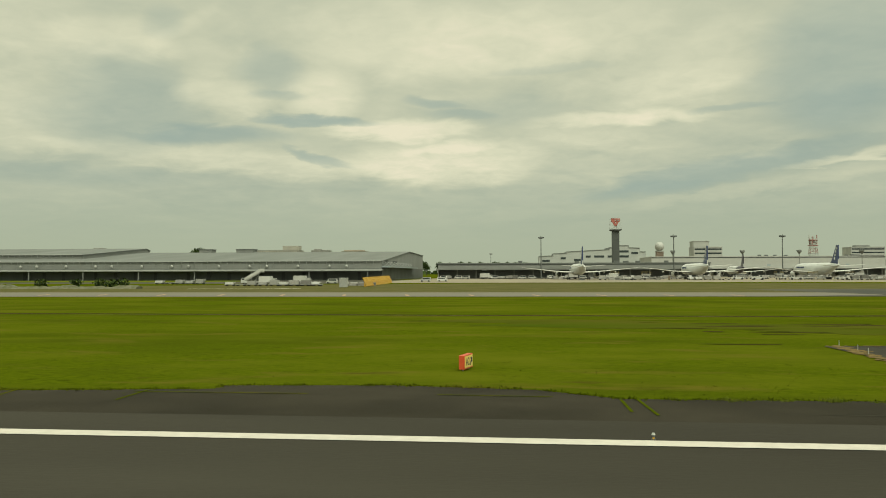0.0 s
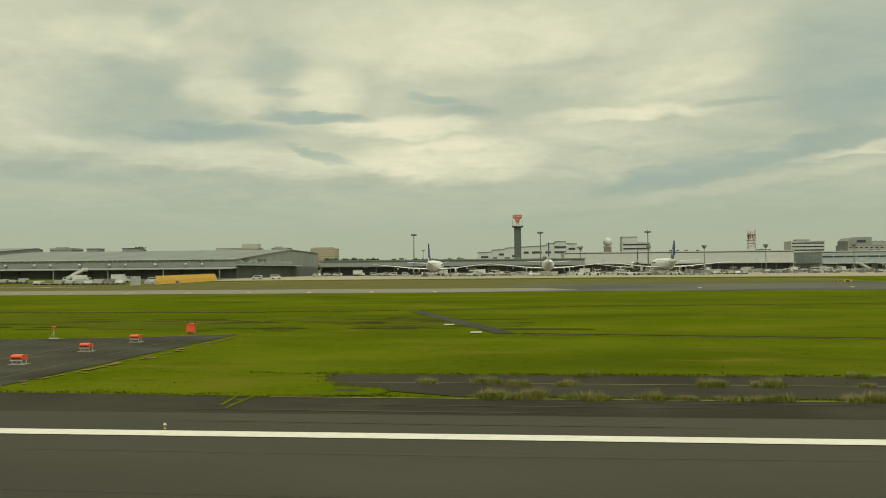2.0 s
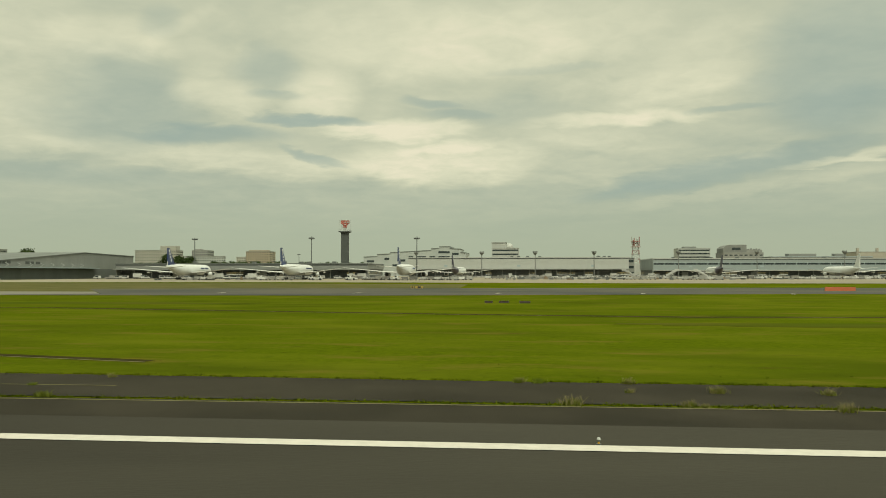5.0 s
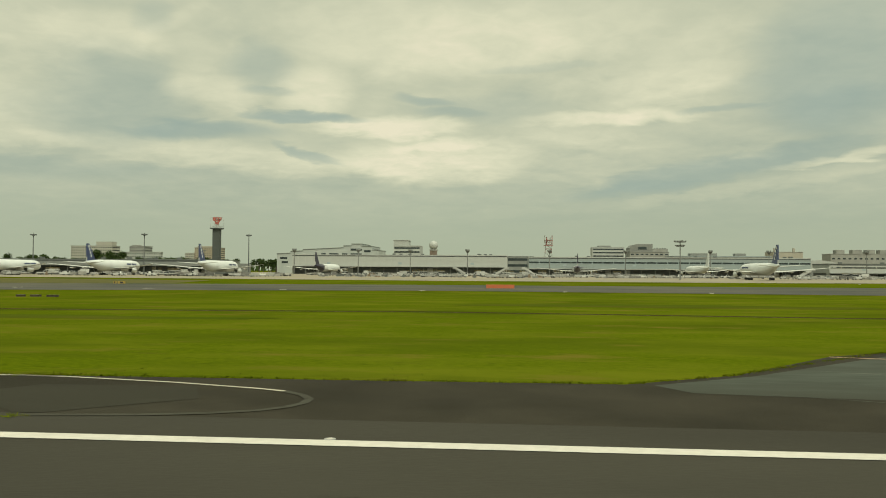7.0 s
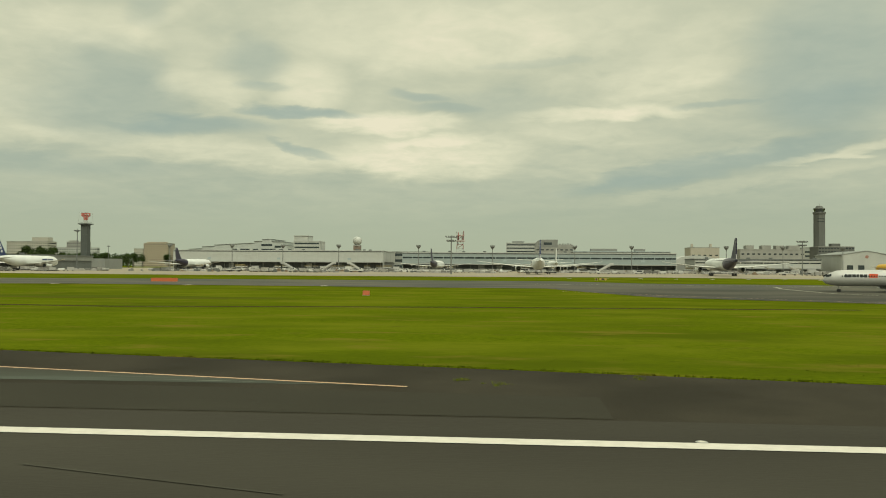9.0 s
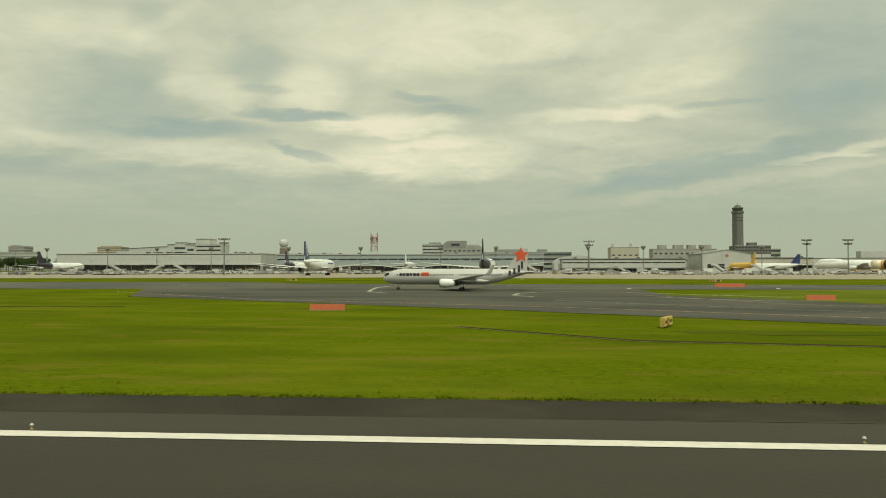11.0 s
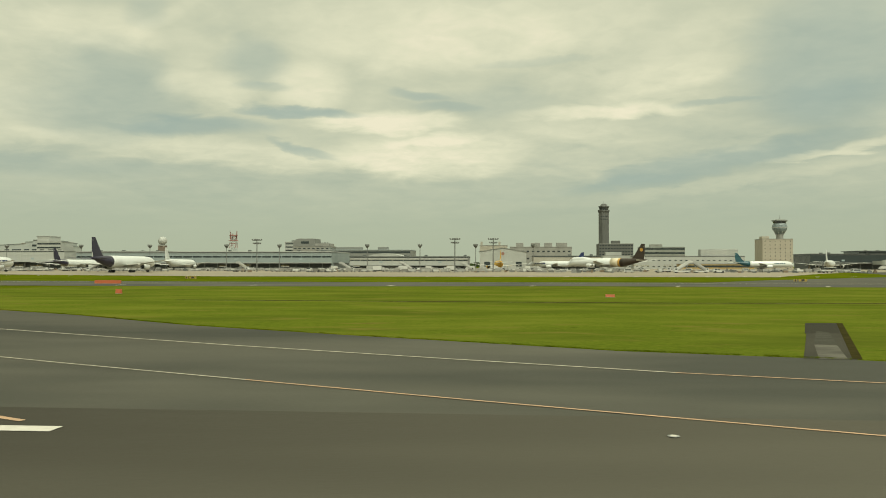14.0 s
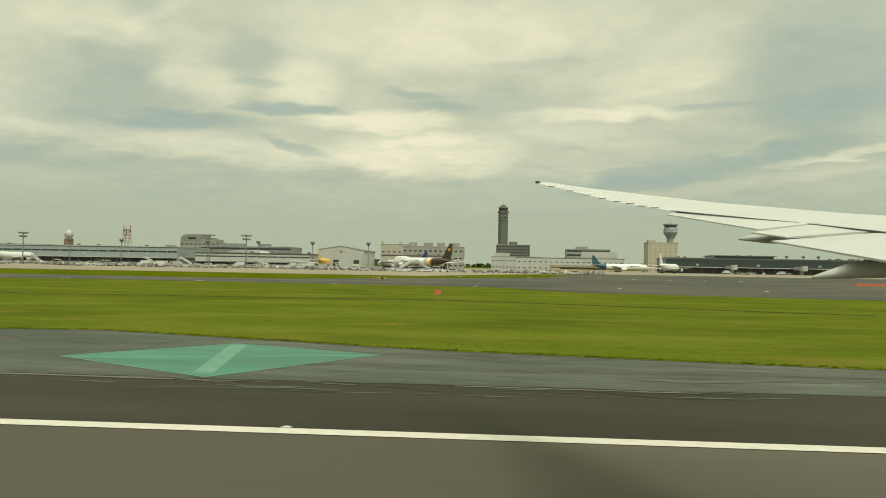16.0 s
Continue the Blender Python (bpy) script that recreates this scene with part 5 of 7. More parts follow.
for x in (1098, 1165, 1235):
    jb = thing("boarding_bridge", "white aircraft boarding bridge", "boarding bridge", pose(x - 20, 824, GZ))
    part("tunnel", box(BM(), -1.8, 1.8, 0, 25, 5, 8.5), CLAD_WHITE, jb)
    part("rotunda", tube(BM(), 0, 0, 4.2, 9.2, 3.2, n=12), CLAD_WHITE, jb)
    part("leg", box(BM(), -1.2, 1.2, 5, 7, 0, 5), STEEL, jb)

# ---- trees ----
def leaf_clump(rnd, r, n, squash=0.8):
    b = BM()
    for _ in range(n):
        u, v, w_ = rnd.gauss(0, 1), rnd.gauss(0, 1), rnd.gauss(0, 1)
        d = max(1e-3, math.sqrt(u * u + v * v + w_ * w_))
        q = r * rnd.random() ** 0.35 * (1 + 0.25 * math.sin(5 * u + 3 * v))
        c = Vector((u / d * q, v / d * q, w_ / d * q * squash))
        s = r * rnd.uniform(0.12, 0.24)
        a = Vector((rnd.uniform(-1, 1), rnd.uniform(-1, 1), rnd.uniform(-1, 1))).normalized()
        e = a.orthogonal().normalized()
        f = a.cross(e)
        b.faces.new([b.verts.new(c + s * x) for x in (e, f * 0.8, -e * 0.9, -f)])
    return b


def tree(seed, h):
    rnd = random.Random(seed)
    t = thing("tree", "dark green broadleaf tree with an uneven crown", "tree", group="trees beyond the airfield")
    tr = BM()
    tube(tr, 0, 0, 0, h * 0.55, h * 0.03, h * 0.015, 7)
    for i in range(4):
        a = i * 1.6 + rnd.random()
        bar(tr, (0, 0, h * (0.3 + 0.06 * i)), (math.cos(a) * h * 0.25, math.sin(a) * h * 0.25, h * (0.6 + 0.05 * i)), h * 0.009)
    part("trunk", tr, BARK, t)
    b = BM()
    for i in range(6):
        a = rnd.random() * 6.28
        rr = h * rnd.uniform(0.0, 0.26)
        c = leaf_clump(rnd, h * rnd.uniform(0.16, 0.26), 90)
        bmesh.ops.translate(c, verts=c.verts, vec=(math.cos(a) * rr, math.sin(a) * rr, h * rnd.uniform(0.5, 0.82)))
        me = bpy.data.meshes.new("tmp")
        c.to_mesh(me)
        c.free()
        b.from_mesh(me)
        bpy.data.meshes.remove(me)
    part("crown", b, LEAF, t)
    return t


rnd = random.Random(5)
kinds = [tree(11, 16), tree(12, 19), tree(13, 14)]
spots = []
for x0, x1, y, n in ((-250, -150, 1180, 26), (-420, -380, 1230, 12), (-700, -560, 1250, 20), (-150, 0, 1300, 22), (-520, -450, 1260, 10), (500, 560, 1150, 6), (-245, -232, 1250, 5)):
    for i in range(n):
        spots.append((rnd.uniform(x0, x1), y + rnd.uniform(-40, 60)))
for i, (x, y) in enumerate(spots):
    s = rnd.uniform(0.9, 1.5)
    m = pose(x, y, GZ, 0, 0, rnd.uniform(0, 360)) @ Matrix.Diagonal((s, s, s, 1))
    if i < 3:
        kinds[i].matrix_basis = m
    else:
        copy_thing(kinds[i % 3], pose(x, y, GZ, 0, 0, rnd.uniform(0, 360)) )
for n, x0, x1, y0, y1, sc in ((9, -356, -314, 1240, 1290, 1.95), (12, -500, -424, 1230, 1300, 1.6), (3, -397, -386, 930, 950, 1.9), (5, -42, -10, 880, 930, 0.85)):
    for i in range(n):
        m = pose(x0 + (x1 - x0) * (i + 0.5) / n, rnd.uniform(y0, y1), GZ, 0, 0, rnd.uniform(0, 360))
        q = sc * rnd.uniform(0.82, 1.05)
        copy_thing(kinds[i % 3], m).scale = (q, q, q)
# distant woods close the horizon
b = BM()
rw = random.Random(9)
for i in range(2600):
    x, y = rw.uniform(-3600, 4400), rw.uniform(2500, 3000)
    z = GZ + rw.uniform(0, 17) * (0.7 + 0.3 * math.sin(x * 0.006))
    s = rw.uniform(5, 12)
    a = Vector((rw.uniform(-1, 1), rw.uniform(-1, -0.2), rw.uniform(-0.6, 0.8))).normalized()
    e = a.orthogonal().normalized()
    f = a.cross(e)
    c = Vector((x, y, z))
    b.faces.new([b.verts.new(c + s * v) for v in (e, f * 0.8, -e * 0.9, -f)])
tagged(part("far_woods", b, LEAF), "dark band of distant woods on the horizon", "woods", kind="stuff")

# ---- aircraft ----
def ring_at(y, cz, rx, rz, n=20):
    return [(rx * math.cos(6.28318 * i / n), y, cz + rz * math.sin(6.28318 * i / n)) for i in range(n)]


def fuselage_rings(L, R, cz):
    """Rings from the tail cone (0) to the nose (1); the tail rises."""
    prof = ((0.0, 0.06, 0.62), (0.04, 0.22, 0.56), (0.12, 0.52, 0.38), (0.22, 0.84, 0.14), (0.30, 1.0, 0.0), (0.60, 1.0, 0.0), (0.85, 1.0, 0.0),
            (0.915, 0.93, -0.03), (0.955, 0.74, -0.12), (0.982, 0.46, -0.22), (1.0, 0.08, -0.30))
    return [(f, ring_at((f - 0.5) * L, cz + R * up, R * k, R * k)) for f, k, up in prof]


def cut_rings(L, R, cz, a, b):
    """The rings between two shares of the length, cut square at both."""
    rs = fuselage_rings(L, R, cz)

    def at(f):
        for (fa, ra), (fb, rb) in zip(rs, rs[1:]):
            if fa <= f <= fb:
                k = (f - fa) / (fb - fa)
                return [tuple(p + (q - p) * k for p, q in zip(u, v)) for u, v in zip(ra, rb)]
    return [at(a)] + [r for f, r in rs if a < f < b] + [at(b)]


def wing_mesh(sections):
    """sections: (x, y of the leading edge, chord, z, thickness)."""
    foil = ((0.0, 0.0), (0.06, 0.5), (0.3, 1.0), (0.65, 0.6), (1.0, 0.06), (1.0, -0.06), (0.6, -0.35), (0.25, -0.55), (0.05, -0.35))
    return loft(BM(), [[(x, y - c * u, z + th * v * 0.5) for u, v in foil] for x, y, c, z, th in sections])


def aircraft(label, L=63.0, R=3.05, span=61.0, body=None, rear=None, rear_at=0.0, fin=None, engines=2, nac=None, belly=None, gear=True, bars=None, tailplane=None, winglet=None, cabin=False, hump=False, nose_color=None):
    body = body or WHITE
    t = thing("aircraft", label, "aircraft", group="aircraft on the airfield")
    cz = R + 2.35 * L / 63
    if rear and rear_at > 0:
        part("rear_fuselage", loft(BM(), cut_rings(L, R, cz, 0.0, rear_at)), rear, t, smooth_=True)
        part("fuselage", loft(BM(), cut_rings(L, R, cz, rear_at, 1.0)), body, t, smooth_=True)
    else:
        part("fuselage", loft(BM(), cut_rings(L, R, cz, 0.0, 1.0)), body, t, smooth_=True)
    if hump:
        part("upper_deck", loft(BM(), [ring_at((f - 0.5) * L, cz + R * u, R * k, R * k) for f, k, u in ((0.66, 0.1, 0.5), (0.72, 0.62, 0.55), (0.80, 0.78, 0.62), (0.92, 0.74, 0.55), (0.965, 0.45, 0.35), (0.985, 0.1, 0.1))]), body, t, smooth_=True)
    # cockpit windows
    for s in (-1, 1):
        for i in range(2):
            b = BM()
            f0 = 0.958 + i * 0.012
            r = R * (0.70 - i * 0.13)
            y = (f0 - 0.5) * L
            z = cz + R * (0.34 - 0.05 * i) + (R * 0.62 if hump else 0)
            yy = y - (L * 0.012 if hump else 0)
            b.faces.new([b.verts.new(p) for p in ((s * r * 0.92, yy, z - 0.30), (s * (r * 0.74), yy + 0.8, z - 0.36), (s * (r * 0.66), yy + 0.6, z + 0.18), (s * r * 0.84, yy - 0.1, z + 0.3))])
            bmesh.ops.solidify(b, geom=b.faces[:], thickness=0.3)
            part("cockpit_window", b, GLASS, t)
    root_y = 0.085 * L
    half = span / 2
    for s, nm in ((-1, "wing"), (1, "wing")):
        w = wing_mesh([(s * R * 0.55, root_y + 3.0 * L / 63, 0.205 * L, cz - R * 0.55, R * 0.42), (s * half * 0.36, root_y - half * 0.36 * 0.48, 0.125 * L, cz - R * 0.38, R * 0.26),
                       (s * half * 0.90, root_y - half * 0.90 * 0.60, 0.050 * L, cz + R * 0.22, R * 0.09), (s * half, root_y - half * 0.71, 0.016 * L, cz + R * 0.36, R * 0.03)])
        wg = part(nm, w, WINGGREY, t, smooth_=False)
        for k in (0.22, 0.42, 0.60):
            fr = loft(BM(), [ring_at(root_y - half * k * 0.5 - 0.085 * L - d, cz - R * 0.5 + half * k * 0.01, rr, rr * 1.2, 8) for d, rr in ((-2.5, 0.06), (0, 0.34), (2.2, 0.3), (4.0, 0.05))])
            bmesh.ops.translate(fr, verts=fr.verts, vec=(s * half * k, 0, 0))
            part("flap_fairing", fr, WINGGREY, wg)
        if winglet:
            part("winglet", loft(BM(), [[(s * half, root_y - half * 0.69, cz + R * 0.34), (s * half, root_y - half * 0.69 - 1.3, cz + R * 0.34), (s * half + s * 0.12, root_y - half * 0.69 - 0.6, cz + R * 0.34)],
                                        [(s * (half + 0.5), root_y - half * 0.69 - 1.6, cz + R * 0.34 + 2.2), (s * (half + 0.5), root_y - half * 0.69 - 2.2, cz + R * 0.34 + 2.2), (s * (half + 0.6), root_y - half * 0.69 - 1.9, cz + R * 0.34 + 2.2)]]), winglet, wg)
        tp = wing_mesh([(s * R * 0.2, -0.385 * L, 0.105 * L, cz + R * 0.38, R * 0.2), (s * span * 0.175, -0.385 * L - span * 0.115, 0.038 * L, cz + R * 0.62, R * 0.07)])
        part("tailplane", tp, tailplane or WINGGREY, t)
        for e in range(engines // 2):
            k = (0.32, 0.62)[e] if engines == 4 else 0.33
            rr = R * (0.56 if engines == 2 else 0.44)
            ey = root_y - half * k * 0.52 + 0.055 * L
            ez = cz - R * 0.78 + (0.35 if e else 0)
            en = part("engine", loft(BM(), [ring_at(y, ez, q, q, 18) for y, q in ((ey - 4.0 * rr / 1.7, rr * 0.62), (ey - 2.2 * rr / 1.7, rr * 0.92), (ey, rr), (ey + 1.3 * rr / 1.7, rr * 0.97), (ey + 1.7 * rr / 1.7, rr * 0.86))], cap=False), nac or body, t, smooth_=True)
            en.matrix_basis = pose(s * half * k, 0, 0)
            part("fan", loft(BM(), [ring_at(y, ez, q, q, 18) for y, q in ((ey + 0.4, rr * 0.86), (ey + 0.5, rr * 0.84))]), BLACK, en)
            part("exhaust_cone", loft(BM(), [ring_at(y, ez, q, q, 14) for y, q in ((ey - 5.3 * rr / 1.7, rr * 0.08), (ey - 3.2 * rr / 1.7, rr * 0.52), (ey - 2.0 * rr / 1.7, rr * 0.6))]), DARKSTEEL, en)
            part("inlet_lip", loft(BM(), [ring_at(y, ez, q, q, 18) for y, q in ((ey + 1.66 * rr / 1.7, rr * 0.87), (ey + 1.95 * rr / 1.7, rr * 0.92), (ey + 1.66 * rr / 1.7, rr * 0.95))], cap=False), STEEL, en)
            part("pylon", box(BM(), -0.25, 0.25, ey - 3.4 * rr / 1.7, ey + 0.6, ez + rr * 0.7, cz - R * 0.38), WINGGREY, en)
    # fin
    fh = 0.148 * L
    zf = cz + R * 0.75
    b = BM()
    fin_pts = ((-0.300 * L, zf - 0.3), (-0.345 * L, zf + fh * 0.16), (-0.435 * L, zf + fh), (-0.478 * L, zf + fh), (-0.468 * L, zf - 0.2))
    loft(b, [[(0.34 if z < zf + fh * 0.5 else 0.16, y, z) for y, z in fin_pts], [(-0.34 if z < zf + fh * 0.5 else -0.16, y, z) for y, z in fin_pts]])
    fnp = part("fin", b, fin or body, t)
    rud = BM()
    box(rud, -0.2, 0.2, -0.4705 * L, -0.4685 * L, zf, zf + fh * 0.9)
    part("rudder_joint", rud, WINGGREY, fnp)
    if bars:
        for s in (-1, 1):
            for a, c in ((0.66, 0.70), (0.705, 0.745), (0.76, 0.775), (0.78, 0.81), (0.815, 0.845)):
                part("lettering_bar", box(BM(), s * R * 0.965 - 0.04, s * R * 0.965 + 0.04, (a - 0.5) * L, (c - 0.5) * L, cz + R * 0.12, cz + R * 0.42), bars, t)
    if cabin:
        me = mesh_of(box(BM(), -0.05, 0.05, -0.14, 0.14, -0.18, 0.18), GLASS, "cabin_window")
        for s in (-1, 1):
            for i in range(44):
                f = 0.20 + i * 0.0162
                if not 0.49 < f < 0.51:
                    o = new("cabin_window", me)
                    o.parent = t
                    o.matrix_basis = pose(s * R * 0.985, (f - 0.5) * L, cz + R * 0.24)
    if gear:
        def leg(name, x, y, h, wheels):
            b2 = BM()
            tube(b2, 0, 0, 0.3, h, 0.16 * L / 63, n=8)
            lg = part(name, b2, STEEL, t)
            lg.matrix_basis = pose(x, y, 0)
            for wx, wy in wheels:
                b3 = BM()
                tube(b3, 0, 0, -0.2, 0.2, 0.62 * L / 63, n=14)
                bmesh.ops.rotate(b3, verts=b3.verts, cent=(0, 0, 0), matrix=Matrix.Rotation(radians(90), 3, "Y"))
                bmesh.ops.translate(b3, verts=b3.verts, vec=(wx, wy, 0.62 * L / 63))
                part("wheel", b3, BLACK, lg)
        leg("nose_gear", 0, 0.40 * L, cz - R * 0.7, ((-0.4, 0), (0.4, 0)))
        for s in (-1, 1):
            leg("main_gear", s * 0.085 * L, -0.035 * L, cz - R * 0.45, tuple((wx, wy) for wx in (-0.55, 0.55) for wy in ((-1.5, 0, 1.5) if L > 50 else (0,))))
    return t


def park(t, tail_x, tail_y, heading=0.0, L=63.0, scale=1.0):
    """Stand an aircraft with its fin over the given place; heading: degrees from straight away across the apron, positive to the left."""
    m = pose(tail_x, tail_y, 0, 0, 0, heading) @ pose(0, 0.457 * L * scale, 0)
    p = m.translation
    return pose(p.x, p.y, ground_z(p.y) + 0.06, 0, 0, heading)


ca = aircraft("white twin-engine cargo jet with a navy blue tail fin", fin=NAVY, bars=NAVY, L=61)
for s_ in (-1, 1):
    for fy, fz in ((-0.405, 9.6), (-0.419, 11.3), (-0.433, 13.0), (-0.446, 14.6)):
        part("fin_lettering", box(BM(), s_ * 0.34 - 0.05, s_ * 0.34 + 0.05, fy * 61 - 0.6, fy * 61 + 0.6, fz, fz + 1.25), WHITE, ca, "white unreadable lettering block")
ca.matrix_basis = park(ca, 27.2, 411, 1, 61)
copy_thing(ca, park(ca, 87.5, 411.5, 0, 61))
copy_thing(ca, park(ca, 148.4, 410.6, 1, 61))
copy_thing(ca, park(ca, 431.5, 392, 0, 61))
dk = aircraft("white twin-engine cargo jet with dark rear fuselage and tail", fin=PURPLE, rear=PURPLE, rear_at=0.27, L=64, tailplane=PURPLE)
dk.matrix_basis = park(dk, 518.4, 378, -2, 64)
copy_thing(dk, park(dk, 157.5, 620, -4, 64))
copy_thing(dk, park(dk, 357, 622, -3, 64))
wt = aircraft("plain white twin-engine jet parked on the apron", fin=WHITE, L=66, R=3.1)
wt.matrix_basis = park(wt, 451.2, 615, 2, 66)
copy_thing(wt, park(wt, 990, 735, -25, 66))
yl = aircraft("yellow twin-engine cargo jet parked tail towards the runway", body=YELLOW, fin=YELLOW, L=56, R=2.8, span=50, nac=YELLOW)
yl.matrix_basis = park(yl, 710.2, 623, 4, 56)
up = aircraft("white four-engine cargo jet with brown and gold rear", L=74, R=3.25, span=66, fin=BROWN, rear=BROWN, rear_at=0.30, engines=4, hump=True, nac=WHITE)
up.matrix_basis = park(up, 813.3, 603, 45, 74)
cz_up = 3.25 + 2.35 * 74 / 63
for f0, f1, m_, nm, lab in ((0.30, 0.325, GOLD, "gold_stripe", "thin gold stripe"), (0.325, 0.42, mat("pale_gold_fade", (0.62, 0.55, 0.40), (0.58, 0.50, 0.36), 0.3, 0.4), "gold_fade", "pale gold fade into white")):
    part(nm, loft(BM(), [[(p[0] * 1.004, p[1], cz_up + (p[2] - cz_up) * 1.004) for p in r] for r in cut_rings(74, 3.25, cz_up, f0, f1)]), m_, up, lab, smooth_=True)
b = BM()
tube(b, 0, 0, -0.45, 0.45, 1.3, n=16)
bmesh.ops.rotate(b, verts=b.verts, cent=(0, 0, 0), matrix=Matrix.Rotation(radians(90), 3, "Y"))
bmesh.ops.translate(b, verts=b.verts, vec=(0, -0.44 * 74, 15.2))
part("fin_shield", b, GOLD, up)
ac = aircraft("white passenger jet with a blue tail", fin=NAVY, L=58, R=2.8, span=58, bars=NAVY)
ac.matrix_basis = park(ac, 782, 742, 62, 58)
gr = aircraft("white jet with teal tail and rear fuselage", fin=TEAL, rear=TEAL, rear_at=0.26, L=60, bars=TEAL)
gr.matrix_basis = park(gr, 943, 845, -86, 60)
# silver jet taxiing on the parallel taxiway
js = aircraft("silver single-aisle jet taxiing with orange star on its tail", L=39.6, R=2.1, span=35.5, body=SILVER, fin=SILVER, cabin=True, nac=WHITE, winglet=SILVER)
js.matrix_basis = pose(517.5, 218, ground_z(218) + 0.07, 0, 0, 88)
b = BM()
for i in range(5):
    a0, a1, a2 = (radians(90 + 72 * i + d) for d in (-36, 0, 36))
    b.faces.new([b.verts.new(p) for p in ((0, 0, 0), (0, 1.0 * math.cos(a0), 1.0 * math.sin(a0)), (0, 2.15 * math.cos(a1), 2.15 * math.sin(a1)), (0, 1.0 * math.cos(a2), 1.0 * math.sin(a2)))])
bmesh.ops.translate(b, verts=b.verts, vec=(0.42, -0.43 * 39.6, 9.3))
star = part("tail_star", b, ORANGE, js, "orange star shape")
for s in (-1, 1):
    if s == -1:
        continue
    b = BM()
    b.from_mesh(star.data)
    bmesh.ops.scale(b, verts=b.verts, vec=(-1, 1, 1))
    part("tail_star", b, ORANGE, js, "orange star shape")
for s in (-1, 1):
    for a, c in ((0.745, 0.765), (0.77, 0.79), (0.795, 0.81), (0.815, 0.835), (0.84, 0.86), (0.865, 0.88)):
        part("lettering_bar", box(BM(), s * 2.04 - 0.03, s * 2.04 + 0.03, (a - 0.5) * 39.6, (c - 0.5) * 39.6, 3.75, 4.55), BLACK, js)
    for a, z0, z1 in ((0.075, 4.6, 6.6), (0.105, 4.2, 5.8), (0.135, 3.9, 5.2), (0.055, 5.6, 7.6)):
        part("tail_lettering", box(BM(), s * 1.75 - 0.12, s * 1.75 + 0.12, (a - 0.5) * 39.6, (a - 0.485) * 39.6, z0, z1), BLACK, js, "black lettering shape")
    part("orange_mark", box(BM(), s * 2.05 - 0.03, s * 2.05 + 0.03, 0.68 * 39.6 - 19.8, 0.735 * 39.6 - 19.8, 3.6, 4.7), ORANGE, js, "orange painted mark")

# ---- the airliner's own wing, as it stands at the end of the run ----
WX = 852.4
aw = thing("airliner_wing", "white swept airliner wing with raked tip and trailing flaps", "aircraft wing", pose(WX, 0, 0))
WING_WHITE = mat("white_wing_paint", (0.50, 0.50, 0.485), (0.45, 0.45, 0.435), 0.3, 0.4)


def span_section(y, xt, zt, c, th, dz=0.25):
    """A wing section at the distance y: trailing edge at xt, zt, chord c forward."""
    foil = ((0.0, 0.0), (0.25, 0.55), (0.6, 1.0), (0.9, 0.75), (1.0, 0.1), (0.92, -0.45), (0.5, -0.55), (0.2, -0.2))
    return [(xt + c * u, y, zt + dz * u + th * v * 0.5) for u, v in foil]


part("wing_panel", loft(BM(), [span_section(27.5, 1.0, 8.92, 0.35, 0.03, 0.02), span_section(26.4, 1.62, 8.66, 0.9, 0.06, 0.0), span_section(24.5, 2.35, 8.28, 1.9, 0.10, -0.02),
     span_section(22.0, 2.95, 7.86, 2.7, 0.16, -0.03), span_section(17.5, 3.42, 7.34, 4.2, 0.22, -0.12), span_section(13.0, 4.5, 6.86, 5.4, 0.26, -0.16),
     span_section(10.0, 4.7, 6.56, 6.8, 0.3, -0.16), span_section(6.0, 4.7, 6.25, 8.6, 0.4, -0.2), span_section(3.4, 4.7, 6.0, 10.0, 0.5, -0.2)]), WING_WHITE, aw, smooth_=False)
fo = lambda y, x0, z0, c: [(x0, y, z0), (x0 + c * 0.5, y, z0 + 0.20), (x0 + c, y, z0 + 0.30), (x0 + c, y, z0 + 0.08), (x0 + c * 0.5, y, z0 - 0.02)]
fl_ = lambda y, xa, za, xb, zb: [(xa, y, za), (xb, y, zb), (xb, y, zb - 0.05), (xa, y, za - 0.02)]
part("outboard_flap", loft(BM(), [fl_(17.2, 3.30, 7.24, 3.60, 7.31), fl_(12.6, 3.75, 6.73, 4.65, 6.84)]), WING_WHITE, aw)
part("flaperon", loft(BM(), [fl_(12.5, 3.62, 6.68, 4.65, 6.825), fl_(10.9, 3.60, 6.55, 4.75, 6.65)]), WING_WHITE, aw)
part("inboard_flap", loft(BM(), [fl_(10.7, 3.35, 6.49, 4.75, 6.62), fl_(6.0, 3.1, 6.12, 4.75, 6.26), fl_(3.6, 3.1, 5.98, 4.75, 6.03)]), WING_WHITE, aw)
part("flap_fairing", loft(BM(), [[(x, 8.2 + r * math.cos(0.785 * i), z + 0.7 * r * math.sin(0.785 * i)) for i in range(8)] for x, z, r in ((2.95, 6.05, 0.02), (3.3, 6.12, 0.11), (3.9, 6.19, 0.18), (5.0, 6.25, 0.22), (6.5, 6.25, 0.2), (8.0, 6.24, 0.05))]), WING_WHITE, aw, smooth_=True)
part("flap_fairing", loft(BM(), [[(x, 12.7 + r * math.cos(0.785 * i), z + 0.7 * r * math.sin(0.785 * i)) for i in range(8)] for x, z, r in ((3.5, 6.58, 0.02), (3.9, 6.62, 0.14), (5.0, 6.68, 0.26), (6.5, 6.7, 0.05))]), WING_WHITE, aw, smooth_=True)
me = mesh_of(loft(BM(), [[(0, 0, 0), (0.3, 0.02, 0.02), (0.3, -0.02, 0.04), (0, -0.02, 0.03)], [(0, 0.05, -0.03), (0.3, 0.06, -0.01), (0.3, 0.03, 0.0), (0, 0.03, -0.01)]]), WING_WHITE, "static_wick")
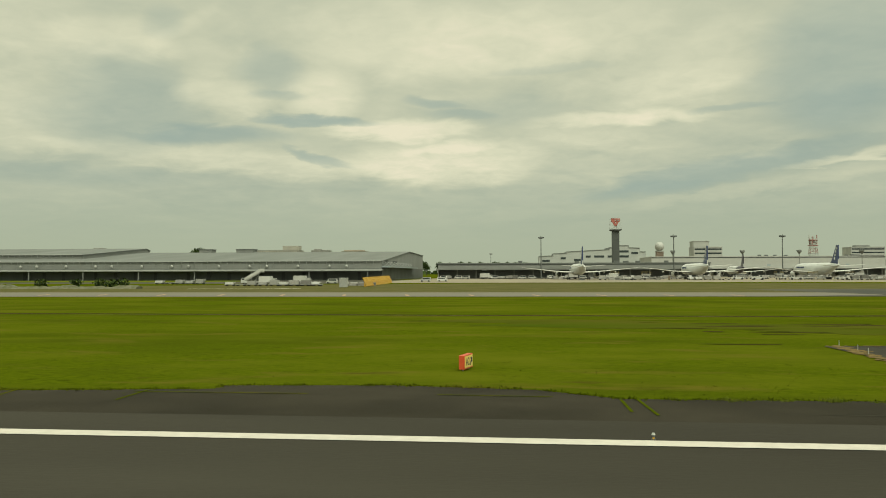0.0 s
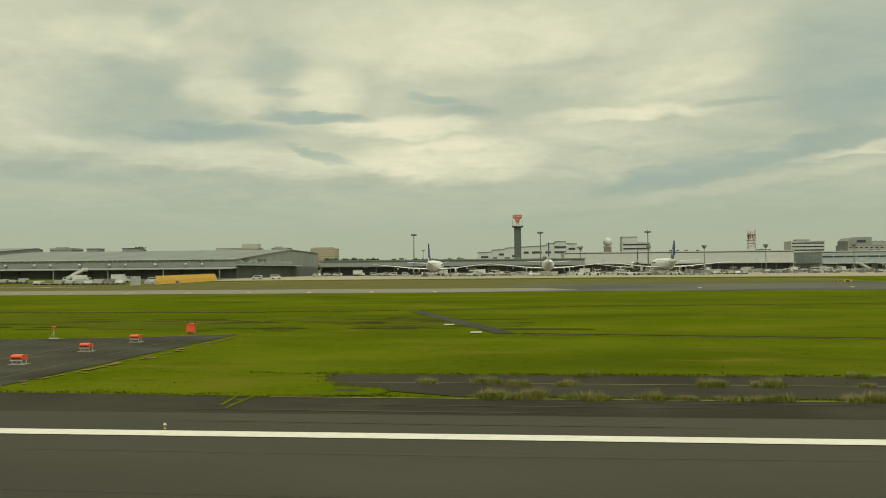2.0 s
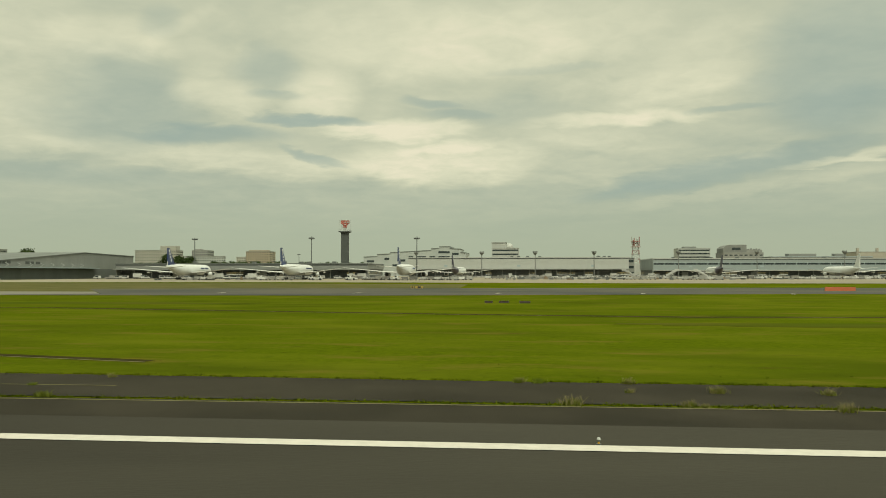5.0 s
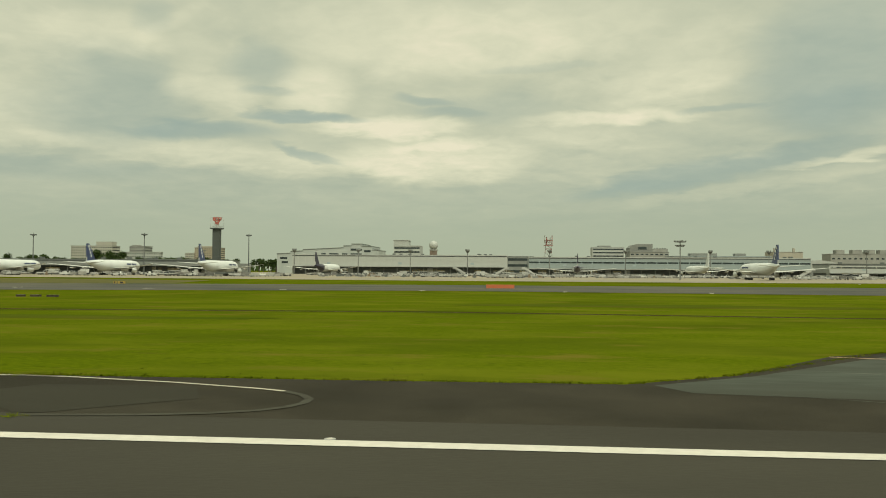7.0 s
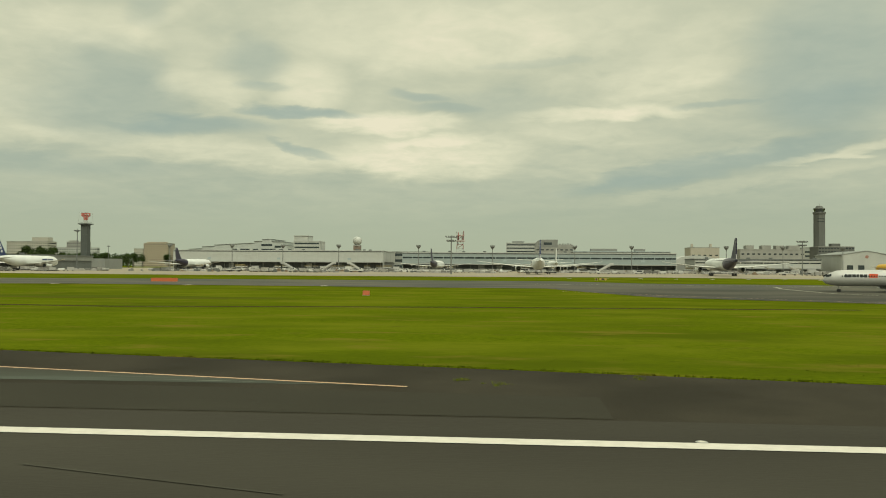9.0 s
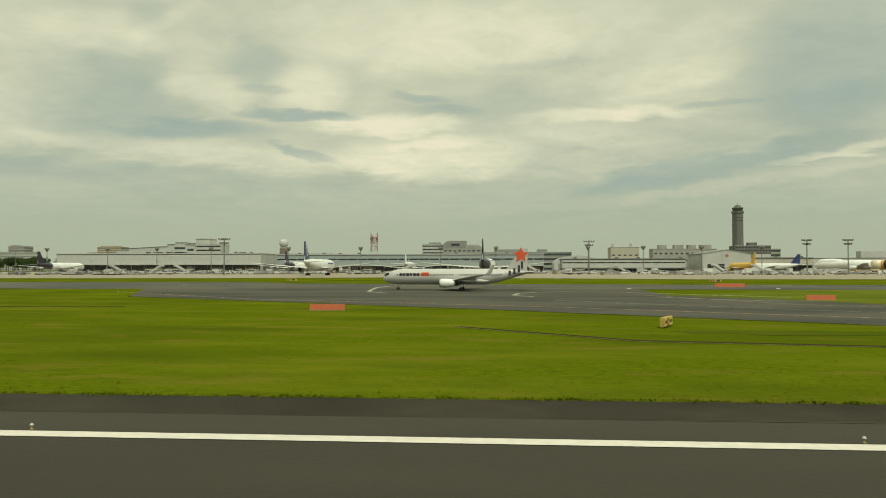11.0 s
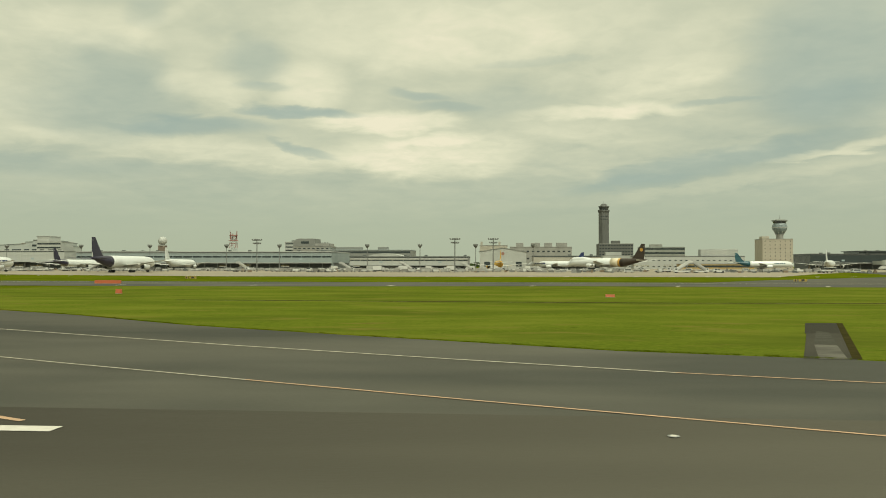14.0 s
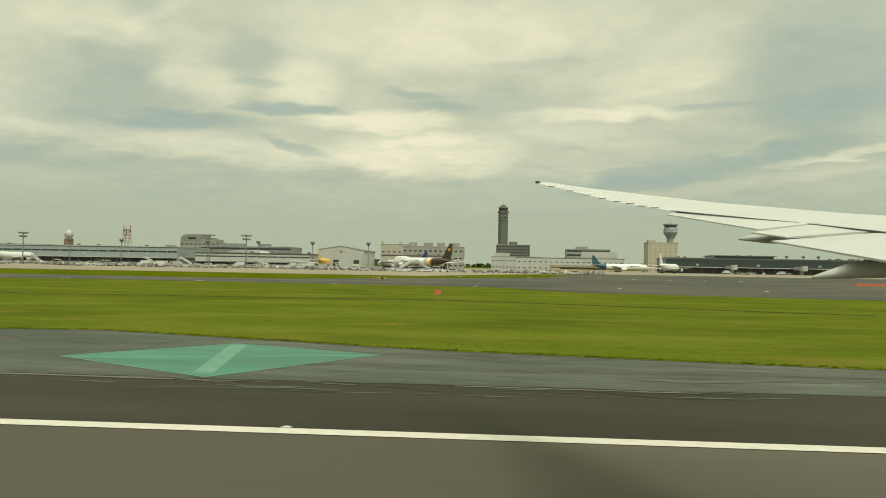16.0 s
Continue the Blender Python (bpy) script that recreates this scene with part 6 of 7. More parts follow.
for y, x, z in ((26.6, 1.5, 8.7), (25.4, 2.0, 8.45), (24.2, 2.4, 8.22), (23.0, 2.7, 8.02), (21.8, 2.95, 7.84), (20.6, 3.1, 7.7), (19.4, 3.2, 7.55), (18.4, 3.3, 7.44)):
    piece("static_wick", me, aw, (x - 0.14, y, z + 0.02)).scale = (0.7, 0.5, 0.3)
part("tip_light", tube(BM(), 1.05, 27.45, 8.9, 8.97, 0.08, n=8), GLASS, aw)
# solid dark strips that draw the flap gaps with the shade inside them
for ya, yb, xa, xb, za, zb in ((17.4, 12.9, 3.44, 4.48, 7.33, 6.85), (12.7, 10.2, 4.52, 4.69, 6.83, 6.58), (10.0, 3.6, 4.70, 4.70, 6.56, 6.02)):
    part("flap_gap", loft(BM(), [[(x - 0.03, y, z - 0.01), (x + 0.01, y, z - 0.01), (x + 0.01, y, z + 0.006), (x - 0.03, y, z + 0.004)] for x, y, z in ((xa, ya, za), (xb, yb, zb))]), DARKSTEEL, aw)

# ---- light masts ----
def mast(h, kind):
    g = "apron floodlight masts"
    if kind == "tall":
        t = thing("light_mast", "tall grey floodlight mast with a ring of lamps", "light mast", group=g)
        part("pole", tube(BM(), 0, 0, 0, h - 0.6, 0.42, 0.22, 10), DARKSTEEL, t)
        part("lamp_ring", tube(BM(), 0, 0, h - 1.2, h - 0.8, 1.0, n=14), DARKSTEEL, t)
        for i in range(8):
            a = 0.785 * i
            part("floodlight", box(BM(), 1.35 * math.cos(a) - 0.45, 1.35 * math.cos(a) + 0.45, 1.35 * math.sin(a) - 0.3, 1.35 * math.sin(a) + 0.3, h - 1.0, h - 0.2), DARKSTEEL, t)
        part("finial", tube(BM(), 0, 0, h - 0.8, h + 0.5, 0.15, n=6), DARKSTEEL, t)
    elif kind == "apron":
        t = thing("light_mast", "slim grey floodlight mast with a lamp cluster", "light mast", group=g)
        part("pole", tube(BM(), 0, 0, 0, h - 1.5, 0.40, 0.25, 10), MAST_GREY, t)
        part("lamp_basket", loft(BM(), [[(r * math.cos(0.524 * i), r * math.sin(0.524 * i), z) for i in range(12)] for r, z in ((0.4, h - 3.0), (1.9, h - 1.0), (1.9, h - 0.4))]), MAST_GREY, t)
        for i in range(5):
            a = 1.257 * i
            part("floodlight", box(BM(), 1.5 * math.cos(a) - 0.5, 1.5 * math.cos(a) + 0.5, 1.5 * math.sin(a) - 0.4, 1.5 * math.sin(a) + 0.4, h - 0.5, h + 0.4), CLAD, t)
    else:
        t = thing("light_mast", "grey mast with two cross arms of floodlights", "light mast", group=g)
        part("pole", tube(BM(), 0, 0, 0, h, 0.36, 0.24, 10), MAST_GREY, t)
        for z, w in ((h - 0.4, 2.6), (h - 2.4, 2.0)):
            b = BM()
            bar(b, (-w, 0, z), (w, 0, z), 0.14)
            bar(b, (0, -w, z), (0, w, z), 0.14)
            part("cross_arm", b, MAST_GREY, t)
            for q in (-1, -0.5, 0.5, 1):
                part("floodlight", box(BM(), q * w - 0.35, q * w + 0.35, -0.4, 0.4, z + 0.1, z + 0.75), MAST_GREY, t)
                part("floodlight", box(BM(), -0.4, 0.4, q * w - 0.35, q * w + 0.35, z + 0.1, z + 0.75), MAST_GREY, t)
    return t


def copies(t, places):
    for i, (x, y, rz) in enumerate(places):
        m = pose(x, y, ground_z(y) + 0.06, 0, 0, rz)
        if i == 0:
            t.matrix_basis = m
        else:
            copy_thing(t, m)


copies(mast(25.2, "tall"), [(8.1, 491.5, 0), (84.2, 484, 20), (147.2, 492, 40), (-40, 900, 0)])
copies(mast(21.6, "apron"), [(x, 695, 13 * i) for i, x in enumerate((120, 176, 221, 270, 339, 402, 471, 518, 595, 640.5, 688, 736.5))] +
       [(x, 985, 9 * i) for i, x in enumerate((1126, 1140, 1182, 1201, 1218, 1270))])
copies(mast(18.3, "cross"), [(388.7, 398.5, 10), (574, 456, 0), (687.5, 449, 15), (708.5, 449, 5)])

# ---- runway edge lights ----
el = thing("edge_light", "small white raised runway edge light", "runway light", group="runway edge lights")
part("base", tube(BM(), 0, 0, 0, 0.05, 0.09, n=10), DARKSTEEL, el)
part("stem", tube(BM(), 0, 0, 0.05, 0.14, 0.035, n=8), YELLOW, el)
part("housing", tube(BM(), 0, 0, 0.13, 0.20, 0.055, 0.075, 12), CLAD_DARK, el)
part("lens", tube(BM(), 0, 0, 0.20, 0.27, 0.075, 0.04, 12), CLAD_WHITE, el)
fl = thing("inset_light", "flat white inset light in the asphalt", "runway light", group="runway edge lights")
part("rim", tube(BM(), 0, 0, 0, 0.012, 0.22, 0.19, 16), STEEL, fl)
part("lens", tube(BM(), 0, 0, 0.012, 0.03, 0.13, 0.09, 12), LINE_WHITE, fl)
first = {}
for k in range(-6, 36):
    x = 4.5 + 30 * k
    flush = 295 < x < 470 or 700 < x < 900
    src = fl if flush else el
    m = pose(x, 29.7, 0.08 if flush else 0.05)
    if src not in first:
        first[src] = 1
        src.matrix_basis = m
    else:
        copy_thing(src, m)
copy_thing(fl, pose(744.3, 26.3, 0.09))
copy_thing(el, pose(789.0, 34.2, 0.06))

# ---- approach slope lights on their pad ----
pu = thing("slope_light", "orange-red approach slope light box on white legs", "landing light", group="approach slope lights")
b = BM()
loft(b, [[(x, -0.42, 0.42), (x, 0.55, 0.42), (x, 0.50, 0.86), (x, -0.30, 0.90), (x, -0.50, 0.74)] for x in (-0.58, 0.58)])
part("housing", b, ORANGE, pu)
part("lens_front", box(BM(), -0.5, 0.5, -0.47, -0.42, 0.5, 0.7), GLASS, pu)
for x in (-0.5, 0.5):
    for y in (-0.3, 0.4):
        part("leg", tube(BM(), x, y, 0, 0.45, 0.045, n=8), CLAD_WHITE, pu)
part("rail", box(BM(), -0.62, 0.62, -0.5, -0.42, 0.36, 0.43), CLAD_WHITE, pu)
part("foot_slab", box(BM(), -0.8, 0.8, -0.6, 0.7, 0, 0.05), CONCRETE, pu)
for i, (x, y, h) in enumerate(((45.0, 43.8, 1.00), (44.6, 50.8, 1.10), (44.5, 59.3, 1.25), (44.4, 67.4, 1.35))):
    m = pose(x, y, 0.045) @ Matrix.Diagonal((0.82, 0.82, 0.82 * h, 1))
    if i == 0:
        pu.matrix_basis = m
    else:
        copy_thing(pu, pose(x, y, 0.045) @ Matrix.Diagonal((0.82, 0.82, 0.9, 1)))
cab = thing("control_cabinet", "orange-red control cabinet with twin vents", "cabinet", pose(45.3, 77.0, 0.04) @ Matrix.Diagonal((0.7, 0.7, 0.62, 1)))
part("body", box(BM(), -0.55, 0.55, -0.4, 0.4, 0.25, 1.45), ORANGE, cab)
part("roof", box(BM(), -0.62, 0.62, -0.46, 0.46, 1.45, 1.55), ORANGE, cab)
for x in (-0.45, 0.45):
    part("vent_pipe", bar(BM(), (x, 0, 1.5), (x * 1.25, 0, 1.85), 0.08, 8), BLACK, cab)
    part("leg", box(BM(), x - 0.06, x + 0.06, -0.3, 0.3, 0, 0.25), STEEL, cab)
st = thing("marker_post", "white braced post with an orange lamp head", "landing light", group="marker posts on the pad")
part("post", tube(BM(), 0, 0, 0, 1.0, 0.03, n=8), CLAD_WHITE, st)
part("brace", bar(BM(), (0, 0, 0.62), (-0.36, 0, 0.05), 0.02, 6), CLAD_WHITE, st)
part("foot", box(BM(), -0.52, 0.45, -0.06, 0.06, 0, 0.06), CLAD_WHITE, st)
part("head", loft(BM(), [[(x * k, y * k, z) for x, y in ((-0.14, -0.14), (0.14, -0.14), (0.14, 0.14), (-0.14, 0.14))] for z, k in ((0.98, 0.5), (1.02, 1), (1.12, 1), (1.16, 0.7))]), ORANGE, st)
copies(st, [(34.9, 46.0, 0), (34.7, 54.0, 10), (35.0, 61.8, -5), (34.8, 70.8, 0)])
sk = thing("stake", "thin white wooden stake at the pad edge", "stake", group="stakes along the pad")
part("stake_body", box(BM(), -0.02, 0.02, -0.02, 0.02, 0, 0.42), CLAD_WHITE, sk)
copies(sk, [(25.0, 41.7, 0), (25.2, 46.4, 0), (25.2, 49.7, 0), (25.4, 54.2, 0), (25.1, 63.1, 0), (25.5, 66.1, 0), (25.7, 70.5, 0)])

# ---- signs ----
def lettering(text, size, material, parent, m, label):
    cu = bpy.data.curves.new("text", "FONT")
    cu.body, cu.size, cu.extrude, cu.align_x, cu.align_y = text, size, 0.008, "CENTER", "CENTER"
    tmp = bpy.data.objects.new("text", cu)
    me = bpy.data.meshes.new_from_object(tmp)
    bpy.data.objects.remove(tmp)
    me.materials.clear()
    me.materials.append(material)
    ob = new("lettering", me)
    ob.parent = parent
    ob.matrix_basis = m
    return tagged(ob, label)


FACE_YELLOW = mat("yellow_sign_face", (0.74, 0.58, 0.16), (0.68, 0.53, 0.15), 1.0, 0.5)
SIGN_BLACK = mat("sign_black", (0.02, 0.02, 0.02), (0.03, 0.03, 0.03), 1.0, 0.6)
sg = thing("taxiway_sign", "orange-framed yellow taxiway sign lettered A2 with an arrow", "airfield sign", pose(-4.1, 50.3, 0.0, 0, 0, -12) @ Matrix.Diagonal((0.9, 0.9, 0.92, 1)))
part("case", box(BM(), -0.2, 0.2, 0, 2.05, 0.12, 1.05), ORANGE, sg)
part("face", box(BM(), 0.2, 0.225, 0.07, 1.98, 0.2, 0.98), FACE_YELLOW, sg)
for y in (0.3, 1.75):
    part("leg", tube(BM(), 0, y, 0, 0.14, 0.06, n=8), STEEL, sg)
turn = Matrix.Rotation(radians(90), 4, "Z") @ Matrix.Rotation(radians(90), 4, "X")
lettering("A2", 0.78, SIGN_BLACK, sg, Matrix.Translation((0.232, 0.72, 0.58)) @ turn, "black letters on yellow")
ar = BM()
bar(ar, (0.235, 1.3, 0.35), (0.235, 1.68, 0.75), 0.05)
bar(ar, (0.235, 1.70, 0.50), (0.235, 1.70, 0.80), 0.05)
bar(ar, (0.235, 1.42, 0.78), (0.235, 1.72, 0.78), 0.05)
part("arrow", ar, SIGN_BLACK, sg)

s3 = thing("taxiway_sign", "long yellow taxiway sign with a black A3 panel", "airfield sign", pose(547.5, 85.0, 0.0, 0, 0, -20) @ Matrix.Diagonal((0.95, 0.9, 0.72, 1)))
part("case", box(BM(), -0.25, 0.25, 0, 5.3, 0.2, 1.45), mat("dull_yellow_case", (0.36, 0.25, 0.05), (0.30, 0.21, 0.045), 1.0, 0.6), s3)
part("face", box(BM(), 0.25, 0.28, 0.08, 5.22, 0.28, 1.38), mat("deep_yellow_face", (0.60, 0.40, 0.05), (0.54, 0.36, 0.05), 1.0, 0.5), s3)
part("location_panel", box(BM(), 0.28, 0.3, 1.7, 2.75, 0.32, 1.34), SIGN_BLACK, s3)
lettering("A3", 0.8, FACE_YELLOW, s3, Matrix.Translation((0.31, 2.22, 0.82)) @ turn, "yellow letters on black")
for y0, y1 in ((0.4, 0.9), (1.05, 1.5), (2.95, 3.5), (3.7, 4.2), (4.4, 4.95)):
    part("lettering_bar", box(BM(), 0.28, 0.295, y0, y1, 0.6, 1.05), SIGN_BLACK, s3)
for y in (0.5, 2.6, 4.8):
    part("leg", tube(BM(), 0, y, 0, 0.22, 0.07, n=8), STEEL, s3)


def far_sign(x, y):
    for dx, w in ((0, 1.6), (2.2, 4.2)):
        t = thing("taxiway_sign", "small yellow and black taxiway sign", "airfield sign", pose(x + dx * 0.7, y, ground_z(y)) @ Matrix.Diagonal((0.62, 0.7, 0.62, 1)), group="far taxiway signs")
        part("case", box(BM(), 0, w, -0.2, 0.2, 0.25, 1.5), mat("dull_yellow_case", (0.36, 0.25, 0.05), (0.30, 0.21, 0.045), 1.0, 0.6), t)
        part("panel", box(BM(), w * 0.3, w * 0.7, -0.23, -0.2, 0.4, 1.35), SIGN_BLACK, t)
        for k in (0.15, 0.85):
            part("leg", tube(BM(), w * k, 0, 0, 0.3, 0.07, n=6), STEEL, t)


for x, y in ((174.5, 269), (809, 272), (448, 300), (600, 290)):
    far_sign(x, y)

BARRIER = mat("orange_red_board", (0.42, 0.095, 0.030), (0.34, 0.085, 0.028), 0.8, 0.6)


def board(x, y, w, h, rz=0):
    t = thing("marker_board", "low orange-red marker board on the grass", "marker board", pose(x, y, ground_z(y), 0, 0, rz), group="marker boards")
    n = max(1, round(w / 1.8))
    me = mesh_of(loft(BM(), [[(a, -0.25, 0.05), (a, 0.25, 0.05), (a, 0.12, h), (a, -0.12, h)] for a in (0.02, w / n - 0.02)]), BARRIER, "board_segment")
    for i in range(n):
        piece("board_segment", me, t, (-w / 2 + w / n * i, 0, 0))
    part("foot_rail", box(BM(), -w / 2, w / 2, -0.3, 0.3, 0, 0.06), STEEL, t)


for a in ((590.5, 161.2, 5.4, 1.0), (633.2, 172.5, 1.4, 1.0), (737.8, 161.7, 1.8, 0.55), (838.7, 171, 1.4, 1.0), (306.2, 257, 8.8, 1.2), (505.4, 118.4, 5.2, 0.9), (387.5, 171, 1.5, 1.0), (594.7, 243, 8.4, 1.1), (979.9, 296.1, 10, 1.0)):
    board(*a)
for x, y, w in ((204.6, 169, 1.6), (207.7, 169.5, 2.0), (212, 168.7, 2.2)):
    c = thing("junction_box", "brown concrete cable junction box in the grass", "junction box", pose(x, y, 0))
    part("chamber", box(BM(), -w / 2, w / 2, -0.5, 0.5, 0, 0.34), mat("damp_dark_concrete", (0.075, 0.058, 0.036), (0.05, 0.04, 0.026), 1.2, 0.9), c)
    part("cover", box(BM(), -w / 2 - 0.06, w / 2 + 0.06, -0.56, 0.56, 0.34, 0.42), mat("rusty_cover", (0.05, 0.042, 0.03), (0.08, 0.06, 0.04), 1.5, 0.8), c)

# ---- vehicles and ground equipment ----
def wheels(t, xs, ys, r=0.34):
    me = bpy.data.meshes.new("wheel")
    b = BM()
    tube(b, 0, 0, -0.13, 0.13, r, n=12)
    bmesh.ops.rotate(b, verts=b.verts, cent=(0, 0, 0), matrix=Matrix.Rotation(radians(90), 3, "X"))
    b.to_mesh(me)
    b.free()
    me.materials.append(BLACK)
    for x in xs:
        for y in ys:
            piece("wheel", me, t, (x, y, r))


VEH_WHITE = mat("white_vehicle_paint", (0.46, 0.465, 0.445), (0.40, 0.40, 0.38), 0.4, 0.4, vary=0.25)
VEH_GREY = mat("grey_vehicle_paint", (0.30, 0.30, 0.28), (0.26, 0.26, 0.24), 0.4, 0.45)
COVER = mat("pale_cargo_cover", (0.26, 0.255, 0.235), (0.17, 0.165, 0.15), 0.9, 0.7, vary=0.55)
VEH = "apron vehicles and equipment"


def van():
    t = thing("van", "white airport service van parked on the apron", "van", group=VEH)
    side = ((-2.3, 0.4), (2.3, 0.4), (2.35, 0.95), (1.75, 1.15), (1.2, 1.95), (-2.2, 2.0), (-2.35, 1.2))
    part("body", loft(BM(), [[(x, y, z) for x, z in side] for y in (-0.88, 0.88)]), VEH_WHITE, t)
    part("side_window", box(BM(), -2.0, 1.1, -0.91, -0.88, 1.2, 1.75), GLASS, t)
    part("side_window", box(BM(), -2.0, 1.1, 0.88, 0.91, 1.2, 1.75), GLASS, t)
    part("windscreen", loft(BM(), [[(1.79, y, 1.17), (1.24, y, 1.9), (1.28, y, 1.92), (1.83, y, 1.19)] for y in (-0.78, 0.78)]), GLASS, t)
    wheels(t, (-1.5, 1.5), (-0.8, 0.8))
    return t


def box_truck():
    t = thing("box_truck", "white box truck parked by the terminal", "truck", group=VEH)
    part("cargo_box", box(BM(), -3.6, 1.4, -1.2, 1.2, 1.0, 3.4), VEH_WHITE, t)
    part("chassis", box(BM(), -3.5, 3.2, -0.5, 0.5, 0.6, 1.0), DARKSTEEL, t)
    part("cab", loft(BM(), [[(1.6, y, 0.6), (3.4, y, 0.6), (3.4, y, 1.5), (2.9, y, 2.5), (1.6, y, 2.5)] for y in (-1.1, 1.1)]), VEH_WHITE, t)
    part("windscreen", loft(BM(), [[(3.42, y, 1.55), (2.95, y, 2.4), (2.99, y, 2.42), (3.46, y, 1.57)] for y in (-0.95, 0.95)]), GLASS, t)
    wheels(t, (-2.4, 2.4), (-1.0, 1.0), 0.45)
    return t


def dolly_train(n, cover):
    t = thing("cargo_dolly_train", "row of cargo dollies carrying covered freight containers", "cargo dolly", group=VEH)
    b = BM()
    for i in range(n):
        for dx in (-1.3, 1.3):
            box(b, i * 4.3 + dx - 0.2, i * 4.3 + dx + 0.2, -1.05, 1.05, 0, 0.4)
    part("running_gear", b, BLACK, t)
    for i in range(n):
        x = i * 4.3
        d = part("dolly", bar(box(BM(), x - 1.9, x + 1.9, -1.2, 1.2, 0.4, 0.62), (x + 1.9, 0, 0.45), (x + 2.5, 0, 0.45), 0.06), STEEL, t)
        if (i * 7 + n) % 4:
            h = 1.5 + 0.3 * ((i * 5) % 3)
            part("container", loft(BM(), [[(x - 1.6, y, 0.65), (x + 1.3, y, 0.65), (x + 1.75, y, 1.2), (x + 1.75, y, h), (x - 1.6, y, h)] for y in (-1.05, 1.05)]), cover if i % 3 else VEH_WHITE, d)
    return t


def stairs():
    t = thing("passenger_stairs", "white mobile aircraft boarding stairs on a truck", "boarding stairs", group=VEH)
    part("chassis", box(BM(), -4, 3.6, -1.1, 1.1, 0.5, 1.1), VEH_WHITE, t)
    part("cab", loft(BM(), [[(-4.0, y, 1.1), (-2.4, y, 1.1), (-2.4, y, 2.4), (-3.6, y, 2.4), (-4.0, y, 1.7)] for y in (-1.1, 1.1)]), VEH_WHITE, t)
    part("cab_window", box(BM(), -3.6, -2.6, -1.13, 1.13, 1.6, 2.2), GLASS, t)
    part("flight", loft(BM(), [[(-2.6, y, 0.9), (-2.2, y, 0.9), (4.0, y, 4.7), (5.4, y, 4.7), (5.4, y, 5.1), (3.9, y, 5.1), (-2.6, y, 1.4)] for y in (-0.8, 0.8)]), STEEL, t)
    for y in (-0.85, 0.85):
        part("side_panel", loft(BM(), [[(-2.6, y + e, 1.4), (3.9, y + e, 5.1), (5.4, y + e, 5.1), (5.4, y + e, 6.2), (3.7, y + e, 6.2), (-2.6, y + e, 2.4)] for e in (-0.04, 0.04)]), VEH_WHITE, t)
    part("strut", bar(BM(), (1.5, 0, 1.0), (3.6, 0, 4.5), 0.12), STEEL, t)
    wheels(t, (-2.8, 2.6), (-0.95, 0.95), 0.45)
    b = BM()
    for i in range(14):
        box(b, -2.4 + i * 0.45, -2.1 + i * 0.45, -0.75, 0.75, 1.28 + i * 0.275, 1.34 + i * 0.275)
    tagged(part("treads", b, DARKSTEEL, t), kind="stuff")
    return t


def loader():
    t = thing("cargo_loader", "white scissor-lift cargo loader with guard rails", "cargo loader", group=VEH)
    part("deck", box(BM(), -4.5, 3.5, -1.6, 1.6, 0.9, 1.3), VEH_WHITE, t)
    part("bridge", box(BM(), 0.8, 5.2, -1.7, 1.7, 2.6, 2.95), VEH_WHITE, t)
    b = BM()
    for y in (-1.2, 1.2):
        bar(b, (-3.5, y, 0.6), (1.5, y, 2.6), 0.1)
        bar(b, (1.5, y, 0.6), (-1.0, y, 2.0), 0.1)
    part("scissor_arms", b, DARKSTEEL, t)
    b = BM()
    for x in (0.9, 3.0, 5.1):
        for y in (-1.65, 1.65):
            bar(b, (x, y, 2.9), (x, y, 4.0), 0.05)
    for y in (-1.65, 1.65):
        bar(b, (0.9, y, 4.0), (5.1, y, 4.0), 0.05)
        bar(b, (0.9, y, 3.45), (5.1, y, 3.45), 0.04)
    part("guard_rail", b, mat("dull_yellow_rail", (0.28, 0.22, 0.08), (0.2, 0.16, 0.07), 1.0, 0.7), t)
    wheels(t, (-3.5, -2.4, 2.4), (-1.3, 1.3), 0.4)
    return t


def tug():
    t = thing("pushback_tug", "low white aircraft towing tractor", "tow tractor", group=VEH)
    part("body", loft(BM(), [[(-2.8, y, 0.4), (2.8, y, 0.4), (2.8, y, 1.25), (0.4, y, 1.35), (-2.8, y, 1.2)] for y in (-1.15, 1.15)]), VEH_WHITE, t)
    part("cab", loft(BM(), [[(0.6, y, 1.3), (2.2, y, 1.3), (1.9, y, 2.25), (0.8, y, 2.25)] for y in (-0.7, 0.7)]), VEH_WHITE, t)
    part("cab_window", box(BM(), 0.9, 1.9, -0.73, 0.73, 1.5, 2.1), GLASS, t)
    wheels(t, (-1.9, 1.9), (-1.05, 1.05), 0.55)
    return t


def pallet_stack(n):
    t = thing("pallet_stack", "pile of covered freight pallets on the apron", "freight", group=VEH)
    for i in range(n):
        part("pallet", box(BM(), i * 3.4, i * 3.4 + 3.1, -1.2, 1.2, 0, 0.15), STEEL, t)
        h = 0.9 + 0.6 * ((i * 3 + n) % 3) / 2
        part("freight", loft(BM(), [[(i * 3.4 + 0.1 + k, -1.1 + k, z), (i * 3.4 + 3.0 - k, -1.1 + k, z), (i * 3.4 + 3.0 - k, 1.1 - k, z), (i * 3.4 + 0.1 + k, 1.1 - k, z)] for z, k in ((0.15, 0), (h * 0.8, 0.02), (h, 0.25))]), COVER, t)
    return t


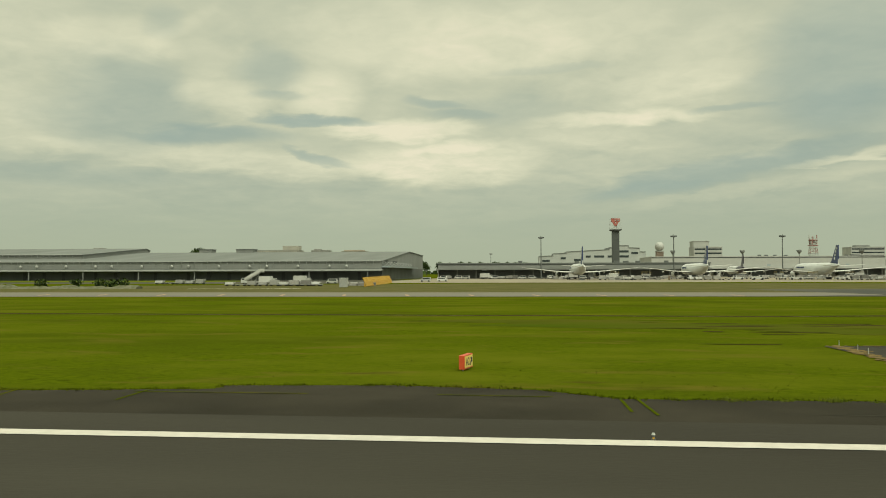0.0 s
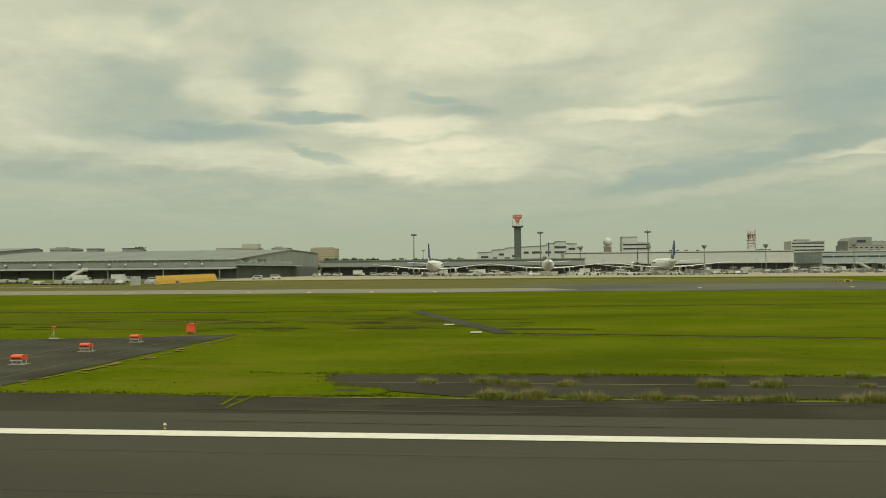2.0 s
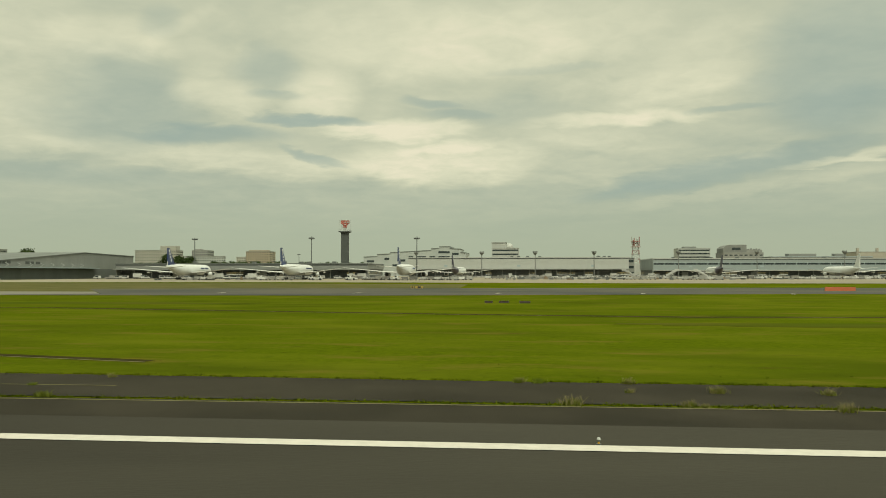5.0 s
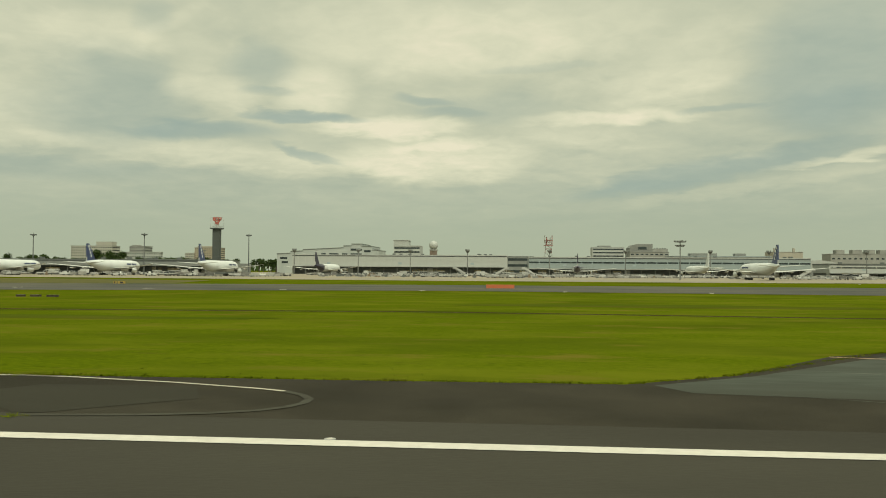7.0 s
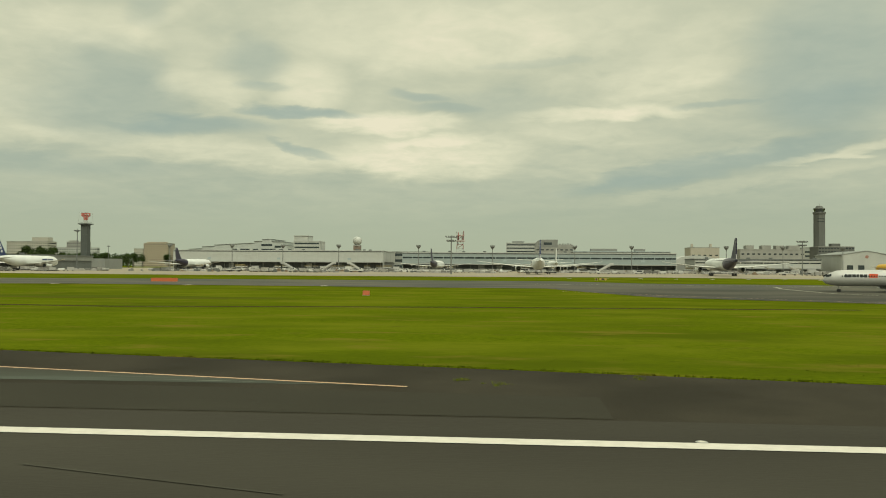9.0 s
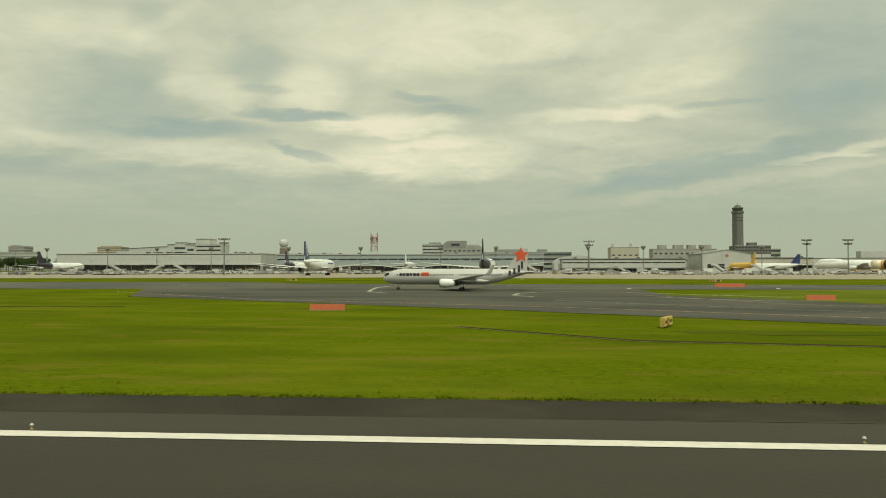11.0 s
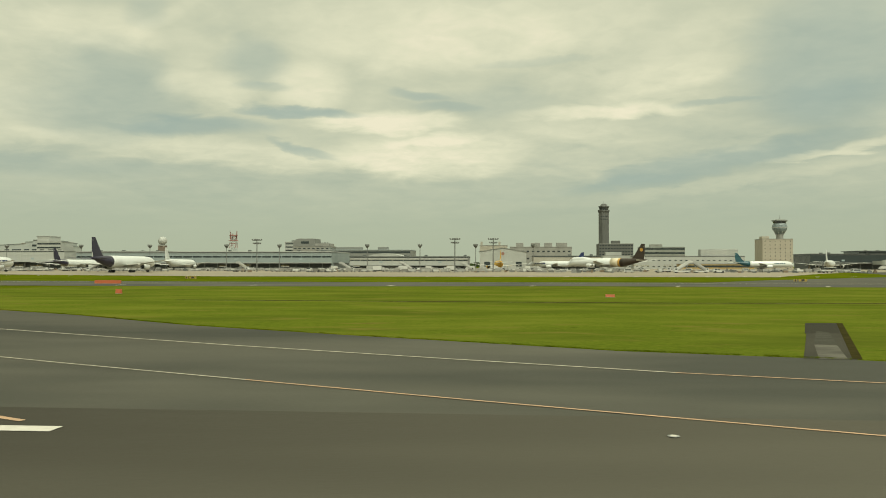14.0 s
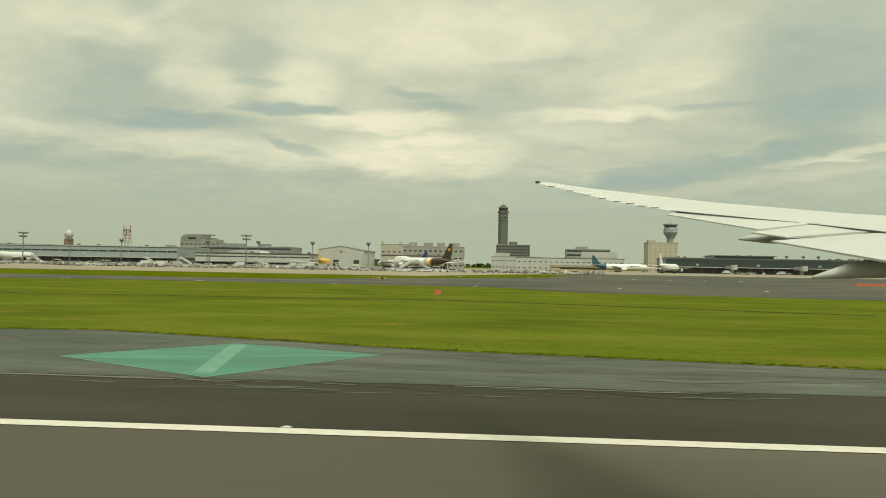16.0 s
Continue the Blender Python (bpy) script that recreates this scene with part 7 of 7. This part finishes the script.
protos = [van(), box_truck(), dolly_train(4, COVER), stairs(), loader(), tug(), pallet_stack(4), dolly_train(5, VEH_GREY)]
rv = random.Random(21)
keep_clear = [(o.matrix_basis.translation.x, o.matrix_basis.translation.y) for o in scene.objects if o.name.startswith("aircraft") and o.parent is None]
used, places = [], []
zones = ((-54, 112, 478, 508, 58, (0, 0, 1, 2, 6, 0, 1)), (20, 180, 400, 470, 24, (2, 4, 5, 7, 6)), (150, 320, 560, 715, 46, (2, 6, 2, 0, 4, 7, 1)),
         (200, 330, 440, 540, 14, (4, 2, 7, 6)), (320, 565, 480, 700, 90, (2, 6, 6, 4, 7, 0, 5, 2)), (565, 740, 430, 690, 80, (2, 6, 4, 6, 7, 0, 1, 5)),
         (740, 900, 420, 560, 28, (4, 2, 7, 5, 0, 6)), (1060, 1400, 740, 822, 40, (0, 1, 2, 5, 0, 6)))
for x0, x1, y0, y1, n, mixk in zones:
    for _ in range(n):
        for _try in range(30):
            x, y = rv.uniform(x0, x1), rv.uniform(y0, y1)
            if all(math.hypot(x - a, y - c) > 30 or abs(x - a) > 12 and abs(x - a) < 26 and math.hypot(x - a, y - c) > 20 for a, c in keep_clear) and all(math.hypot(x - a, (y - c)) > 11 for a, c in used):
                used.append((x, y))
                places.append((rv.choice(mixk), x, y, rv.choice((0, 0, 180, 180, 25, -20, 90, 160))))
                break
places += [(3, 802, 412, 10), (3, 812, 416, 195), (5, 821.8, 420, 180), (3, -113, 326, 20), (1, -90, 322, 0), (0, -80, 330, 180), (7, -150, 322, 0), (7, -112, 300, 0), (2, -92, 301, 0), (2, -78, 299, 180), (6, -70, 303, 0), (1, -101, 312, 0), (0, -64, 352, 0), (0, -45, 360, 180), (0, -38, 366, 0),
           (3, 277, 512, 180), (3, 301, 515, 0), (3, 320, 512, 180), (3, 470, 470, 0), (3, 545, 520, 160), (3, 605, 560, 180), (3, 655, 500, 200), (3, 690, 540, 170)]
seen = set()
for k, x, y, rz in places:
    m = pose(x, y, ground_z(y) + 0.065, 0, 0, rz)
    if k not in seen:
        seen.add(k)
        protos[k].matrix_basis = m
    else:
        copy_thing(protos[k], m)
for k, t in enumerate(protos):
    if k not in seen:
        t.matrix_basis = pose(500 + 9 * k, 560, GZ + 0.065)

# yellow jet blast fence and the store container beside it
FENCE_YELLOW = mat("ochre_fence_paint", (0.44, 0.255, 0.018), (0.36, 0.21, 0.018), 0.6, 0.6)
bf = thing("blast_fence", "long yellow ribbed steel jet blast fence", "blast fence", pose(-58, 287, ground_z(300)) @ Matrix.Diagonal((1, 1, 0.85, 1)))
me = mesh_of(loft(BM(), [[(0, y, 0), (0.9, y, 0), (0.35, y, 2.0), (-0.5, y, 3.9), (-0.7, y, 3.8), (0.1, y, 1.9)] for y in (0, 0.35)]), FENCE_YELLOW, "rib")
for i in range(29):
    piece("rib", me, bf, (0, i * 2, 0.02 * i))
part("deflector_plate", loft(BM(), [[(0.75, y, 0.1 + 0.01 * y), (0.83, y, 0.1 + 0.01 * y), (0.28, y, 2.0 + 0.01 * y), (-0.5, y, 3.75 + 0.01 * y), (-0.6, y, 3.7 + 0.01 * y), (0.2, y, 1.95 + 0.01 * y)] for y in (0, 57)]), FENCE_YELLOW, bf)
sc = thing("store_container", "white steel storage container beside the fence", "container", pose(-66, 283, ground_z(283)))
part("box", box(BM(), 0, 2.7, 0, 2.5, 0.1, 3.4), CLAD_WHITE, sc)
me = mesh_of(box(BM(), 0, 0.1, -0.06, 0, 0.2, 3.3), CLAD, "rib")
for i in range(7):
    piece("rib", me, sc, (0.12 + i * 0.38, 0, 0))
for x, y in ((-176, 281), (-162, 280), (-153, 280), (-149.6, 281.5), (-146, 283)):
    t = thing("shrub", "dark green rounded shrub by the yard", "shrub", pose(x, y, ground_z(y)), group="shrubs by the yard")
    c = leaf_clump(random.Random(int(-x)), 2.2, 160, 0.75)
    bmesh.ops.translate(c, verts=c.verts, vec=(0, 0, 1.6))
    part("foliage", c, LEAF, t)
    part("stem", tube(BM(), 0, 0, 0, 1.4, 0.12, 0.06, 6), BARK, t)
hb, rh = BM(), random.Random(3)
rows_ = []
for i in range(45):
    x, k = -186 + 1.2 * i, 0.55 + 0.45 * math.sin(i * 0.5) * math.sin(i * 0.17 + 1)
    rows_.append([(x, 270 + u * 5 + rh.uniform(-0.3, 0.3), ground_z(270 + u * 5) - 0.1 + v * (0.5 + k) * rh.uniform(0.7, 1.25)) for u, v in ((-0.6, 0), (-0.35, 0.6), (-0.1, 1.0), (0.2, 0.85), (0.5, 0.4), (0.7, 0))])
loft(hb, rows_)
tagged(part("rubble_heap", hb, mat("grey_rubble", (0.15, 0.14, 0.105), (0.075, 0.085, 0.04), 0.5, 0.95, bump=0.5, fine=5, spec=0.1)), "long low heap of grey rubble and weeds", "rubble", kind="structure")
sheet("white_kerb", [(-114, 265.2), (-76, 268.6), (-76, 270), (-114, 266.4)], 0.12, LINE_WHITE, "pale concrete kerb strip before the yard", "kerb")

# small freight, cones, chocks and carts scattered over the apron
rc = random.Random(44)
for m_, n, lab in ((DARKSTEEL, 420, "dark small carts and boxes scattered over the apron"), (mat("grey_freight", (0.24, 0.24, 0.225), (0.12, 0.125, 0.12), 0.35, 0.7), 300, "grey freight boxes scattered over the apron"), (mat("brown_cardboard", (0.20, 0.15, 0.10), (0.15, 0.115, 0.08), 0.6, 0.8), 200, "brown freight boxes scattered over the apron")):
    b = BM()
    for _ in range(n):
        x0, x1, y0, y1, _n, _m = rc.choice(zones[:7])
        x, y = rc.uniform(x0, x1), rc.uniform(y0, y1)
        if any(math.hypot(x - p, y - q) < 9 for p, q in used) or any(math.hypot(x - p, y - q) < 34 for p, q in keep_clear):
            continue
        z, w, h = ground_z(y) + 0.062, rc.uniform(0.4, 1.6), rc.uniform(0.35, 1.3)
        box(b, x - w, x + w, y - 0.7, y + 0.7, z, z + h)
        if rc.random() < 0.6:
            box(b, x - w * 0.5, x + w * 0.4, y - 0.5, y + 0.5, z + h, z + h * 1.6)
    tagged(part("apron_clutter", b, m_), lab, "freight", kind="stuff")

# ---- weeds and grass tufts ----
def blades(name, spots, material, label, category, hmin, hmax, spread, per, seed, lean=0.35, width=0.035):
    """Clumps of bent blades, two triangles each, round the given spots (x, y, size)."""
    r = np.random.default_rng(seed)
    pts = np.array(spots)
    n = len(pts) * per
    c = np.repeat(pts, per, axis=0)
    off = r.normal(0, 1, (n, 2)) * spread * c[:, 2:3]
    h = r.uniform(hmin, hmax, n) * c[:, 2]
    base = np.stack([c[:, 0] + off[:, 0], c[:, 1] + off[:, 1], np.zeros(n)], 1)
    q = np.clip((base[:, 1] - 170) / 240, 0, 1)
    base[:, 2] = 2.6 * q * q * (3 - 2 * q) + 0.02
    a = r.uniform(0, 6.283, n)
    side = np.stack([np.cos(a), np.sin(a), np.zeros(n)], 1) * (width * (0.6 + 0.8 * r.random(n)) * np.sqrt(c[:, 2]))[:, None]
    tip = base + np.stack([r.normal(0, lean, n) * h, r.normal(0, lean, n) * h, h], 1)
    mid = base * 0.5 + tip * 0.5 + np.stack([np.zeros(n), np.zeros(n), 0.10 * h], 1)
    v = np.stack([base - side, base + side, mid + side * 0.7, mid - side * 0.7, tip], 1).reshape(-1, 3)
    i = np.arange(n)[:, None] * 5
    quads = (i + np.array([[0, 1, 2, 3]])).tolist()
    tris = (i + np.array([[3, 2, 4]])).tolist()
    me = bpy.data.meshes.new(name)
    me.from_pydata(v.tolist(), [], quads + tris)
    me.materials.append(material)
    return tagged(new(name, me), label, category, kind="stuff")


rg = random.Random(77)
WEED_DRY = mat("dry_seed_heads", (0.25, 0.21, 0.105), (0.17, 0.15, 0.055), 1.2, 1.0, spec=0.0)
# weeds on the overgrown strip
spots = []
for x, y, n, s in ((171.9, 38.3, 5, 0.6), (175.5, 38.9, 9, 0.75), (179.1, 38.6, 5, 0.9), (180.4, 38.7, 5, 0.9), (151.6, 38.2, 3, 0.6), (154.2, 38.8, 12, 0.55), (154.6, 36.2, 3, 0.35),
                   (159.0, 42.7, 2, 0.6), (160.0, 42.6, 3, 0.75), (160.7, 42.6, 2, 0.5), (161.7, 42.5, 2, 0.7), (163.1, 42.6, 3, 0.8), (174.3, 43.9, 5, 0.8), (175.7, 44, 5, 0.9),
                   (76.6, 38.1, 9, 1.0), (78.5, 38.2, 11, 1.0), (80.9, 37.9, 7, 0.95), (72.7, 43.0, 2, 0.8), (73.3, 43.1, 2, 0.8), (75.9, 43.2, 5, 0.9), (76.6, 42.9, 3, 0.7), (77.9, 42.6, 4, 0.8), (80.3, 42.5, 4, 0.8),
                   (108.2, 42.6, 6, 0.95), (109.8, 42.7, 3, 0.7), (111.7, 42.8, 5, 0.9), (111.7, 37.9, 7, 0.95), (113.2, 38.4, 6, 0.9), (115.9, 38.0, 11, 1.0), (117.6, 37.9, 8, 1.0), (118.3, 38.0, 3, 0.6),
                   (118.9, 38.0, 3, 0.5), (120.3, 38.2, 3, 0.8), (121.2, 42.9, 5, 0.9), (122.2, 42.9, 3, 1.0), (123.2, 42.8, 4, 0.7), (114.6, 43.5, 5, 0.95), (115.3, 43.9, 4, 1.0), (102.9, 42.6, 6, 0.8), (101.9, 42.3, 4, 0.7), (110.3, 37.9, 4, 0.5)):
    spots += [(x + rg.gauss(0, 0.32), y + rg.gauss(0, 0.14), s * rg.uniform(0.75, 1.1)) for _ in range(n)]
for i in range(44):
    x, y = rg.choice((rg.uniform(81, 108), rg.uniform(81, 108), rg.uniform(123, 140))), rg.choice((38.0, 38.1, 42.7, 42.7, 46.2))
    sz = rg.uniform(0.5, 1.0)
    spots += [(x + rg.gauss(0, 0.35), y + rg.gauss(0, 0.12), sz * rg.uniform(0.8, 1.1)) for _ in range(rg.randint(2, 6))]
for i in range(150):
    x = rg.uniform(76, 258)
    if 140 < x < 171:
        continue
    y = rg.choice((38.2, 38.3, 42.8, 46.2)) + rg.gauss(0, 0.2)
    if x < 165:
        continue
    if math.sin(x * 0.21) + math.sin(x * 0.083 + 1) > 0.1:
        spots.append((x, y, rg.uniform(0.4, 1.0)))
blades("roadside_weeds", spots, WEED, "ragged green weeds along the cracked strip", "weeds", 0.10, 0.40, 0.20, 150, 1, lean=0.5, width=0.016)
blades("seed_heads", [s for s in spots if rg.random() < 0.55], WEED_DRY, "pale dry seed heads over the weeds", "weeds", 0.22, 0.62, 0.24, 90, 2, lean=0.48, width=0.010)
spots = []
for i in range(430):
    x = rg.uniform(553, 636)
    y = rg.choice((42.4, 43.2, 44.2, 45.4, 46.2)) + rg.gauss(0, 0.3)
    if x > 625 and y > 46 - (x - 625) * 0.45:
        continue
    spots.append((x, y, rg.uniform(0.55, 1.05)))
for i in range(200):
    spots.append((rg.uniform(555, 603), rg.uniform(39.6, 42.2), rg.uniform(0.5, 0.95)))
for i in range(300):
    x = rg.uniform(556, 632)
    if math.sin(x * 1.3) + math.sin(x * 0.41 + 2) < (-1.3 if x < 604 else 0.1):
        continue
    spots.append((x, 38.75 + rg.gauss(0, 0.16), rg.uniform(0.5, 0.95)))
for x, y in ((601.2, 68.8), (606, 68), (636.3, 47.4), (635.5, 47.2)):
    spots += [(x + rg.gauss(0, 0.5), y + rg.gauss(0, 0.2), 0.85) for _ in range(5)]
for x, y, n in ((638.6, 46.2, 3), (644.9, 39.0, 4), (647.5, 39.0, 6), (650, 38.9, 2), (652.2, 38.8, 6), (653.6, 38.8, 6), (654.4, 36.0, 2), (641.7, 38.9, 3), (637.6, 38.8, 3), (635.2, 38.8, 5), (662.7, 30.2, 1)):
    spots += [(x + rg.gauss(0, 0.35), y + rg.gauss(0, 0.15), 0.75) for _ in range(n)]
blades("roadside_weeds", spots, WEED, "thick tall green weeds along the shoulder", "weeds", 0.12, 0.44, 0.28, 150, 3, lean=0.5, width=0.016)
blades("seed_heads", [s for s in spots if rg.random() < 0.4], WEED_DRY, "pale dry seed heads over the weeds", "weeds", 0.22, 0.60, 0.28, 50, 4, lean=0.48, width=0.010)
spots = []
for x, y in ((283.5, 39.6), (282.9, 35.9), (290.7, 32.6), (277.2, 30.2), (275.7, 44.4), (283, 44.7), (415.5, 44.4), (417.3, 42.9), (424.8, 46.2), (270, 39.4), (274, 39), (279, 37.4), (287, 34)):
    spots += [(x + rg.gauss(0, 0.4), y + rg.gauss(0, 0.2), rg.uniform(0.35, 0.8)) for _ in range(5)]
for x, y, n, c in ((9.4, 39.4, 6, 0.8), (10.2, 39.4, 4, 0.6), (14.2, 39.5, 8, 1.0), (18.4, 39.3, 7, 1.1), (19.9, 39.2, 6, 0.9), (21.3, 39.2, 5, 0.7), (22.4, 39.4, 6, 0.9), (24.9, 37.1, 6, 0.9), (64.8, 36.8, 5, 0.5), (64.9, 35.6, 3, 0.35), (62, 38.2, 5, 0.5), (67.5, 38.2, 6, 0.6), (70.8, 38.8, 6, 0.6), (66.4, 45.2, 6, 0.6), (7.0, 39.4, 5, 0.5), (12.0, 39.4, 5, 0.5), (16.4, 39.4, 5, 0.6)):
    spots += [(x + rg.gauss(0, 0.3), y + rg.gauss(0, 0.1), c * rg.uniform(0.7, 1.1)) for _ in range(n)]
blades("crack_weeds", spots, WEED, "low weeds growing from cracks in the asphalt", "weeds", 0.08, 0.3, 0.2, 26, 9, width=0.018)
# grass edge that creeps over the shoulder, and tufts in the mown field
edge = [(-60, 39.6), (-27.4, 39.6), (-16.5, 41.2), (-16.3, 42.5), (-7.1, 43.3), (0.5, 42.2), (4.5, 39.5), (24, 39.6)]
edge2 = [(50.5, 39.0), (70, 38.2), (118, 38.0), (190, 38.5), (261, 38.5)]
edge3 = [(66, 46.9), (111, 46.7), (138, 47.8), (165, 47.9), (194, 47.1), (260, 45.2), (298, 45.5), (317, 45.9), (324, 50.7), (339, 66.4), (359, 60.7), (387, 54.8), (413.8, 50), (437.5, 45.5), (470, 40.7), (500, 38.5), (553, 38.4)]
edge4 = [(448.5, 173), (527, 122), (573.7, 88.2), (593, 71.4), (615, 56.6), (625, 49)]
edge5 = [(597.6, 135.8), (648.3, 107.4), (665.5, 96.9), (686, 81.4), (703, 71.9), (714, 66.2), (726.5, 59.6), (739, 56), (751.5, 51.4), (763, 48.4), (775, 46.3), (792, 43.6), (810, 68), (818, 68.8), (848, 58.8), (876, 53.7), (920, 46.5), (970, 40)]
spots = []
for e in (edge, edge2, edge3, edge4, edge5) + MATS_OF_GRASS[1:]:
    for (xa, ya), (xb, yb) in zip(e, e[1:]):
        d = math.hypot(xb - xa, yb - ya)
        for _ in range(int(d * 5)):
            k = rg.random()
            spots.append((xa + (xb - xa) * k, ya + (yb - ya) * k + rg.gauss(0.12, 0.16), rg.uniform(0.5, 1.3)))
blades("grass_edge", spots, GRASS, "uneven grass edge creeping over the asphalt", "grass", 0.04, 0.12, 0.2, 14, 5, width=0.03, lean=0.8)
spots = []
for i in range(26000):
    x = rg.uniform(-60, 960)
    y = 39.5 + 60 * rg.random() ** 1.8
    spots.append((x, y, rg.uniform(0.5, 1.1)))


def on_grass(x, y):
    """True where the mown field lies, clear of pads, strips and taxiways."""
    if 23 < x < 51.5 and y < 77:
        return False
    if 64 < x < 262 and y < 48.2:
        return False
    if -18 < x < 5 and y < 43.6:
        return False
    for e in (edge3, edge5):
        for (xa, ya), (xb, yb) in zip(e, e[1:]):
            if xa <= x <= xb:
                return y > ya + (yb - ya) * (x - xa) / (xb - xa)
    if 448 < x < 642:
        for (xa, ya), (xb, yb) in zip(edge4, edge4[1:]):
            if xa <= x <= xb:
                return y < ya + (yb - ya) * (x - xa) / (xb - xa) - 0.5
        return False
    return x < 600


spots = [s for s in spots if s[1] < 56 and on_grass(s[0], s[1]) and rg.random() < 0.35]
blades("grass_tufts", spots, GRASS, "short uneven tufts in the mown grass", "grass", 0.03, 0.07, 0.45, 9, 6, width=0.03, lean=1.8)

# ---- one scale for the whole place ----
for ob in list(scene.objects):
    if ob.parent is None and ob.type in {"MESH", "EMPTY"}:
        ob.matrix_basis = Matrix.Scale(SCALE, 4) @ ob.matrix_basis
